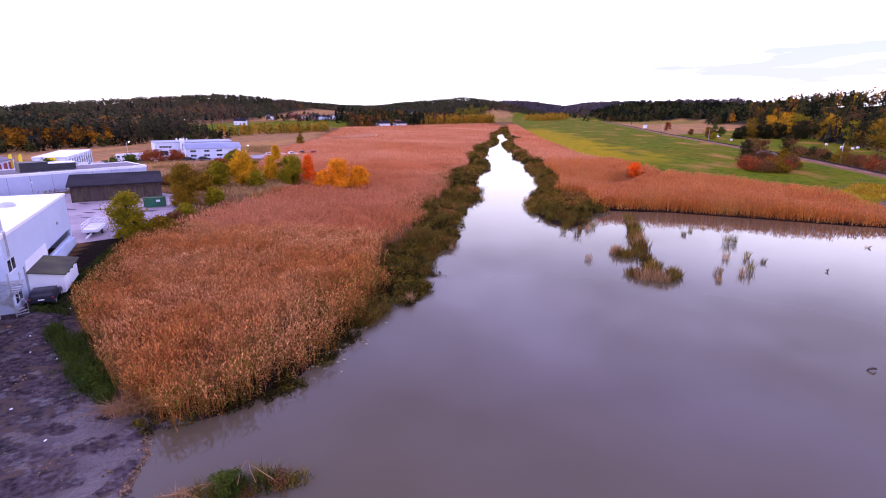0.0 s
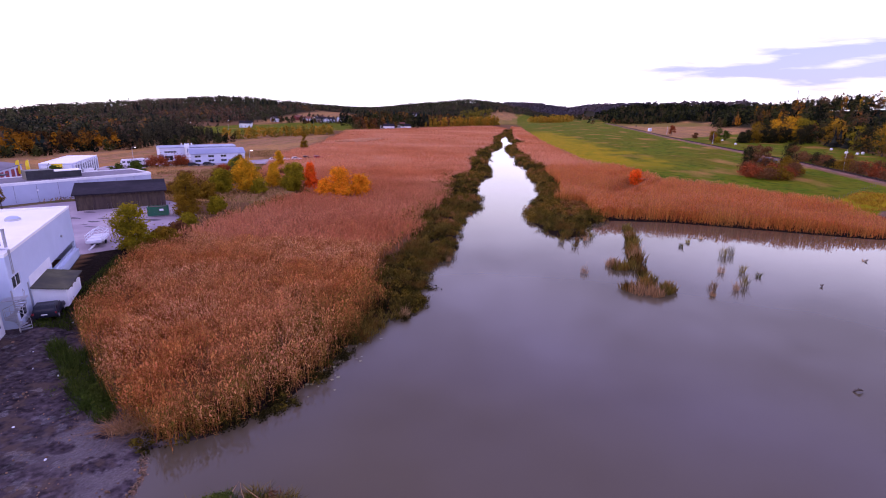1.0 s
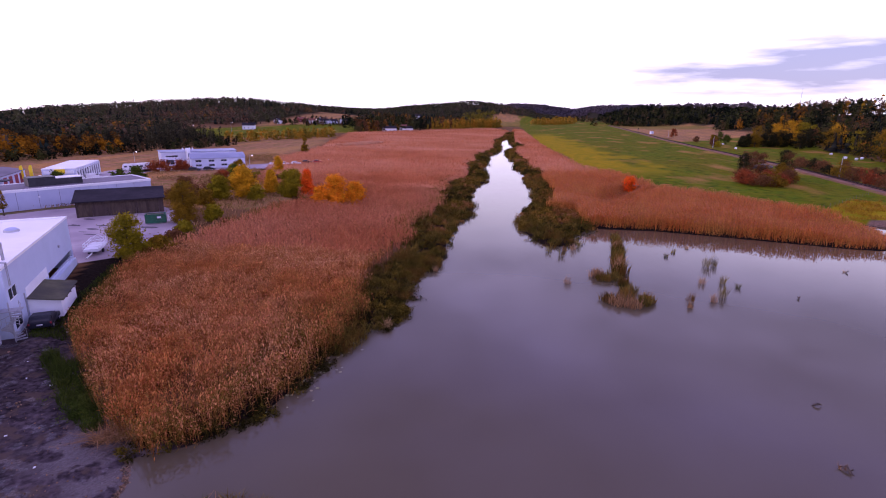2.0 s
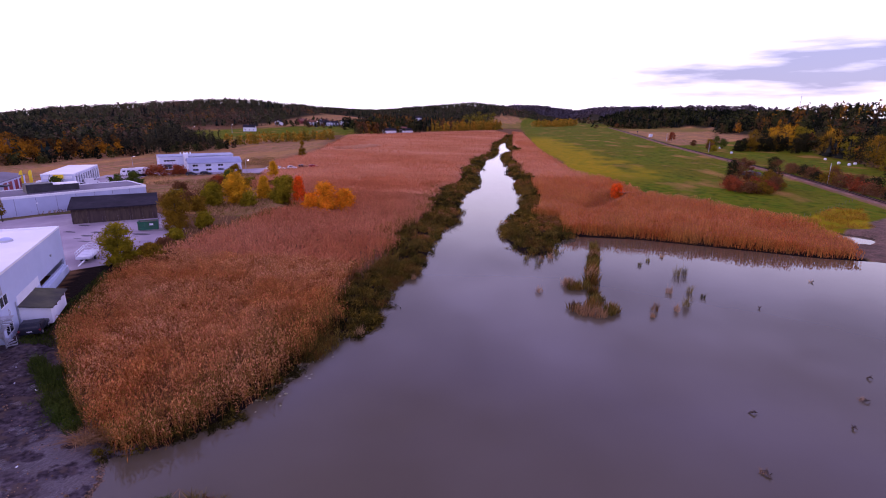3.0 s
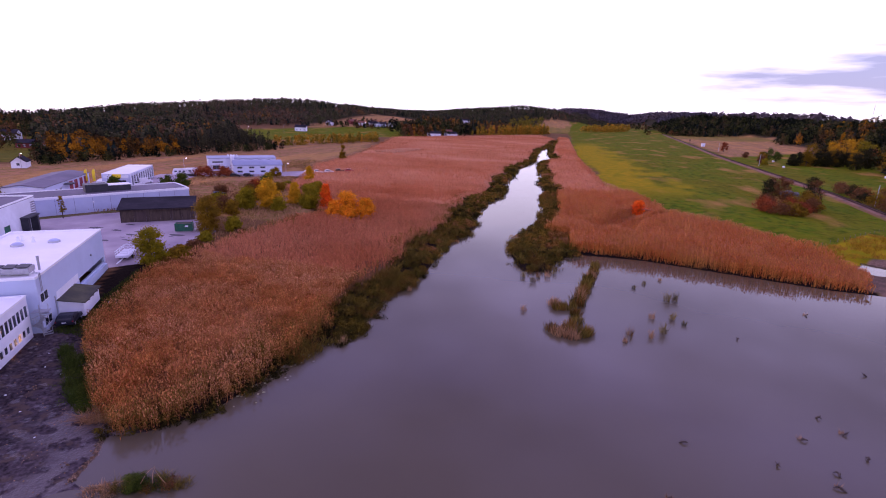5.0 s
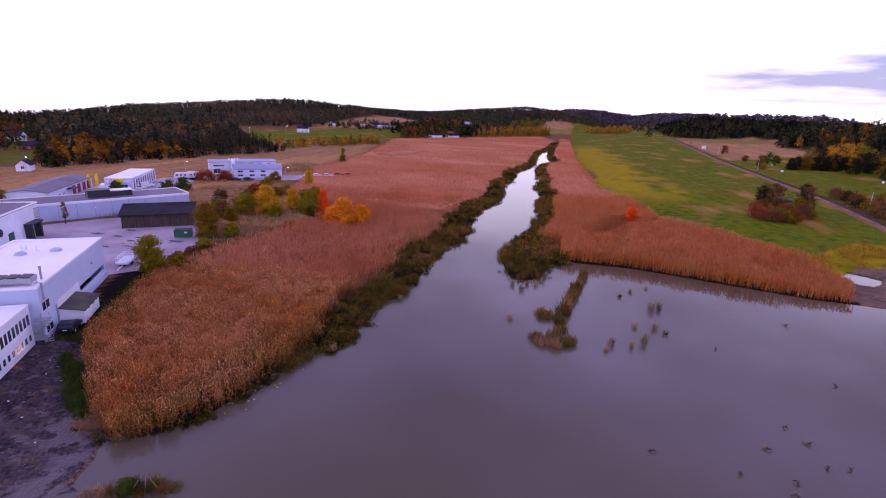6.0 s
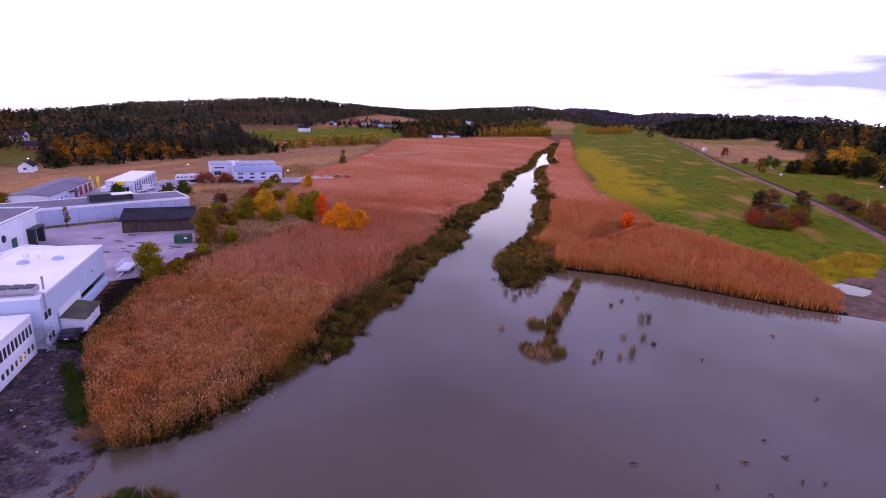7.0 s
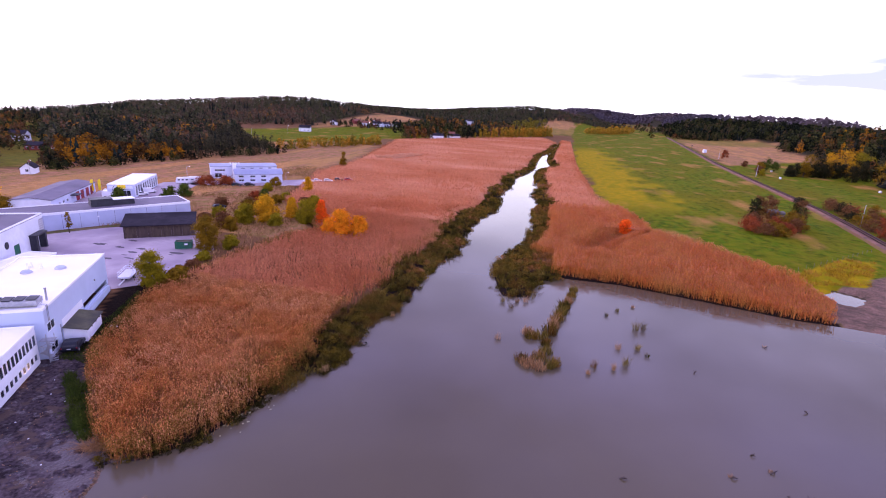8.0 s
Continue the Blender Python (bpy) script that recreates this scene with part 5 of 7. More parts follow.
woods("garden_trees", p, 7.0, 6.5, M_MIXWOOD, 64, "dark garden trees among the village houses", cards=36, card=1.8, tone=lambda x, y, rng: rng.uniform(0.1, 0.8, len(x)))


# ---- materials of the built things ----
M_WHITE = mat("white_cladding", (0.50, 0.57, 0.72), (0.47, 0.54, 0.69), 0.6, 0.55, 0.12, (0.43, 0.50, 0.64), bump=0.08, bump_scale=6.0)
M_WHITE2 = mat("white_plaster", (0.77, 0.79, 0.85), (0.71, 0.73, 0.79), 0.9, 0.75, 0.2, (0.65, 0.66, 0.71), bump=0.1)
M_ROOFWHITE = mat("white_roof_felt", (0.84, 0.84, 0.83), (0.80, 0.80, 0.80), 0.4, 0.7, 0.12, (0.77, 0.78, 0.79))
M_GREYWALL = mat("grey_blue_cladding", (0.44, 0.49, 0.65), (0.40, 0.45, 0.61), 0.5, 0.5, 0.1, (0.35, 0.38, 0.52), bump=0.06, bump_scale=5.0)
M_GREYROOF = mat("grey_roof_felt", (0.137, 0.119, 0.155), (0.173, 0.15, 0.192), 0.35, 0.75, 0.08, (0.108, 0.0945, 0.126))
M_BLUEROOF = mat("blue_grey_sheet_roof", (0.25, 0.28, 0.40), (0.30, 0.33, 0.45), 0.3, 0.45, 0.07, (0.22, 0.25, 0.36))
M_BLUEWALL = mat("pale_blue_sheet_wall", (0.60, 0.64, 0.78), (0.54, 0.58, 0.72), 0.4, 0.55, 0.1, (0.48, 0.52, 0.66))
M_DARKWOOD = mat("dark_brown_boards", (0.039, 0.0259, 0.0255), (0.0638, 0.0432, 0.039), 1.6, 0.85, 0.3, (0.0825, 0.0576, 0.0488), bump=0.2, stretch=(6, 6, 0.6))
M_PLYWOOD = mat("weathered_plywood", (0.096, 0.0688, 0.0495), (0.066, 0.0468, 0.0358), 1.2, 0.85, 0.4, (0.045, 0.0303, 0.0248), stretch=(4, 4, 0.7))
M_DARKROOF = mat("dark_felt_roof", (0.026, 0.023, 0.030), (0.040, 0.036, 0.046), 0.8, 0.9, 0.2, (0.020, 0.018, 0.024))
M_MOSSROOF = mat("mossy_felt_roof", (0.085, 0.085, 0.055), (0.12, 0.115, 0.075), 0.9, 0.9, 0.3, (0.065, 0.062, 0.055), bump=0.2)
M_BLACK = mat("black_sheet", (0.022, 0.022, 0.030), (0.035, 0.035, 0.045), 1.0, 0.5)
M_STEEL = mat("galvanised_steel", (0.46, 0.47, 0.50), (0.36, 0.37, 0.41), 2.0, 0.45, metal=0.7)
M_GREEN = mat("green_paint", (0.012, 0.155, 0.085), (0.010, 0.115, 0.065), 1.2, 0.5, 0.5, (0.03, 0.10, 0.06))
M_RED = mat("red_paint", (0.30, 0.025, 0.035), (0.24, 0.02, 0.03), 1.0, 0.5)
M_YELLOW = mat("yellow_sign", (0.85, 0.62, 0.02), (0.75, 0.55, 0.02), 1.0, 0.6)
M_ASPHALT = mat("worn_asphalt", (0.35, 0.295, 0.320), (0.42, 0.355, 0.375), 0.8, 0.8, 0.10, (0.25, 0.20, 0.24), bump=0.15, bump_scale=9.0)
M_LAWN = mat("rough_lawn", (0.075, 0.085, 0.022), (0.12, 0.105, 0.04), 0.7, 0.9, 0.2, (0.16, 0.12, 0.06), bump=0.4)
M_BALLAST = mat("railway_ballast", (0.20, 0.100, 0.075), (0.27, 0.145, 0.110), 3.0, 0.92, 0.2, (0.12, 0.075, 0.065), bump=0.7, bump_scale=7.0)
M_RAIL = mat("rusty_rail", (0.018, 0.012, 0.010), (0.032, 0.022, 0.018), 1.5, 0.8, spec=0.1)
M_SLEEPER = mat("concrete_sleeper", (0.20, 0.115, 0.090), (0.15, 0.085, 0.065), 1.5, 0.9)
M_ROCK = mat("grey_rock", (0.13, 0.115, 0.11), (0.22, 0.20, 0.19), 0.8, 0.9, 0.3, (0.08, 0.07, 0.06), bump=0.8)
M_WOODPOLE = mat("tarred_pole", (0.12, 0.10, 0.09), (0.18, 0.155, 0.14), 2.0, 0.9)
M_TYRE = mat("black_rubber", (0.018, 0.018, 0.020), (0.03, 0.03, 0.032), 4.0, 0.85)
M_DARKCAR = mat("dark_blue_car_paint", (0.010, 0.012, 0.022), (0.013, 0.016, 0.028), 1.0, 0.35, spec=0.25)
M_WHITECAR = mat("white_car_paint", (0.75, 0.75, 0.77), (0.70, 0.70, 0.73), 1.0, 0.3, spec=0.5)
M_TILE = mat("red_tile_roof", (0.22, 0.075, 0.05), (0.15, 0.06, 0.045), 2.0, 0.85)
M_REDWALL = mat("falu_red_boards", (0.20, 0.04, 0.03), (0.15, 0.035, 0.028), 1.5, 0.85, stretch=(5, 5, 0.6))
M_LAMP = glow("lamp_light", (1.0, 0.93, 0.78), 14.0)
M_ROOMLIGHT = glow("room_light", (1.0, 0.52, 0.16), 40.0)
M_GLASS = bpy.data.materials.new("window_glass")
M_GLASS.use_nodes = True
gb = M_GLASS.node_tree.nodes["Principled BSDF"]
gb.inputs["Base Color"].default_value, gb.inputs["Roughness"].default_value = (0.22, 0.25, 0.30, 1), 0.03
gb.inputs["Transmission Weight"].default_value, gb.inputs["IOR"].default_value = 0.85, 1.45


# ---- buildings ----
def sides(L, D, t):
    """Poses of the four walls of a block: front (y = 0), right, back, left."""
    return {"front": (Matrix(), L), "right": (pose(L, t, 0, 0, 0, 90), D - 2 * t), "back": (pose(L, D, 0, 0, 0, 180), L), "left": (pose(0, D - t, 0, 0, 0, -90), D - 2 * t)}


def window(root, m, x0, z0, x1, z1, cols=2, frame_mat=None, rows=1, name="window"):
    """A frame with mullions in an opening, its panes set back."""
    bm, f = bmesh.new(), 0.07
    box(x0, 0.03, z0, x0 + f, 0.12, z1, bm=bm), box(x1 - f, 0.03, z0, x1, 0.12, z1, bm=bm)
    box(x0 + f, 0.03, z0, x1 - f, 0.12, z0 + f, bm=bm), box(x0 + f, 0.03, z1 - f, x1 - f, 0.12, z1, bm=bm)
    for c in range(1, cols):
        xc = x0 + (x1 - x0) * c / cols
        box(xc - 0.035, 0.04, z0 + f, xc + 0.035, 0.11, z1 - f, bm=bm)
    bm.transform(m)
    ob = part(name, bm, frame_mat or M_WHITE2, root)
    for c in range(cols):
        a, b = x0 + (x1 - x0) * c / cols + 0.04, x0 + (x1 - x0) * (c + 1) / cols - 0.04
        bm = box(a, 0.07, z0 + 0.06, b, 0.085, z1 - 0.06)
        bm.transform(m)
        part("pane", bm, M_GLASS, ob)
    return ob


def flat_plate(root, name, m, x0, z0, x1, z1, material, out=0.05, label="", inner=0.0):
    bm = box(x0, -out, z0, x1, inner, z1, 0.01)
    bm.transform(m)
    return part(name, bm, material, root, label)


def block(name, at, a, L, D, H, walls, roof, label, category="building", holes=None, parapet=0.35, t=0.3, gable=0.0, curved=False):
    """A building of four walls with openings and a flat, pitched or arched roof. Openings: side -> (x0, z0, x1, z1, panes)."""
    root = empty(name, pose(*at, 0, 0, a), label, category)
    holes = holes or {}
    for side, (m, length) in sides(L, D, t).items():
        bm = wall(length, H, t, [h[:4] for h in holes.get(side, ())], m=m)
        part("wall", bm, walls, root)
        for h in holes.get(side, ()):
            if h[4]:
                window(root, m, *h[:4], cols=h[4])
    if gable or curved:
        n = 10 if curved else 2
        prof = [(-0.35, H - 0.02)] + [(D * k / n, H + gable * (math.sin(math.pi * k / n) if curved else 1 - abs(2 * k / n - 1))) for k in range(0 if curved else 1, n + (1 if curved else 0))] + [(D + 0.35, H - 0.02)]
        low = [(y, z - 0.18) for y, z in prof][::-1]
        part("roof", prism(prof + low, -0.3, L + 0.3), roof, root)
        inner = [(0.02, H - 0.01)] + [(y, z - 0.19) for y, z in prof[1:-1] if 0 < y < D] + [(D - 0.02, H - 0.01)]
        if gable > 0.3:
            for x0 in (0.02, L - 0.32):
                part("gable", prism(inner, x0, x0 + 0.3), walls, root)
    else:
        part("roof", box(-0.02, -0.02, H + 0.002, L + 0.02, D + 0.02, H + 0.12), roof, root)
        if parapet:
            bm = bmesh.new()
            for x0, y0, x1, y1 in ((-0.06, -0.06, L + 0.06, 0.22), (-0.06, D - 0.22, L + 0.06, D + 0.06), (-0.06, 0.22, 0.22, D - 0.22), (L - 0.22, 0.22, L + 0.06, D - 0.22)):
                box(x0, y0, H + 0.125, x1, y1, H + 0.12 + parapet, bm=bm)
            part("parapet", bm, M_ROOFWHITE if roof is not M_DARKROOF else M_DARKROOF, root)
    return root


Z0 = 1.5
# the two-storey white hall beside the reeds and its lower office wing
strip = [(14.0, 1.75, 26.2, 2.75, 0)]
hall = block("office_hall", (-46.0, 39.6, Z0), 122.5, 27.0, 13.0, 7.3, M_WHITE, M_ROOFWHITE, "white two-storey flat-roofed hall with pale sheet cladding",
             holes={"front": [(0.6, 3.8, 3.0, 5.1, 2), (0.7, 0.55, 3.0, 1.75, 2)] + strip, "left": [(8.0, 3.9, 10.5, 5.2, 2)]}, parapet=0.22)
m_front = sides(27.0, 13.0, 0.3)["front"][0]
flat_plate(hall, "wall_panel", m_front, 5.2, 2.55, 13.6, 3.75, M_WHITE2, 0.04, "brighter white painted patch of wall")
flat_plate(hall, "ledge", m_front, 14.0, 0.35, 26.2, 1.5, M_WHITE, 0.45)
bm = tube([(13.9, -0.6, 0.4), (20, -0.6, 0.45), (26.3, -0.6, 0.55)], (0.05, 0.05, 0.05), 6)
part("handrail", bm, M_BLACK, hall)
flat_plate(hall, "downpipe", m_front, 4.45, 0.1, 4.57, 3.4, M_STEEL, 0.12)
flat_plate(hall, "wall_lamp", m_front, 20.0, 4.6, 20.3, 4.9, M_STEEL, 0.2)
# pipes that run from the cooling unit down the wall
for px_ in (0.9, 1.25):
    part("pipe", tube([(px_, 0.6, 7.9), (px_, -0.12, 7.85), (px_, -0.12, 5.4)], (0.06, 0.06, 0.06), 6), M_STEEL, hall)


def on_roof(ob_root, x, y, z):
    return ob_root.matrix_world @ Matrix.Translation((x, y, z))


HR = 7.425
cooler = empty("roof_cooling_unit", on_roof(hall, 1.2, 1.0, HR), "grey roof cooling unit with four dark fans", "cooling unit")
part("frame", box(0, 0, 0.35, 2.0, 6.0, 0.55, 0.02), M_STEEL, cooler)
for lx, ly in ((0.1, 0.1), (1.8, 0.1), (0.1, 5.8), (1.8, 5.8)):
    part("leg", box(lx, ly, 0, lx + 0.1, ly + 0.1, 0.35), M_STEEL, cooler)
part("casing", box(0, 0, 0.552, 2.0, 6.0, 1.05, 0.04), M_STEEL, cooler)
for i in range(4):
    fan = box(0.15, 0, 0, 1.85, 1.2, 0.1, 0.03)
    fan.transform(pose(0, 0.2 + 1.46 * i, 1.06, 4, 0, 0))
    part("fan", fan, M_BLACK, cooler)
chest = empty("roof_vent_housing", on_roof(hall, 0.6, 7.6, HR), "low pale ventilation housing on the roof", "vent")
part("housing", box(0, 0, 0, 2.4, 3.2, 0.7, 0.05), M_GREYWALL, chest)
part("cap", box(-0.1, -0.1, 0.702, 2.5, 3.3, 0.8, 0.02), M_STEEL, chest)
part("chimney_pipe", tube([(0, 0, 0), (0, 0, 1.5), (0, 0, 1.9)], (0.14, 0.14, 0.17), 12), M_STEEL).matrix_world = on_roof(hall, 4.0, 0.9, HR)
tagged(bpy.data.objects["chimney_pipe"], "thin steel chimney pipe on the white roof", "chimney")


def skylight(x, y):
    s = empty("skylight", on_roof(hall, x, y, HR), "oval domed skylight on the white roof", "skylight", "skylights on the hall")
    bm = bmesh.new()
    bmesh.ops.create_cone(bm, cap_ends=True, segments=20, radius1=0.85, radius2=0.8, depth=0.25, matrix=Matrix.Translation((0, 0, 0.125)))
    part("kerb", bm, M_STEEL, s)
    bm = bmesh.new()
    bmesh.ops.create_uvsphere(bm, u_segments=18, v_segments=8, radius=0.72)
    bmesh.ops.scale(bm, vec=(1, 1, 0.4), verts=bm.verts)
    bmesh.ops.translate(bm, vec=(0, 0, 0.26), verts=bm.verts)
    part("dome", bm, M_GREYWALL, s, smooth=True)


def roof_cowl(x, y):
    s = empty("roof_cowl", on_roof(hall, x, y, HR), "white conical vent cowl on the roof", "vent", "cowls on the hall")
    part("pipe", tube([(0, 0, 0), (0, 0, 0.5), (0, 0, 0.7)], (0.28, 0.16, 0.14), 12), M_WHITE2, s)
    part("hood", tube([(0, 0, 0.72), (0, 0, 0.95)], (0.26, 0.04), 12), M_WHITE2, s)


for x, y in ((19.3, 4.3), (17.6, 8.5)):
    skylight(x, y)
for x, y in ((19.8, 7.2), (9.0, 9.0), (20.2, 9.3), (20.8, 9.0)):
    roof_cowl(x, y)

up_row = [(0.22 + 0.98 * i, 2.9, 1.10 + 0.98 * i, 4.5, 1) for i in range(18)]
low_row = [(0.45 + 1.15 * i, 0.75, 1.3 + 1.15 * i, 1.75, 1) for i in range(15)]
wing = block("office_wing", (-37.2, 24.1, Z0), 122.5, 16.8, 12.0, 5.4, M_WHITE2, M_ROOFWHITE, "white two-storey office wing with rows of dark windows",
             holes={"front": [(16.8 - h[2], h[1], 16.8 - h[0], h[3], 1) for h in up_row[:17] if h[2] < 16.6] + [(16.8 - h[2], h[1], 16.8 - h[0], h[3], 1) for h in low_row[:14] if h[2] < 16.6]}, parapet=0.15)
# a lit office behind three ground-floor windows
room = empty("room_lamp", wing.matrix_world @ Matrix.Translation((13.0, 0.9, 0.0)), "lit ceiling lamp seen through office windows", "lamp")
part("lamp_panel", box(-1.5, -0.2, 1.95, 1.3, 0.9, 2.0), M_ROOMLIGHT, room)
part("lamp_tray", box(-1.6, -0.3, 2.002, 1.4, 1.0, 2.08), M_STEEL, room)
for x0 in (-1.8, 1.6):
    part("partition", box(x0, -0.55, 0.1, x0 + 0.1, 1.298, 2.4), M_WHITE2, room)
part("room_wall", box(-1.8, 1.3, 0.1, 1.7, 1.4, 2.4), mat("warm_room_wall", (0.8, 0.55, 0.25), (0.7, 0.48, 0.22), 0.5), room)

# spiral stair in the corner between hall and wing
stair = empty("spiral_staircase", hall.matrix_world @ Matrix.Translation((-1.15, -0.3, 0)), "grey steel spiral fire stair in the building's corner", "staircase")
part("pole", tube([(0, 0, 0), (0, 0, 4.3)], (0.07, 0.07), 8), M_STEEL, stair)
for i in range(16):
    a = 0.42 * i - 1.2
    bm = box(0.06, -0.17, 0, 0.95, 0.17, 0.04)
    bm.transform(pose(0, 0, 0.2 + 0.19 * i, 0, 0, math.degrees(a)))
    part("tread", bm, M_STEEL, stair)
part("railing", tube([(0.95 * math.cos(0.42 * i - 1.2), 0.95 * math.sin(0.42 * i - 1.2), 1.15 + 0.19 * i) for i in range(17)], [0.03] * 17, 6), M_STEEL, stair)
for i in range(0, 17, 2):
    a = 0.42 * i - 1.2
    part("baluster", tube([(0.95 * math.cos(a), 0.95 * math.sin(a), 0.2 + 0.19 * i), (0.95 * math.cos(a), 0.95 * math.sin(a), 1.15 + 0.19 * i)], (0.02, 0.02), 5), M_STEEL, stair)
part("landing", box(-0.2, -0.9, 3.3, 1.0, 0.9, 3.36), M_STEEL, stair)

# lean-to with a mossy roof against the hall
lean = empty("lean_to_shed", hall.matrix_world @ Matrix.Translation((5.0, -3.05, 0)), "white lean-to shed with a mossy dark felt roof", "shed")
part("wall", wall(6.6, 2.0, 0.12), M_WHITE2, lean)
for x0 in (0.0, 6.48):
    part("wall", prism([(0.121, 0), (3.0, 0), (3.0, 2.55), (0.121, 2.0)], x0, x0 + 0.12), M_WHITE2, lean)
part("roof", prism([(-0.3, 1.97), (3.0, 2.57), (3.0, 2.68), (-0.3, 2.08)], -0.25, 6.85), M_MOSSROOF, lean)
for x0 in (1.6, 3.4, 5.2):
    part("rafter_end", box(x0, -0.28, 1.72, x0 + 0.1, 0.0, 1.95), M_DARKWOOD, lean)


def car(name, m, body_mat, label, group="", size=(4.3, 1.75, 1.45), van=False):
    """A parked vehicle, its rear at x = 0, nose towards +x."""
    L, W, H = size
    c = empty(name, m, label, "van" if van else "car", group)
    if van:
        prof = [(0.0, 0.35), (0.0, H * 0.97), (0.15, H), (L * 0.70, H), (L * 0.84, H * 0.58), (L * 0.98, H * 0.45), (L, 0.35)]
    else:
        prof = [(0.0, 0.35), (0.02, H * 0.62), (0.10, H * 0.68), (0.55, H * 0.97), (0.8, H), (L * 0.52, H * 0.99), (L * 0.70, H * 0.66), (L * 0.97, H * 0.55), (L, 0.35)]
    bm = bmesh.new()
    a, b = [bm.verts.new((x, -W / 2 * (1 if z < H * 0.7 else 0.84), z)) for x, z in prof], [bm.verts.new((x, W / 2 * (1 if z < H * 0.7 else 0.84), z)) for x, z in prof]
    for i in range(len(prof)):
        j = (i + 1) % len(prof)
        bm.faces.new((a[i], a[j], b[j], b[i]))
    bm.faces.new(a[::-1]), bm.faces.new(b)
    bmesh.ops.recalc_face_normals(bm, faces=bm.faces[:])
    bmesh.ops.bevel(bm, geom=bm.edges[:], offset=0.05, segments=2, affect="EDGES")
    part("body", bm, body_mat, c)
    zs, ze = (H * 0.60, H * 0.90) if van else (H * 0.68, H * 0.93)
    for s in (-1, 1):
        bm = box(L * (0.62 if van else 0.17), s * W * 0.43, zs, L * (0.76 if van else 0.60), s * W * 0.475, ze, 0.03)
        part("side_window", bm, M_BLACK, c)
    if not van:
        bm = box(0, -W * 0.38, 0, 0.03, W * 0.38, H * 0.27)
        bm.transform(pose(0.12, 0, H * 0.70, 0, 48, 0))
        part("rear_window", bm, M_BLACK, c)
    part("number_plate", box(-0.03, -0.26, 0.62, 0.0, 0.26, 0.74), M_WHITE2, c)
    for s in (-1, 1):
        part("tail_light", box(-0.02, s * W * 0.46 - 0.12, 0.72, 0.05, s * W * 0.46 + 0.06, 0.92, 0.01), M_RED, c)
        for x in (L * 0.18, L * 0.80):
            w = bmesh.new()
            bmesh.ops.create_cone(w, cap_ends=True, segments=16, radius1=0.32, radius2=0.32, depth=0.2, matrix=pose(x, s * (W / 2 - 0.1), 0.32, 90))
            wheel = part("wheel", w, M_TYRE, c)
            r = bmesh.new()
            bmesh.ops.create_cone(r, cap_ends=True, segments=12, radius1=0.19, radius2=0.17, depth=0.03, matrix=pose(x, s * (W / 2 + 0.012), 0.32, 90))
            part("rim", r, M_STEEL, wheel)
    return c


car("car", hall.matrix_world @ pose(1.2, -1.75, -0.02, 0, 0, 0), M_DARKCAR, "dark blue car parked against the lean-to shed", size=(3.7, 2.1, 1.5))

# white hall with the louvred end, and the low store between the halls
north = block("warehouse", (-86.1, 57.8, Z0), 121.0, 27.8, 22.0, 7.3, M_WHITE2, M_GREYROOF, "white plastered warehouse with grille strips at its corner",
              holes={"front": [(13.3, 0.02, 15.7, 3.4, 0)]}, parapet=0.3)
nf = Matrix()
flat_plate(north, "green_door", nf, 13.34, 0.05, 15.66, 3.37, M_GREEN, 0.0, "green painted sheet door", 0.1)
# dark plates stand in for the shadowed gaps between white louvres
for i in range(11):
    flat_plate(north, "louvre_slat", nf, 25.6, 1.0 + 0.52 * i, 27.6, 1.24 + 0.52 * i, M_GREYROOF, 0.08)
flat_plate(north, "entrance_porch", nf, 20.2, 0.02, 21.1, 3.6, M_BLACK, 1.4, "black sheet-clad entrance porch")
flat_plate(north, "entrance_porch", nf, 24.6, 0.02, 25.3, 3.6, M_BLACK, 1.4, "black sheet-clad entrance porch")
flat_plate(north, "porch_roof", nf, 20.0, 3.62, 25.5, 3.95, M_BLACK, 1.6, "black porch roof")
bm = bmesh.new()
bmesh.ops.create_cone(bm, cap_ends=True, segments=24, radius1=0.8, radius2=0.8, depth=0.08, matrix=pose(10.6, -0.05, 4.2, 90))
part("round_sign", bm, M_BLACK, north, "dark round sign without lettering")
unit = empty("roof_unit", on_roof(north, 8.0, 6.0, 7.425), "grey ventilation unit on the flat roof", "vent")
part("housing", box(0, 0, 0, 7.0, 5.0, 0.9, 0.06), M_GREYWALL, unit)
part("cap", box(-0.1, -0.1, 0.902, 7.1, 5.1, 1.0, 0.03), M_ROOFWHITE, unit)
store = block("store_room", (-80.0, 58.0, Z0), 104.0, 13.0, 6.0, 2.4, M_WHITE2, M_ROOFWHITE, "low white store between the two halls", parapet=0.25)

# long grey hall across the yard
long_hall = block("long_hall", (-126.0, 65.4, Z0), 58.2, 65.0, 12.5, 4.5, M_GREYWALL, M_GREYROOF, "long pale grey windowless hall with a flat roof", parapet=0.2)
for i in range(1, 16):
    flat_plate(long_hall, "panel_seam", Matrix(), 4.06 * i - 0.03, 0.05, 4.06 * i + 0.03, 4.45, M_GREYROOF, 0.012)
flat_plate(long_hall, "eaves_trim", Matrix(), -0.05, 4.2, 65.05, 4.66, M_WHITE2, 0.1)
flat_plate(long_hall, "wall_lamp", Matrix(), 40.5, 2.6, 40.9, 2.9, M_WHITE2, 0.18)
black_box = empty("roof_plant", on_roof(long_hall, 40.0, 4.2, 4.625), "black louvred plant box on the long hall's roof", "vent")
part("housing", box(0, 0, 0, 5.4, 4.0, 2.1, 0.04), M_BLACK, black_box)
part("housing", box(5.42, 0.6, 0, 11.0, 4.0, 1.5, 0.04), M_BLACK, black_box)
part("lid", box(5.5, 0.5, 1.51, 11.2, 4.2, 1.7, 0.03), M_ROOFWHITE, black_box)

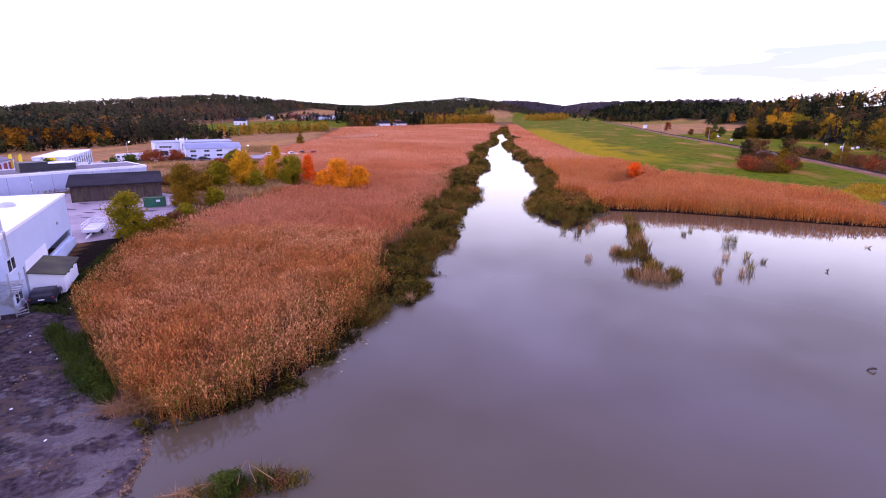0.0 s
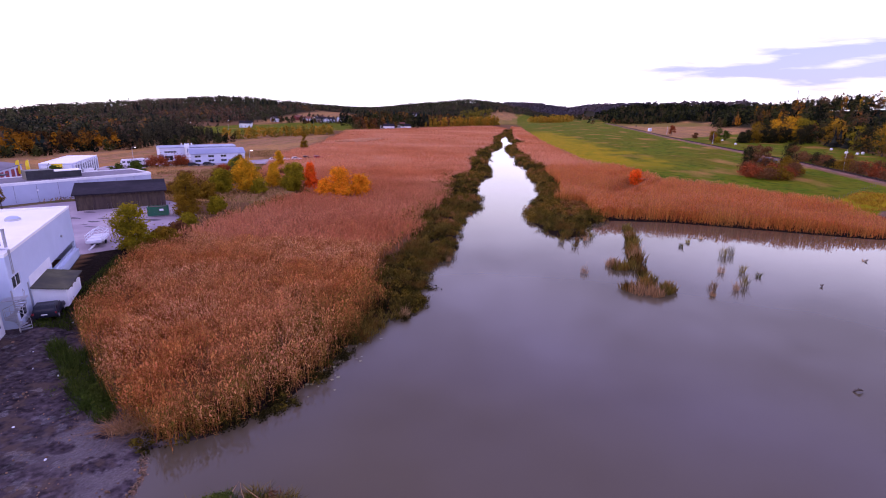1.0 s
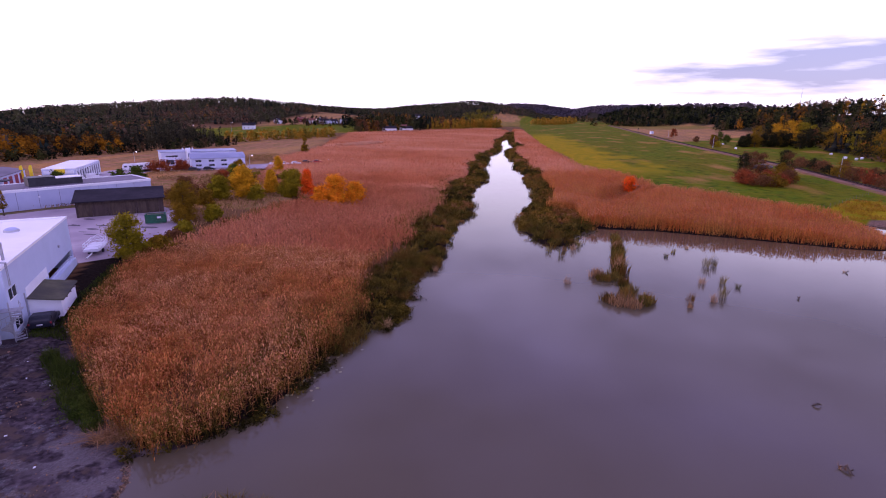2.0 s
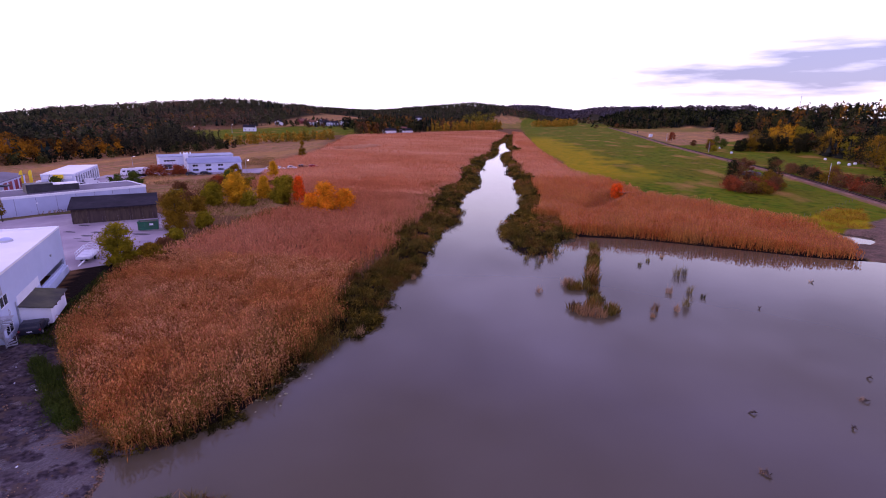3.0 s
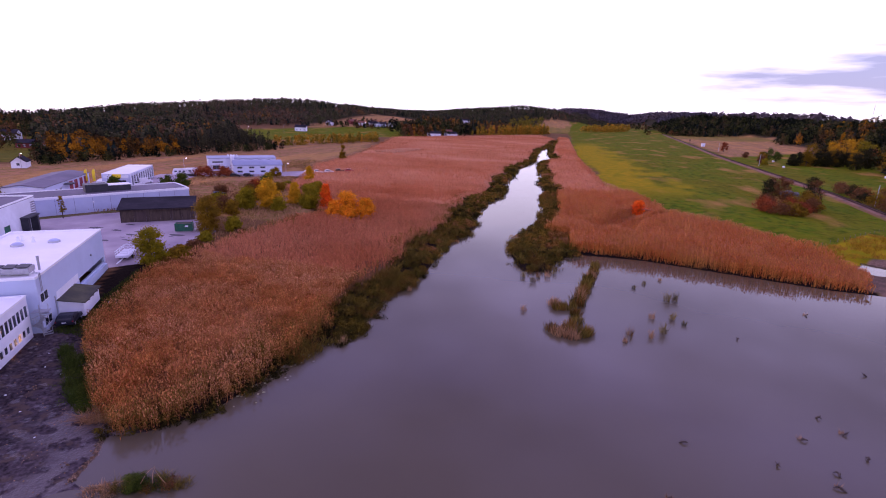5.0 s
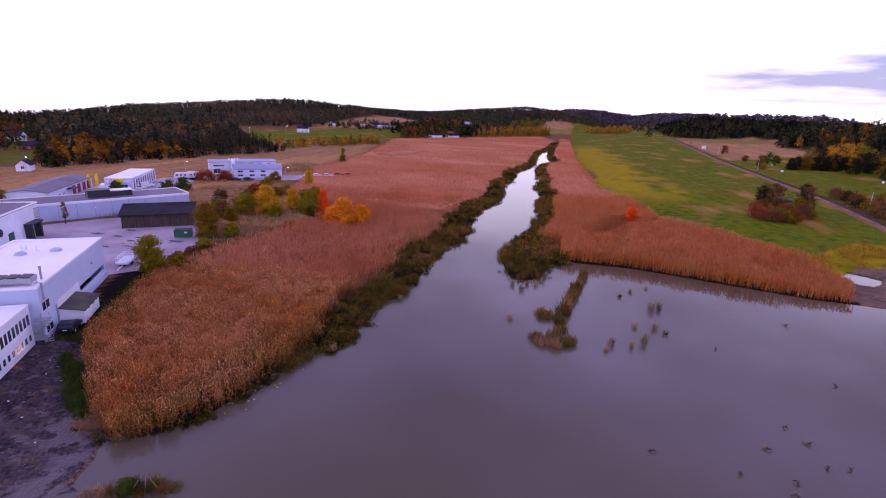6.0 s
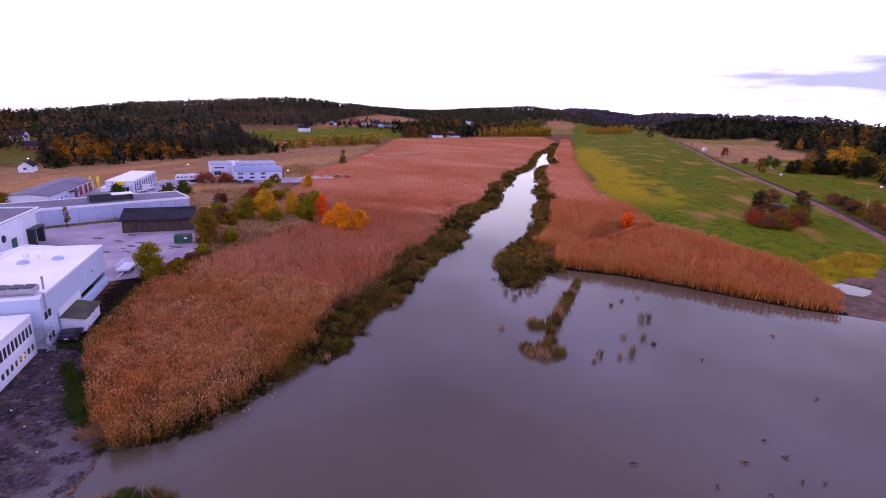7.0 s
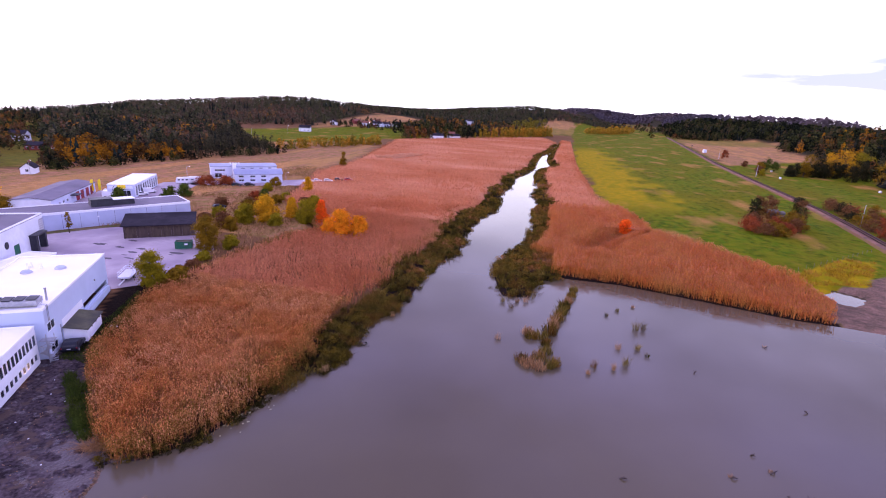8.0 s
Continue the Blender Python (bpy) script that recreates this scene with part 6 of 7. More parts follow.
# dark board shed
shed = block("board_shed", (-88.0, 92.2, Z0), 37.8, 16.5, 8.0, 3.2, M_DARKWOOD, M_DARKROOF, "dark brown timber shed with plank and plywood doors",
             holes={"front": [(0.3, 0.02, 5.6, 2.85, 0), (6.2, 0.02, 11.0, 2.85, 0), (11.4, 0.02, 15.6, 2.85, 0)]}, parapet=0.0)
for x0, x1, m_ in ((0.34, 2.9, M_PLYWOOD), (2.95, 5.56, M_DARKWOOD), (6.24, 8.6, M_PLYWOOD), (8.65, 10.96, M_PLYWOOD), (11.44, 13.5, M_PLYWOOD), (13.55, 15.56, M_PLYWOOD)):
    flat_plate(shed, "door", Matrix(), x0, 0.05, x1, 2.82, m_, -0.05, "", 0.14)
part("pitched_roof", prism([(-0.9, 3.33), (8.6, 4.7), (8.6, 4.9), (-0.9, 3.53)], -0.5, 17.0), M_DARKROOF, shed)
for x0 in (0.02, 16.2):
    part("gable", prism([(0.0, 3.325), (8.0, 3.325), (8.0, 4.55), (0.05, 3.4)], x0, x0 + 0.28), M_DARKWOOD, shed)

# roll-off container
cont = empty("waste_container", pose(-69.6, 89.2, Z0, 0, 0, 33), "green steel roll-off waste container with a label", "container")
bm = bmesh.new()
box(0, 0, 0.25, 3.8, 2.3, 0.35, bm=bm), box(0, 0, 0.35, 3.8, 0.08, 1.95, bm=bm), box(0, 2.22, 0.35, 3.8, 2.3, 1.95, bm=bm), box(0, 0.08, 0.35, 0.08, 2.22, 1.95, bm=bm), box(3.72, 0.08, 0.35, 3.8, 2.22, 1.95, bm=bm)
part("tub", bm, M_GREEN, cont)
for i in range(5):
    part("rib", box(0.35 + 0.8 * i, -0.08, 0.4, 0.47 + 0.8 * i, -0.002, 1.85), M_GREEN, cont)
part("rim", box(-0.06, -0.1, 1.953, 3.86, -0.0, 2.05), M_GREEN, cont)
part("skid", box(0.2, 0.4, 0.0, 3.6, 0.6, 0.248), M_STEEL, cont)
part("skid", box(0.2, 1.7, 0.0, 3.6, 1.9, 0.248), M_STEEL, cont)
part("label_plate", box(2.2, -0.12, 1.2, 2.9, -0.082, 1.6), M_WHITE2, cont)
part("rubbish", box(0.2, 0.2, 1.2, 3.6, 2.1, 1.9, 0.2), M_PLYWOOD, cont)

# white work raft with railings on a trailer
raft = empty("raft_on_trailer", pose(-60.9, 67.6, Z0, 0, 0, 119), "white work raft with pipe railings on a boat trailer", "raft")
part("hull", box(0, 0, 0.75, 5.2, 2.3, 1.15, 0.12), M_WHITE2, raft)
part("deck", box(0.1, 0.1, 1.152, 5.1, 2.2, 1.2), M_WHITE2, raft)
for z in (1.6, 2.05):
    part("rail", tube([(0.1, 0.1, z), (5.1, 0.1, z), (5.1, 2.2, z), (0.1, 2.2, z), (0.1, 0.1, z)], [0.04] * 5, 6), M_WHITE2, raft)
for x in (0.1, 1.35, 2.6, 3.85, 5.1):
    for y in (0.1, 2.2):
        part("post", tube([(x, y, 1.2), (x, y, 2.08)], (0.035, 0.035), 6), M_WHITE2, raft)
for x in (0.6, 1.85, 3.1, 4.35):
    part("brace", tube([(x, 0.15, 2.05), (x + 0.6, 1.15, 2.55), (x, 2.15, 2.05)], (0.03, 0.03, 0.03), 6), M_WHITE2, raft)
part("drawbar", box(-3.0, 1.02, 0.45, 0.6, 1.22, 0.6), M_WHITE2, raft)
part("chassis", box(0.2, 0.6, 0.45, 5.0, 1.7, 0.6), M_BLACK, raft)
for y in (0.1, 2.0):
    w = bmesh.new()
    bmesh.ops.create_cone(w, cap_ends=True, segments=16, radius1=0.33, radius2=0.33, depth=0.22, matrix=pose(2.8, y + 0.1, 0.33, 90))
    part("wheel", w, M_TYRE, raft)

# garages with red doors
gar = block("garage_row", (-130.2, 106.9, Z0), 120.5, 36.0, 11.0, 3.8, M_BLUEWALL, M_GREYROOF, "grey-blue garage row with red doors and a white end",
            holes={"front": [(x, 0.02, x + 3.0, 3.0, 0) for x in (18.5, 22.5, 27.0, 31.0)] + [(5 + 3 * i, 1.2, 6.4 + 3 * i, 2.1, 2) for i in range(3)]}, parapet=0.0, gable=0.9)
for x in (18.5, 22.5, 27.0, 31.0):
    flat_plate(gar, "door", Matrix(), x + 0.03, 0.04, x + 2.97, 2.97, M_RED, -0.08, "red garage door", 0.16)
gl, glen = sides(36.0, 11.0, 0.3)["left"]
flat_plate(gar, "end_cladding", gl, -0.3, 0.02, glen + 0.3, 3.75, M_WHITE2, 0.05, "white plastered end wall")
flat_plate(gar, "shop_window", gl, 3.4, 0.5, 7.0, 1.6, M_BLACK, 0.08)
flat_plate(gar, "canopy", Matrix(), 14.0, 2.6, 17.5, 2.9, M_BLACK, 2.2)
# showroom
show = block("showroom", (-128.6, 136.0, Z0), 119.0, 28.0, 8.6, 4.6, M_BLUEWALL, M_ROOFWHITE, "white-roofed showroom with tall windows between white posts",
             holes={"front": [(1.0 + 2.7 * i, 0.4, 3.1 + 2.7 * i, 3.9, 2) for i in range(10)], "left": [(1.0, 0.4, 3.6, 2.6, 2), (4.4, 0.4, 7.0, 2.6, 2)]}, parapet=0.12)
sl, slen = sides(28.0, 8.6, 0.3)["left"]
flat_plate(show, "fascia_sign", sl, 0.2, 3.3, slen - 0.2, 4.2, M_WHITE2, 0.15, "plain white fascia sign")
flat_plate(show, "sign_block", sl, 3.0, 3.4, 5.6, 4.6, M_YELLOW, 0.5, "plain yellow sign block")
for i in range(11):
    flat_plate(show, "pilaster", Matrix(), 0.35 + 2.7 * i, 0.02, 0.75 + 2.7 * i, 4.5, M_WHITE2, 0.25)


def flag(x, y):
    f = empty("beach_flag", pose(x, y, Z0, 0, 0, random.uniform(0, 40)), "yellow feather-shaped advertising flag on a pole", "flag", "yellow flags")
    part("pole", tube([(0, 0, 0), (0, 0, 5.2)], (0.04, 0.03), 6), M_STEEL, f)
    out = [(0.0, 1.0), (0.95, 1.1), (1.0, 4.2), (0.75, 5.0), (0.3, 5.3), (0.0, 5.2)]
    bm = prism([(x_, z_) for x_, z_ in out], -0.015, 0.015)
    bm.transform(pose(0, 0, 0, 0, 0, 90))
    part("sail", bm, M_YELLOW, f)


flag(-146.5, 135.6)
flag(-144.8, 137.2)
# blue workshops on the far side of the yard
block("blue_workshop", (-120.8, 181.8, Z0), 38.5, 20.0, 10.0, 3.9, M_BLUEWALL, M_BLUEROOF, "pale blue workshop with an arched grey-blue roof",
             holes={"front": [(1.4, 2.4, 3.6, 3.3, 2), (6.2, 2.4, 8.4, 3.3, 2), (10.8, 2.4, 13.0, 3.3, 2), (1.4, 0.7, 3.6, 1.6, 2), (6.2, 0.7, 8.4, 1.6, 2), (10.8, 0.7, 13.0, 1.6, 2)]}, parapet=0.0, gable=1.8, curved=True)
shop2 = block("blue_workshop", (-137.3, 187.0, Z0), 42.0, 29.0, 12.0, 5.6, M_BLUEWALL, M_BLUEROOF, "larger pale blue workshop with a flat roof and vents",
              holes={"front": [(1.5, 0.4, 4.5, 2.4, 2), (1.5, 3.4, 6.0, 4.2, 4), (13.0, 3.8, 14.6, 4.8, 1), (17.0, 3.8, 18.6, 4.8, 1), (21.0, 3.8, 22.6, 4.8, 1), (25.0, 3.8, 26.6, 4.8, 1)]}, parapet=0.0, gable=0.5)
for x in (8.6, 9.9, 11.2, 12.4):
    s = empty("roof_fan", on_roof(shop2, x, 4.0, 5.95), "small white roof fan", "vent", "roof fans")
    part("cowl", tube([(0, 0, -0.1), (0, 0, 0.7), (0, 0, 0.95)], (0.3, 0.3, 0.12), 10), M_WHITE2, s)
    part("base", box(-0.4, -0.4, -0.15, 0.4, 0.4, -0.02), M_STEEL, s)
part("silo", tube([(0, 0, 0), (0, 0, 6.6), (0, 0, 7.0)], (0.9, 0.9, 0.5), 16), M_WHITE2, shop2).matrix_local = Matrix.Translation((9.8, -1.1, 0))


# ---- vehicles in the yards ----
def caravan(x, y, a):
    c = empty("caravan", pose(x, y, Z0, 0, 0, a), "white parked caravan with dark windows", "caravan", "caravans")
    prof = [(0.0, 0.45), (-0.15, 1.3), (0.25, 2.45), (0.6, 2.6), (4.6, 2.6), (5.0, 2.4), (5.3, 1.3), (5.1, 0.45)]
    bm = prism([(p, q) for p, q in prof], -1.1, 1.1)
    bm.transform(pose(0, 0, 0, 0, 0, -90))
    bmesh.ops.bevel(bm, geom=bm.edges[:], offset=0.06, segments=2, affect="EDGES")
    part("body", bm, M_WHITECAR, c)
    for x0 in (0.7, 2.2, 3.7):
        part("window", box(x0, -1.13, 1.45, x0 + 0.9, -1.08, 2.0, 0.02), M_BLACK, c)
    part("axle_wheel", box(2.2, -1.0, 0.0, 2.85, 1.0, 0.5, 0.12), M_TYRE, c)
    part("drawbar", box(5.05, -0.06, 0.42, 6.3, 0.06, 0.55), M_STEEL, c)


for i, (x, y) in enumerate(((-139.6, 168.0), (-138.2, 169.6), (-137.2, 172.2))):
    caravan(x, y, 36 + 4 * i)
car("van", pose(-138.2, 131.6, Z0, 0, 0, 30), M_WHITECAR, "white delivery van parked by the showroom", "vans", (5.2, 1.95, 2.4), True)
car("van", pose(-140.5, 134.4, Z0, 0, 0, 28), M_WHITECAR, "white delivery van parked by the showroom", "vans", (5.2, 1.95, 2.4), True)
car("van", pose(-132.8, 143.4, Z0, 0, 0, 70), M_WHITECAR, "white van parked under the showroom windows", "vans", (4.9, 1.9, 2.1), True)
for i, (x, y, a, m_, lab) in enumerate(((-131.5, 139.0, 60, M_WHITECAR, "white car parked by the showroom"), (-124.5, 112.5, 40, M_WHITECAR, "white car outside the garages"), (-129.0, 118.0, 35, M_WHITECAR, "white car outside the garages"),
                                       (-113.5, 178.0, 20, M_DARKCAR, "dark car parked by the workshops"), (-117.5, 174.8, 22, M_DARKCAR, "dark car parked by the workshops"), (-121.0, 176.0, 24, M_DARKCAR, "dark car parked by the workshops"),
                                       (-97.5, 199.5, 30, M_WHITECAR, "white car on the far car park"), (-94.5, 203.0, 30, M_WHITECAR, "white car on the far car park"), (-90.5, 206.0, 30, M_WHITECAR, "white car on the far car park"),
                                       (-88.0, 212.0, 30, M_DARKCAR, "dark car on the far car park"), (-84.0, 214.5, 30, mat("red_car_paint", (0.4, 0.03, 0.03), (0.35, 0.03, 0.03), 1.0, 0.3), "red car on the far car park"), (-93.5, 133.0, 60, M_DARKCAR, "dark car behind the long hall"))):
    car("car", pose(x, y, Z0, 0, 0, a), m_, lab, "parked cars")


# ---- yard surfaces ----
def sheet(name, outline, z, material, label, category="pavement"):
    bm = bmesh.new()
    top = [bm.verts.new((x, y, z)) for x, y in outline]
    bm.faces.new(top)
    made = bmesh.ops.extrude_face_region(bm, geom=bm.faces[:])
    for v in made["geom"]:
        if isinstance(v, bmesh.types.BMVert):
            v.co.z -= 0.4
    bmesh.ops.recalc_face_normals(bm, faces=bm.faces[:])
    return tagged(part(name, bm, material), label, category, kind="structure")


sheet("pavement", [(-61.5, 63.0), (-57.5, 68.0), (-59.5, 82.0), (-61.5, 93.0), (-70.0, 103.0), (-88.0, 112.0), (-112.0, 88.5), (-124.0, 68.0), (-86.0, 57.0), (-70.0, 52.0)], Z0 + 0.03, M_ASPHALT, "worn grey asphalt yard with patches and cracks")
sheet("pavement", [(-118.0, 100.0), (-126.0, 100.0), (-150.0, 141.0), (-138.0, 145.0), (-146.0, 168.0), (-134.0, 178.0), (-122.0, 150.0), (-104.0, 128.0)], Z0 + 0.03, M_ASPHALT, "grey asphalt road and parking round the showroom")
sheet("pavement", [(-140.0, 176.0), (-132.0, 168.0), (-100.0, 186.0), (-80.0, 212.0), (-88.0, 222.0), (-112.0, 196.0)], Z0 + 0.03, M_ASPHALT, "grey asphalt car park by the workshops")
sheet("lawn", [(-122.5, 70.0), (-110.3, 89.4), (-93.2, 117.0), (-91.5, 115.6), (-107.5, 88.6), (-119.5, 69.0)], Z0 + 0.05, M_LAWN, "narrow lawn strip along the long hall", "lawn")
rng = np.random.RandomState(9)
M_PATCH = mat("tar_patch", (0.055, 0.045, 0.055), (0.085, 0.072, 0.08), 1.0, 0.7)
for i in range(34):
    x, y = rng.uniform(-104, -64), rng.uniform(68, 102)
    if not inside([(-63, 70), (-66, 88), (-86, 92), (-100, 84), (-96, 76), (-76, 66)], np.array([x]), np.array([y]))[0]:
        continue
    n, rr = 9, rng.uniform(0.4, 1.5)
    outline = [(x + rr * rng.uniform(0.5, 1.2) * math.cos(6.283 * k / n) * 1.6, y + rr * rng.uniform(0.5, 1.2) * math.sin(6.283 * k / n) * 0.55) for k in range(n)]
    bm = bmesh.new()
    bm.faces.new([bm.verts.new((px_, py_, Z0 + 0.035)) for px_, py_ in outline])
    tagged(part("asphalt_patch", bm, M_PATCH), "dark tar patch in the yard's asphalt", "patch", kind="structure")


# ---- street lamps and poles ----
def street_lamp(x, y, h, lit=True, group="street lamps", a=0):
    z = float(land(np.array([x]), np.array([y]))[0])
    s = empty("street_lamp", pose(x, y, z, 0, 0, a), "slim grey street lamp with a lit head" if lit else "slim grey lamp post", "lamp", group)
    part("pole", tube([(0, 0, 0), (0, 0, h), (0.35, 0, h + 0.25), (1.0, 0, h + 0.3)], (0.1, 0.06, 0.05, 0.05), 8), M_STEEL, s)
    part("head", box(0.9, -0.14, h + 0.24, 1.6, 0.14, h + 0.38, 0.04), M_STEEL, s)
    if lit:
        part("lamp", box(0.95, -0.12, h + 0.14, 1.55, 0.12, h + 0.238, 0.03), M_LAMP, s)


for x, y, h in ((-138.6, 173.5, 6.5), (-102.5, 193.0, 4.6), (-204.0, 156.0, 6.0), (-268.0, 405.0, 9), (-276.0, 480.0, 9), (-250.0, 640.0, 9), (-236.0, 700.0, 9)):
    street_lamp(x, y, h)


# ---- plants standing in the water and on the shores ----
def tussock(name, x, y, h, r, count, w, material, seed, label, group="", splay=0.5, category="grass"):
    rng = np.random.RandomState(seed)
    v, q = tussock_arrays(np.array([x]), np.array([y]), np.array([h]), np.array([r]), count, w, rng, splay)
    return tagged(raw(name, v, q, material), label, category, group)


ISLAND = [(26.1, 102.0), (25.6, 98.0), (25.0, 94.0), (24.3, 90.5), (23.7, 87.0), (23.0, 83.5), (22.5, 80.0), (22.0, 77.0), (20.6, 75.0), (19.0, 74.2), (18.2, 75.5), (21.6, 72.0), (21.8, 69.2), (20.6, 66.5), (19.2, 64.0), (18.2, 65.2), (22.6, 64.5), (23.3, 65.4), (21.0, 63.4)]
for i, (x, y) in enumerate(ISLAND):
    tall = i in (3, 4, 5, 6, 7)
    tussock("sedge_tuft", x, y, (2.9 if tall else 1.9) * random.uniform(0.85, 1.1), random.uniform(0.9, 1.4), 150, 0.085, (M_SEDGE2, M_GREENREED, M_STRAW, M_SEDGE)[i % 4], 400 + i, "tall olive and straw sedge standing in the pond", "sedge island in the pond", 0.35)
TUFTS = [(13.3, 71.6, 1.3), (37.6, 84.4, 1.9), (38.9, 84.9, 1.7), (33.7, 75.0, 1.3), (34.5, 69.2, 1.9), (29.4, 66.9, 1.5), (28.5, 64.4, 0.9), (36.9, 75.7, 1.4), (38.3, 73.7, 0.9), (32.5, 67.1, 1.2), (34.8, 92.8, 0.9), (32.5, 89.4, 0.9), (38.3, 96.3, 0.8),
         (11.7, 89.2, 1.5), (13.8, 86.7, 1.6), (16.3, 91.0, 1.5), (17.6, 93.6, 1.4), (14.6, 90.0, 1.2), (-9.5, 51.5, 1.4), (-11.5, 48.5, 1.1), (-12.6, 45.0, 0.9), (-7.2, 74.0, 1.2)]
for i, (x, y, h) in enumerate(TUFTS):
    tussock("reed_tuft", x, y, h * 1.45, 0.55 if h > 1.2 else 0.4, 64, 0.034, (M_STRAW, M_SEDGE2, M_SEDGE)[i % 3], 430 + i, "thin tuft of yellowed reeds in shallow water", "reed tufts in the pond", 0.42)


def branch(x, y, size, a, tuft, seed):
    """A dead branch half sunk in the pond."""
    rng = np.random.RandomState(seed)
    b = empty("driftwood", pose(x, y, 0, 0, 0, a), "dark dead branch sticking out of the pond", "driftwood", "driftwood in the pond")
    part("limb", tube([(-size, 0, -0.15), (-size * 0.3, 0.1, 0.12), (size * 0.4, -0.05, 0.3), (size, 0.15, 0.1)], (0.05, 0.09, 0.08, 0.03), 6), M_BARK, b)
    for k in range(3):
        t = rng.uniform(-0.3, 0.5) * size
        part("twig", tube([(t, 0, 0.18), (t + rng.uniform(-.3, .3), rng.uniform(-.3, .3), rng.uniform(0.3, 0.55))], (0.04, 0.015), 5), M_BARK, b)
    if tuft:
        tussock("reed_tuft", x - 0.2, y + 0.3, 0.8, 0.3, 26, 0.04, M_STRAW, seed + 1, "thin tuft of yellowed reeds in shallow water", "reed tufts in the pond", 0.5)


for i, (x, y, s, t) in enumerate(((44.0, 45.6, 0.8, 1), (48.8, 48.0, 0.9, 1), (49.0, 44.0, 0.7, 0), (45.0, 40.7, 0.7, 0), (44.3, 38.6, 1.0, 1), (58.0, 63.5, 0.5, 0), (51.2, 44.6, 0.4, 0), (39.9, 40.6, 0.5, 0), (47.4, 50.7, 0.5, 0), (31.8, 41.6, 0.8, 0), (59.7, 84.8, 0.7, 1), (45.0, 70.3, 0.5, 0), (29.2, 32.8, 0.9, 1))):
    branch(x, y, s * 0.62, 40 * i, t, 500 + i)

# lily leaves close to the western shore
rng = np.random.RandomState(77)
vs, fs = [], []
for i in range(120):
    y = rng.uniform(33, 52)
    x = float(np.interp(y, (33, 41, 48.5, 52), (-18, -15.2, -14.6, -13.4))) + abs(rng.normal(0.8, 1.5))
    r, a0 = rng.uniform(0.08, 0.2), rng.uniform(0, 6.28)
    o = len(vs)
    vs += [(x + r * math.cos(a0 + k * 0.95), y + r * math.sin(a0 + k * 0.95), 0.012) for k in range(6)]
    fs += [(o, o + 1, o + 2, o + 3), (o, o + 3, o + 4, o + 5)]
tagged(raw("lily_leaves", vs, fs, mat("lily_leaf", (0.14, 0.15, 0.06), (0.22, 0.19, 0.10), 2.0, 0.4, island=0.5)), "small pale floating lily leaves near the shore", "lily leaves", kind="stuff")

# green weeds between mud and reeds, bent dry reeds at the corner
rng = np.random.RandomState(61)
for i, (x, y) in enumerate(((-39.6, 37.0), (-38.2, 36.0), (-36.8, 35.0), (-35.6, 34.4), (-34.6, 33.2), (-33.2, 32.6), (-32.4, 31.4), (-31.0, 30.9), (-30.0, 29.9), (-28.8, 29.6), (-27.8, 28.8), (-33.8, 34.2), (-36.0, 36.0), (-31.8, 32.4), (-29.6, 30.8))):
    tussock("weed_clump", x, y, rng.uniform(0.9, 1.6), rng.uniform(0.7, 1.2), 190, 0.045, M_WEED, 540 + i, "dense green weeds at the edge of the mud", "weeds by the mud", 0.6, "weeds")
for i in range(5):
    tussock("bent_reed", -26.0 + 0.55 * i, 27.6 + 0.28 * i, 1.7, 0.6, 130, 0.035, M_STRAW, 560 + i, "bent bundle of bleached dry reeds", "bent reeds at the corner", 1.5, "reeds")
rng = np.random.RandomState(62)
for i, (x, y) in enumerate(((-38.6, 36.6), (-36.6, 35.6), (-34.9, 34.2), (-33.5, 33.3), (-32.3, 32.3), (-31.1, 31.3), (-29.7, 30.3), (-28.4, 29.3))):
    ends = [(x + rng.normal(0, 0.75), y + rng.normal(0, 0.6), 0.4 + rng.uniform(0.1, 0.9)) for k in range(14)]
    v, f = leaf_cloud(ends, np.full(14, 0.3), 60, 0.105, rng)
    tagged(raw("weed_bush", v, f, M_LEAF["green"]), "leafy green nettle-like weeds at the edge of the mud", "weeds", "weeds by the mud")
# overgrown mud bank below
for i, (x, y, h, m_) in enumerate(((-17.6, 20.3, 0.7, M_STRAW), (-16.6, 20.9, 0.9, M_STRAW), (-15.6, 21.2, 1.2, M_SEDGE2), (-14.6, 21.6, 1.3, M_WEED), (-14.2, 22.2, 1.5, M_WEED), (-13.4, 22.0, 1.0, M_SEDGE), (-12.6, 22.5, 1.2, M_WEED), (-11.8, 22.9, 1.1, M_SEDGE2), (-11.0, 23.2, 0.9, M_SEDGE2), (-16.0, 20.3, 0.7, M_STRAW), (-13.0, 23.1, 1.3, M_SEDGE2))):
    tussock("bank_grass", x, y, h, 0.7, 150, 0.04, m_, 570 + i, "mixed dry and green grass on a mud bank", "grass on the mud bank", 0.8)
tree("bush", -14.6, 21.7, 1.5, 0.8, "green", 590, "small dark green bush on the mud bank", "bush", clumps=40, per=110, leaf=0.085, base=0.05, stems=2)
tree("bush", -12.0, 22.6, 1.3, 1.0, "brown", 591, "small brown bush on the mud bank", "bush", clumps=24, per=24, leaf=0.12, base=0.05, stems=3)
for i in range(9):
    x, y = -11.5 + 0.25 * i, 22.9 + 0.08 * i
    ob = part("twig", tube([(0, 0, 0), (0.2, 0.1, 0.5), (0.55, 0.1, 0.9)], (0.03, 0.02, 0.008), 5), M_BARK)
    ob.matrix_world = pose(x, y, float(land(np.array([x]), np.array([y]))[0]) - 0.05, 0, 0, 47 * i)
    tagged(ob, "dark bare twig on the mud bank", "twig", "twigs on the bank")
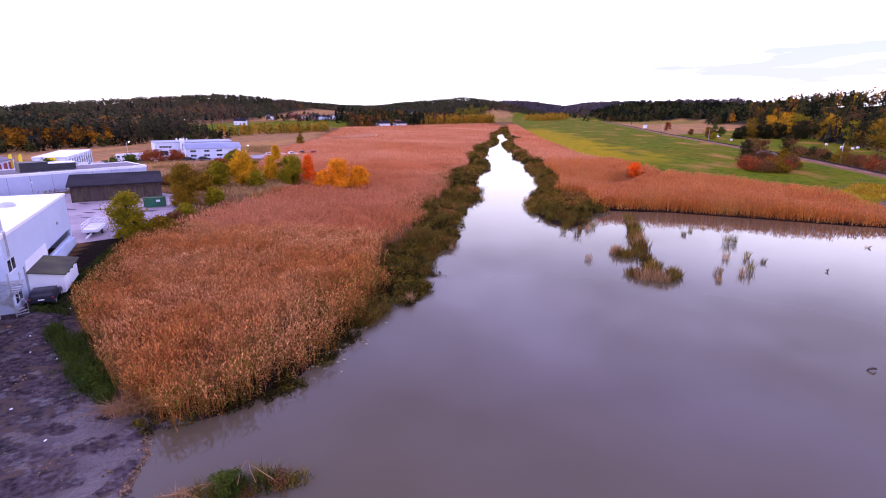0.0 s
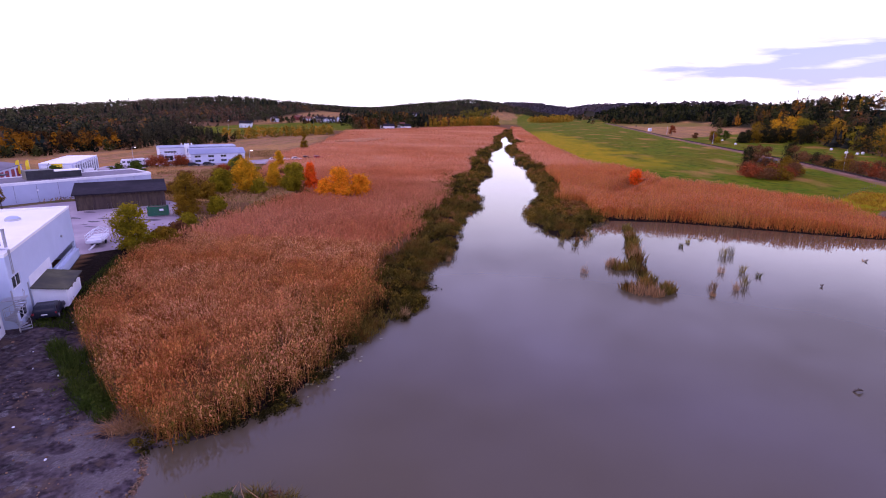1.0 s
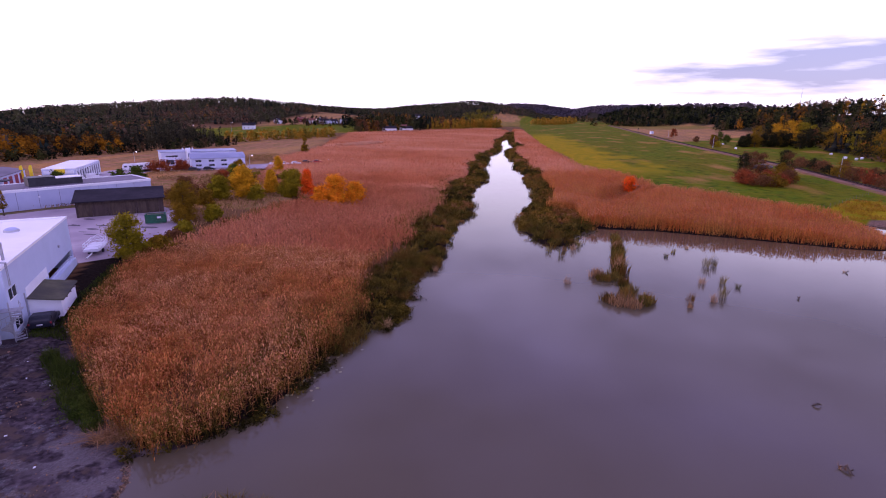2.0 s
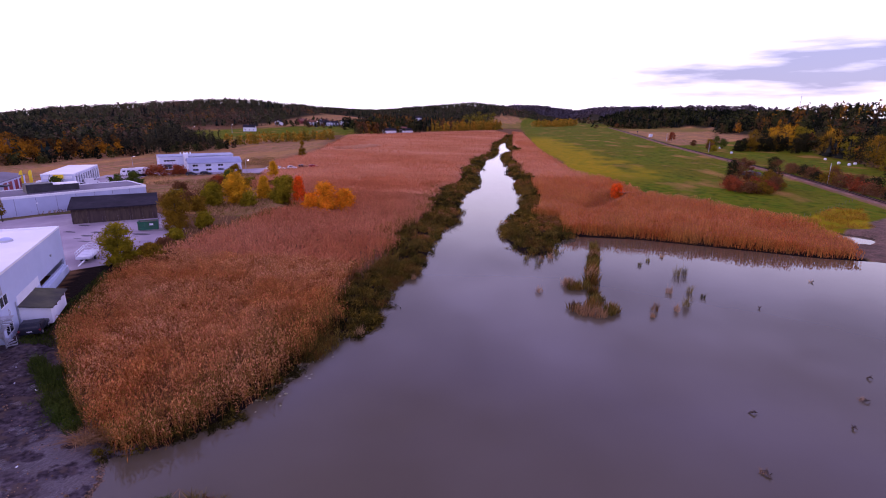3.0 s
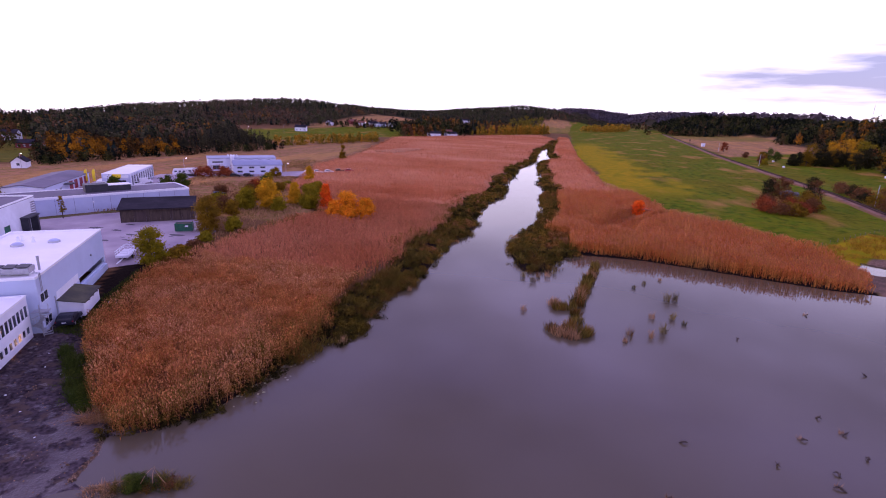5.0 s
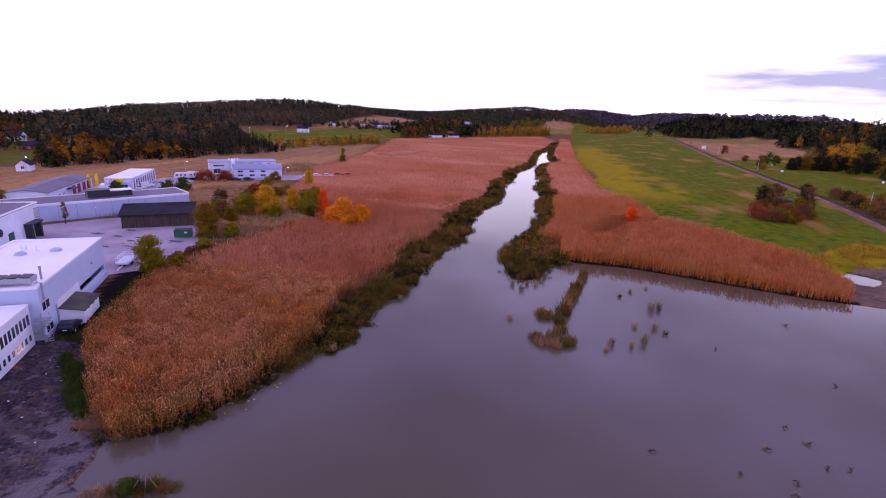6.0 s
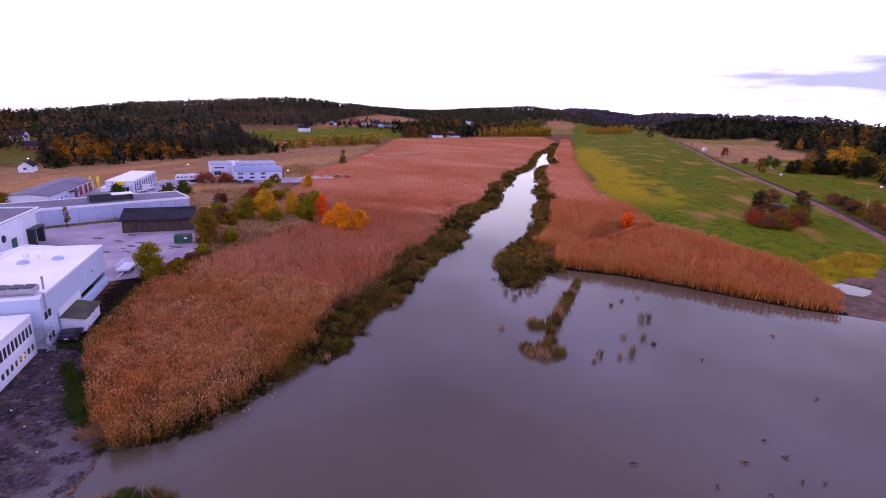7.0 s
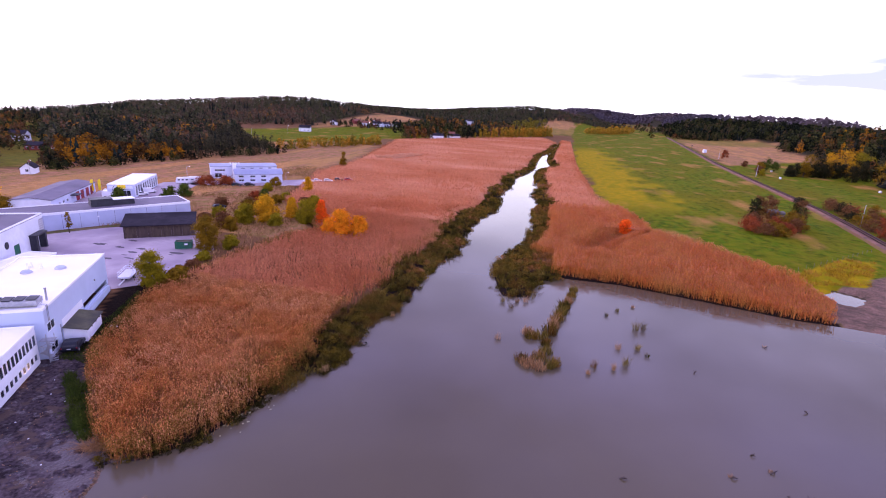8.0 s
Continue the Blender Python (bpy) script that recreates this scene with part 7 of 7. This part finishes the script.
for i in range(7):
    x, y = -17.5 + i * 0.9, 20.4 + 0.33 * i
    ob = part("fallen_stem", tube([(0, 0, 0.25), (1.0, 0.15, 0.42), (2.0, 0.1, 0.3)], (0.03, 0.025, 0.01), 5), M_STRAW)
    ob.matrix_world = pose(x, y, 0.35, 0, 0, 25 * i)
    tagged(ob, "fallen pale reed stem on the mud bank", "stem", "fallen stems")

# stones and rubble on the mud, a rim of them along its edge
rng = np.random.RandomState(88)
blob = bmesh.new()
bmesh.ops.create_icosphere(blob, subdivisions=1, radius=1.0)
base_v = np.array([v.co[:] for v in blob.verts])
base_f = np.array([[v.index for v in f.verts] for f in blob.faces])
blob.free()
vs, fs = [], []
rim = [(-20.2, 20.8), (-20.6, 22.4), (-21.0, 24.0), (-22.2, 25.8), (-23.6, 27.2)]
for i in range(1500):
    if i < 620:
        k = rng.randint(0, len(rim) - 1)
        t = rng.uniform(0, 1)
        x = rim[k][0] + (rim[k + 1][0] - rim[k][0]) * t + rng.normal(0.0, 0.16)
        y = rim[k][1] + (rim[k + 1][1] - rim[k][1]) * t + rng.normal(0, 0.2)
        r = rng.uniform(0.03, 0.09)
    else:
        x, y = rng.uniform(-46, -21), rng.uniform(16, 40)
        if x > -20.5 or not (y < 38 + (x + 45) * -0.62):
            continue
        r = rng.uniform(0.025, 0.075) * (2.2 if rng.uniform() < 0.04 else 1)
    z = float(land(np.array([x]), np.array([y]))[0])
    o = len(vs) * len(base_v)
    vs.append(base_v * r * rng.uniform(0.6, 1.3, 3) * (1 + rng.uniform(-0.2, 0.2, (len(base_v), 1))) + [x, y, z + r * 0.2])
    fs.append(base_f + o)
tagged(raw("stones", np.concatenate(vs), np.concatenate(fs), mat("rubble", (0.11, 0.060, 0.032), (0.19, 0.115, 0.070), 2.0, 0.8, island=0.7)), "small stones and rubble scattered on the mud", "stones", kind="stuff")


def litter_piece(x, y, size, a, material, label):
    z = float(land(np.array([x]), np.array([y]))[0])
    size *= 0.6
    ob = part("litter", box(-size, -size * 0.6, 0, size, size * 0.6, 0.1, 0.03), material)
    ob.matrix_world = pose(x, y, z, 8, 5, a)
    tagged(ob, label, "litter", "litter on the ground")


for i, (x, y, s) in enumerate(((-35.6, 33.0, 0.22), (-44.0, 43.4, 0.25), (-43.2, 44.4, 0.4), (-48.9, 51.8, 0.5), (-48.3, 52.4, 0.3), (-36.9, 28.0, 0.2), (-33.0, 26.5, 0.16), (-28.0, 24.0, 0.16), (-38.5, 33.5, 0.15), (-41.0, 36.0, 0.15))):
    litter_piece(x, y, s, 37 * i, M_WHITE2, "scrap of white litter lying on the ground")


# ---- the railway ----
def rail_line(offset, z, step=12.0, lo=60, hi=1900):
    out = []
    y = lo
    while y < hi:
        x = float(np.interp(y, RAIL_Y, RAIL_X))
        d = Vector((float(np.interp(y + 5, RAIL_Y, RAIL_X)) - x, 5, 0)).normalized()
        out.append((x + d.y * offset, y - d.x * offset, z))
        y += step
    return out


def swept(name, section, material, label, kind="structure", category="railway"):
    """A cross-section of (offset, z) points drawn along the line."""
    lines = [rail_line(o, z) for o, z in section]
    n, m = len(lines[0]), len(section)
    v = [p for line in lines for p in line]
    f = [(j * n + i, (j + 1) * n + i, (j + 1) * n + i + 1, j * n + i + 1) for j in range(m - 1) for i in range(n - 1)]
    return tagged(raw(name, v, f, material), label, category, kind=kind)


swept("railway_embankment", [(-4.6, 0.7), (-4.0, 1.0), (-2.4, 1.7), (2.4, 1.7), (4.0, 1.0), (4.6, 0.7)], mat("embankment_grass", (0.24, 0.105, 0.060), (0.16, 0.090, 0.035), 0.6, 0.95, 0.08, (0.16, 0.12, 0.035), bump=0.8), "low railway bank overgrown with dry grass")
swept("railway_ballast", [(-2.6, 1.62), (-1.9, 1.88), (1.9, 1.88), (2.6, 1.62)], M_BALLAST, "pinkish gravel ballast bed of the railway")
RAIL = [(-0.06, 0), (-0.07, 0.03), (-0.02, 0.05), (-0.02, 0.12), (-0.04, 0.13), (-0.04, 0.18), (0.04, 0.18), (0.04, 0.13), (0.02, 0.12), (0.02, 0.05), (0.07, 0.03), (0.06, 0)]
for side in (-0.75, 0.75):
    swept("rail", [(side + o * 1.3, 2.02 + z * 1.2) for o, z in RAIL], M_RAIL, "worn steel railway rail on sleepers")
vs, fs = [], []
cube_v = np.array([(x, y, z) for x in (-1.3, 1.3) for y in (-0.13, 0.13) for z in (0, 0.17)])
cube_f = np.array([(0, 1, 3, 2), (4, 6, 7, 5), (0, 4, 5, 1), (2, 3, 7, 6), (1, 5, 7, 3), (0, 2, 6, 4)])
for i, (x, y, z) in enumerate(rail_line(0, 1.84, 0.65, 110, 560)):
    a = math.atan2(float(np.interp(y + 2, RAIL_Y, RAIL_X) - np.interp(y, RAIL_Y, RAIL_X)), 2)
    rot = np.array([[math.cos(a), math.sin(a), 0], [-math.sin(a), math.cos(a), 0], [0, 0, 1]])
    vs.append(cube_v @ rot.T + [x, y, z]), fs.append(cube_f + 8 * i)
tagged(raw("sleepers", np.concatenate(vs), np.concatenate(fs), M_SLEEPER), "concrete sleepers laid under the rails", "sleepers", kind="stuff")


def line_pole(x, y, h, arm, label):
    z = float(land(np.array([x]), np.array([y]))[0])
    p = empty("line_pole", pose(x, y, z, 0, 0, 10), label, "pole", "poles along the railway")
    part("post", tube([(0, 0, 0), (0, 0, h)], (0.16, 0.10), 8), M_STEEL, p)
    if arm:
        part("crossarm", box(-1.8, -0.06, h - 0.7, 0.3, 0.06, h - 0.58), M_STEEL, p)
        part("insulator", tube([(-1.6, 0, h - 1.1), (-1.6, 0, h - 0.7)], (0.06, 0.06), 8), M_WHITE2, p)


for x, y, h, arm in ((136.5, 221.0, 8.4, 0), (153.0, 400.0, 8.4, 0), (167.0, 560.0, 8.4, 0)):
    line_pole(x, y, h, arm, "slim grey steel pole beside the railway")
cab = empty("signal_cabinet", pose(174.5, 655, 1.2, 0, 0, 12), "white signalling cabinet beside the railway", "cabinet")
part("body", box(-1.8, -1.5, 0, 1.8, 1.5, 3.6, 0.05), M_WHITE2, cab)
part("roof", box(-2.0, -1.7, 3.602, 2.0, 1.7, 3.8, 0.04), M_WHITE2, cab)
part("door", box(-0.6, -1.56, 0.1, 0.6, -1.502, 2.4), M_WHITE, cab)
sig = empty("railway_signal", pose(171.5, 712, 1.2), "dark railway signal on a short post", "signal")
part("post", tube([(0, 0, 0), (0, 0, 4.5)], (0.12, 0.1), 8), M_BLACK, sig)
part("head", box(-0.6, -0.3, 3.6, 0.6, 0.3, 5.6, 0.1), M_BLACK, sig)


def bale(x, y, s=1.0):
    z = float(land(np.array([x]), np.array([y]))[0])
    b = bmesh.new()
    bmesh.ops.create_cone(b, cap_ends=True, segments=20, radius1=0.85 * s, radius2=0.85 * s, depth=1.5 * s, matrix=pose(0, 0, 0.83 * s, 90))
    bmesh.ops.bevel(b, geom=b.edges[:], offset=0.08, segments=2, affect="EDGES")
    ob = part("hay_bale", b, M_WHITE2)
    ob.matrix_world = pose(x, y, z, 0, 0, 30)
    tagged(ob, "round hay bale wrapped in white film", "hay bale", "wrapped hay bales")


for x, y in ((197.5, 321), (198.5, 313), (205, 319), (166, 392), (206, 350), (178, 446)):
    bale(x, y, 0.85)

# boulders on the knoll, in the thicket
for i in range(14):
    rng = np.random.RandomState(600 + i)
    x, y, r = 104 + rng.uniform(-5, 5), 206 + rng.uniform(-6, 6), rng.uniform(0.7, 1.7)
    b = bmesh.new()
    bmesh.ops.create_icosphere(b, subdivisions=2, radius=r)
    for v in b.verts:
        v.co *= 1 + 0.28 * noise.noise(v.co * 0.9 + Vector((i * 7.0, 0, 0)))
        v.co.z *= 0.75
    ob = part("boulder", b, M_ROCK)
    ob.matrix_world = pose(x, y, float(land(np.array([x]), np.array([y]))[0]) + r * 0.3 + 0.2, 0, 0, 50 * i)
    tagged(ob, "rough grey boulder among the thorn bushes", "boulder", "boulders on the knoll")

# fence along the edge of the meadow
for i in range(17):
    t = i / 16
    x, y = float(np.interp(t, (0, 0.35, 1), (77, 92, 117))), float(np.interp(t, (0, 0.35, 1), (134, 146, 172)))
    z = float(land(np.array([x]), np.array([y]))[0])
    ob = part("fence_post", tube([(0, 0, -0.2), (0, 0, 1.1)], (0.045, 0.04), 6), M_WOODPOLE)
    ob.matrix_world = pose(x, y, z, 3 * math.sin(i * 7), 2 * math.sin(i * 3))
    tagged(ob, "weathered wooden fence post in the meadow", "fence post", "fence along the meadow")
for i in range(26):
    t = i / 25
    x, y = -96 + 46 * t * 0.55, 216 + 22 * t
    z = float(land(np.array([x]), np.array([y]))[0])
    ob = part("fence_post", tube([(0, 0, -0.2), (0, 0, 1.6)], (0.07, 0.07), 6), M_WHITE2)
    ob.matrix_world = pose(x, y, z)
    tagged(ob, "white post of the car park's fence", "fence post", "fence of the car park")


# ---- houses ----
def house(x, y, a, L, D, H, walls, roof, label, rise=2.2, z=None):
    z = float(land(np.array([x]), np.array([y]))[0]) if z is None else z
    wins = [(L * (k + 0.5) / 3 - 0.6, 1.0, L * (k + 0.5) / 3 + 0.6, 2.2, 2) for k in range(3)]
    h = block("house", (x, y, z), a, L, D, H, walls, roof, label, "house", {"front": wins, "right": [(D * 0.5 - 1.0, 1.0, D * 0.5 + 0.2, 2.2, 2)]}, 0.0, 0.25, rise)
    part("chimney", box(L * 0.4, D * 0.45, H + rise * 0.6, L * 0.4 + 0.7, D * 0.45 + 0.7, H + rise + 0.9), M_TILE, h)
    return h


house(-212.0, 160.0, -50, 7.5, 5.0, 2.6, M_WHITE2, M_DARKROOF, "white wooden house with a dark pitched roof", 2.2)
house(-275.0, 222.0, 35, 10.0, 6.5, 2.8, M_WHITE2, M_TILE, "low white house below the wooded hill", 1.6)
house(-292.0, 219.0, 30, 9.0, 6.5, 3.0, M_REDWALL, M_DARKROOF, "red wooden house below the wooded hill", 2.0)
house(-352.0, 252.0, 30, 11.0, 8.0, 4.6, M_WHITE2, M_DARKROOF, "tall white house on the wooded slope", 2.6)
house(-225.0, 150.0, 60, 6.0, 5.0, 2.4, M_GREYWALL, M_DARKROOF, "grey garage beside the white house", 1.2)
for i, (x, y, L, w, rf) in enumerate(((-292, 530, 13, M_WHITE2, M_DARKROOF), (-283, 690, 12, M_WHITE2, M_TILE), (-268, 700, 14, M_WHITE2, M_DARKROOF), (-254, 706, 12, M_BLUEWALL, M_DARKROOF), (-300, 705, 12, M_REDWALL, M_TILE), (-276, 730, 13, M_WHITE2, M_TILE), (-245, 735, 14, M_WHITE2, M_DARKROOF), (-310, 660, 10, M_WHITE2, M_DARKROOF))):
    house(x, y, 20 + 9 * i, L, 8.5, 4.5, w, rf, "village house at the foot of the wooded hill", 2.8)
house(-143.0, 577.0, 30, 15.0, 8.0, 4.4, M_WHITE2, M_DARKROOF, "long white farmhouse among dark trees", 2.4)
house(-125.0, 596.0, 40, 14.0, 8.0, 4.2, M_WHITE2, M_DARKROOF, "white farm building among dark trees", 2.2)
house(-135.0, 622.0, 20, 10.0, 8.0, 5.0, M_WHITE2, M_TILE, "white house among dark trees", 2.6)
house(-163.0, 868.0, 20, 12.0, 9.0, 14.0, M_WHITE2, M_DARKROOF, "tall white house rising over the trees", 2.6)
house(-90.0, 880.0, 30, 14.0, 9.0, 8.0, M_REDWALL, M_TILE, "red house behind the golden trees", 3.0)
house(-66.0, 884.0, 10, 14.0, 9.0, 8.0, M_BLUEWALL, M_DARKROOF, "grey house behind the golden trees", 3.0)

# slender radio mast on the eastern hill
mast = empty("radio_mast", pose(410, 800, float(land(np.array([410.0]), np.array([800.0]))[0])), "slender steel lattice radio mast on the hill", "mast")
for k in range(3):
    part("leg", tube([(1.2 * math.cos(2.094 * k), 1.2 * math.sin(2.094 * k), 0), (0.35 * math.cos(2.094 * k), 0.35 * math.sin(2.094 * k), 44)], (0.16, 0.12), 5), M_STEEL, mast)
for k in range(14):
    z, r = 3.0 * k + 1, 1.2 - 0.85 * (3.0 * k + 1) / 44
    part("brace", tube([(r * math.cos(2.094 * j), r * math.sin(2.094 * j), z + (1.2 if j % 2 else 0)) for j in range(4)], [0.07] * 4, 4), M_STEEL, mast)
part("antenna", tube([(0, 0, 43.5), (0, 0, 50)], (0.12, 0.06), 6), M_STEEL, mast)
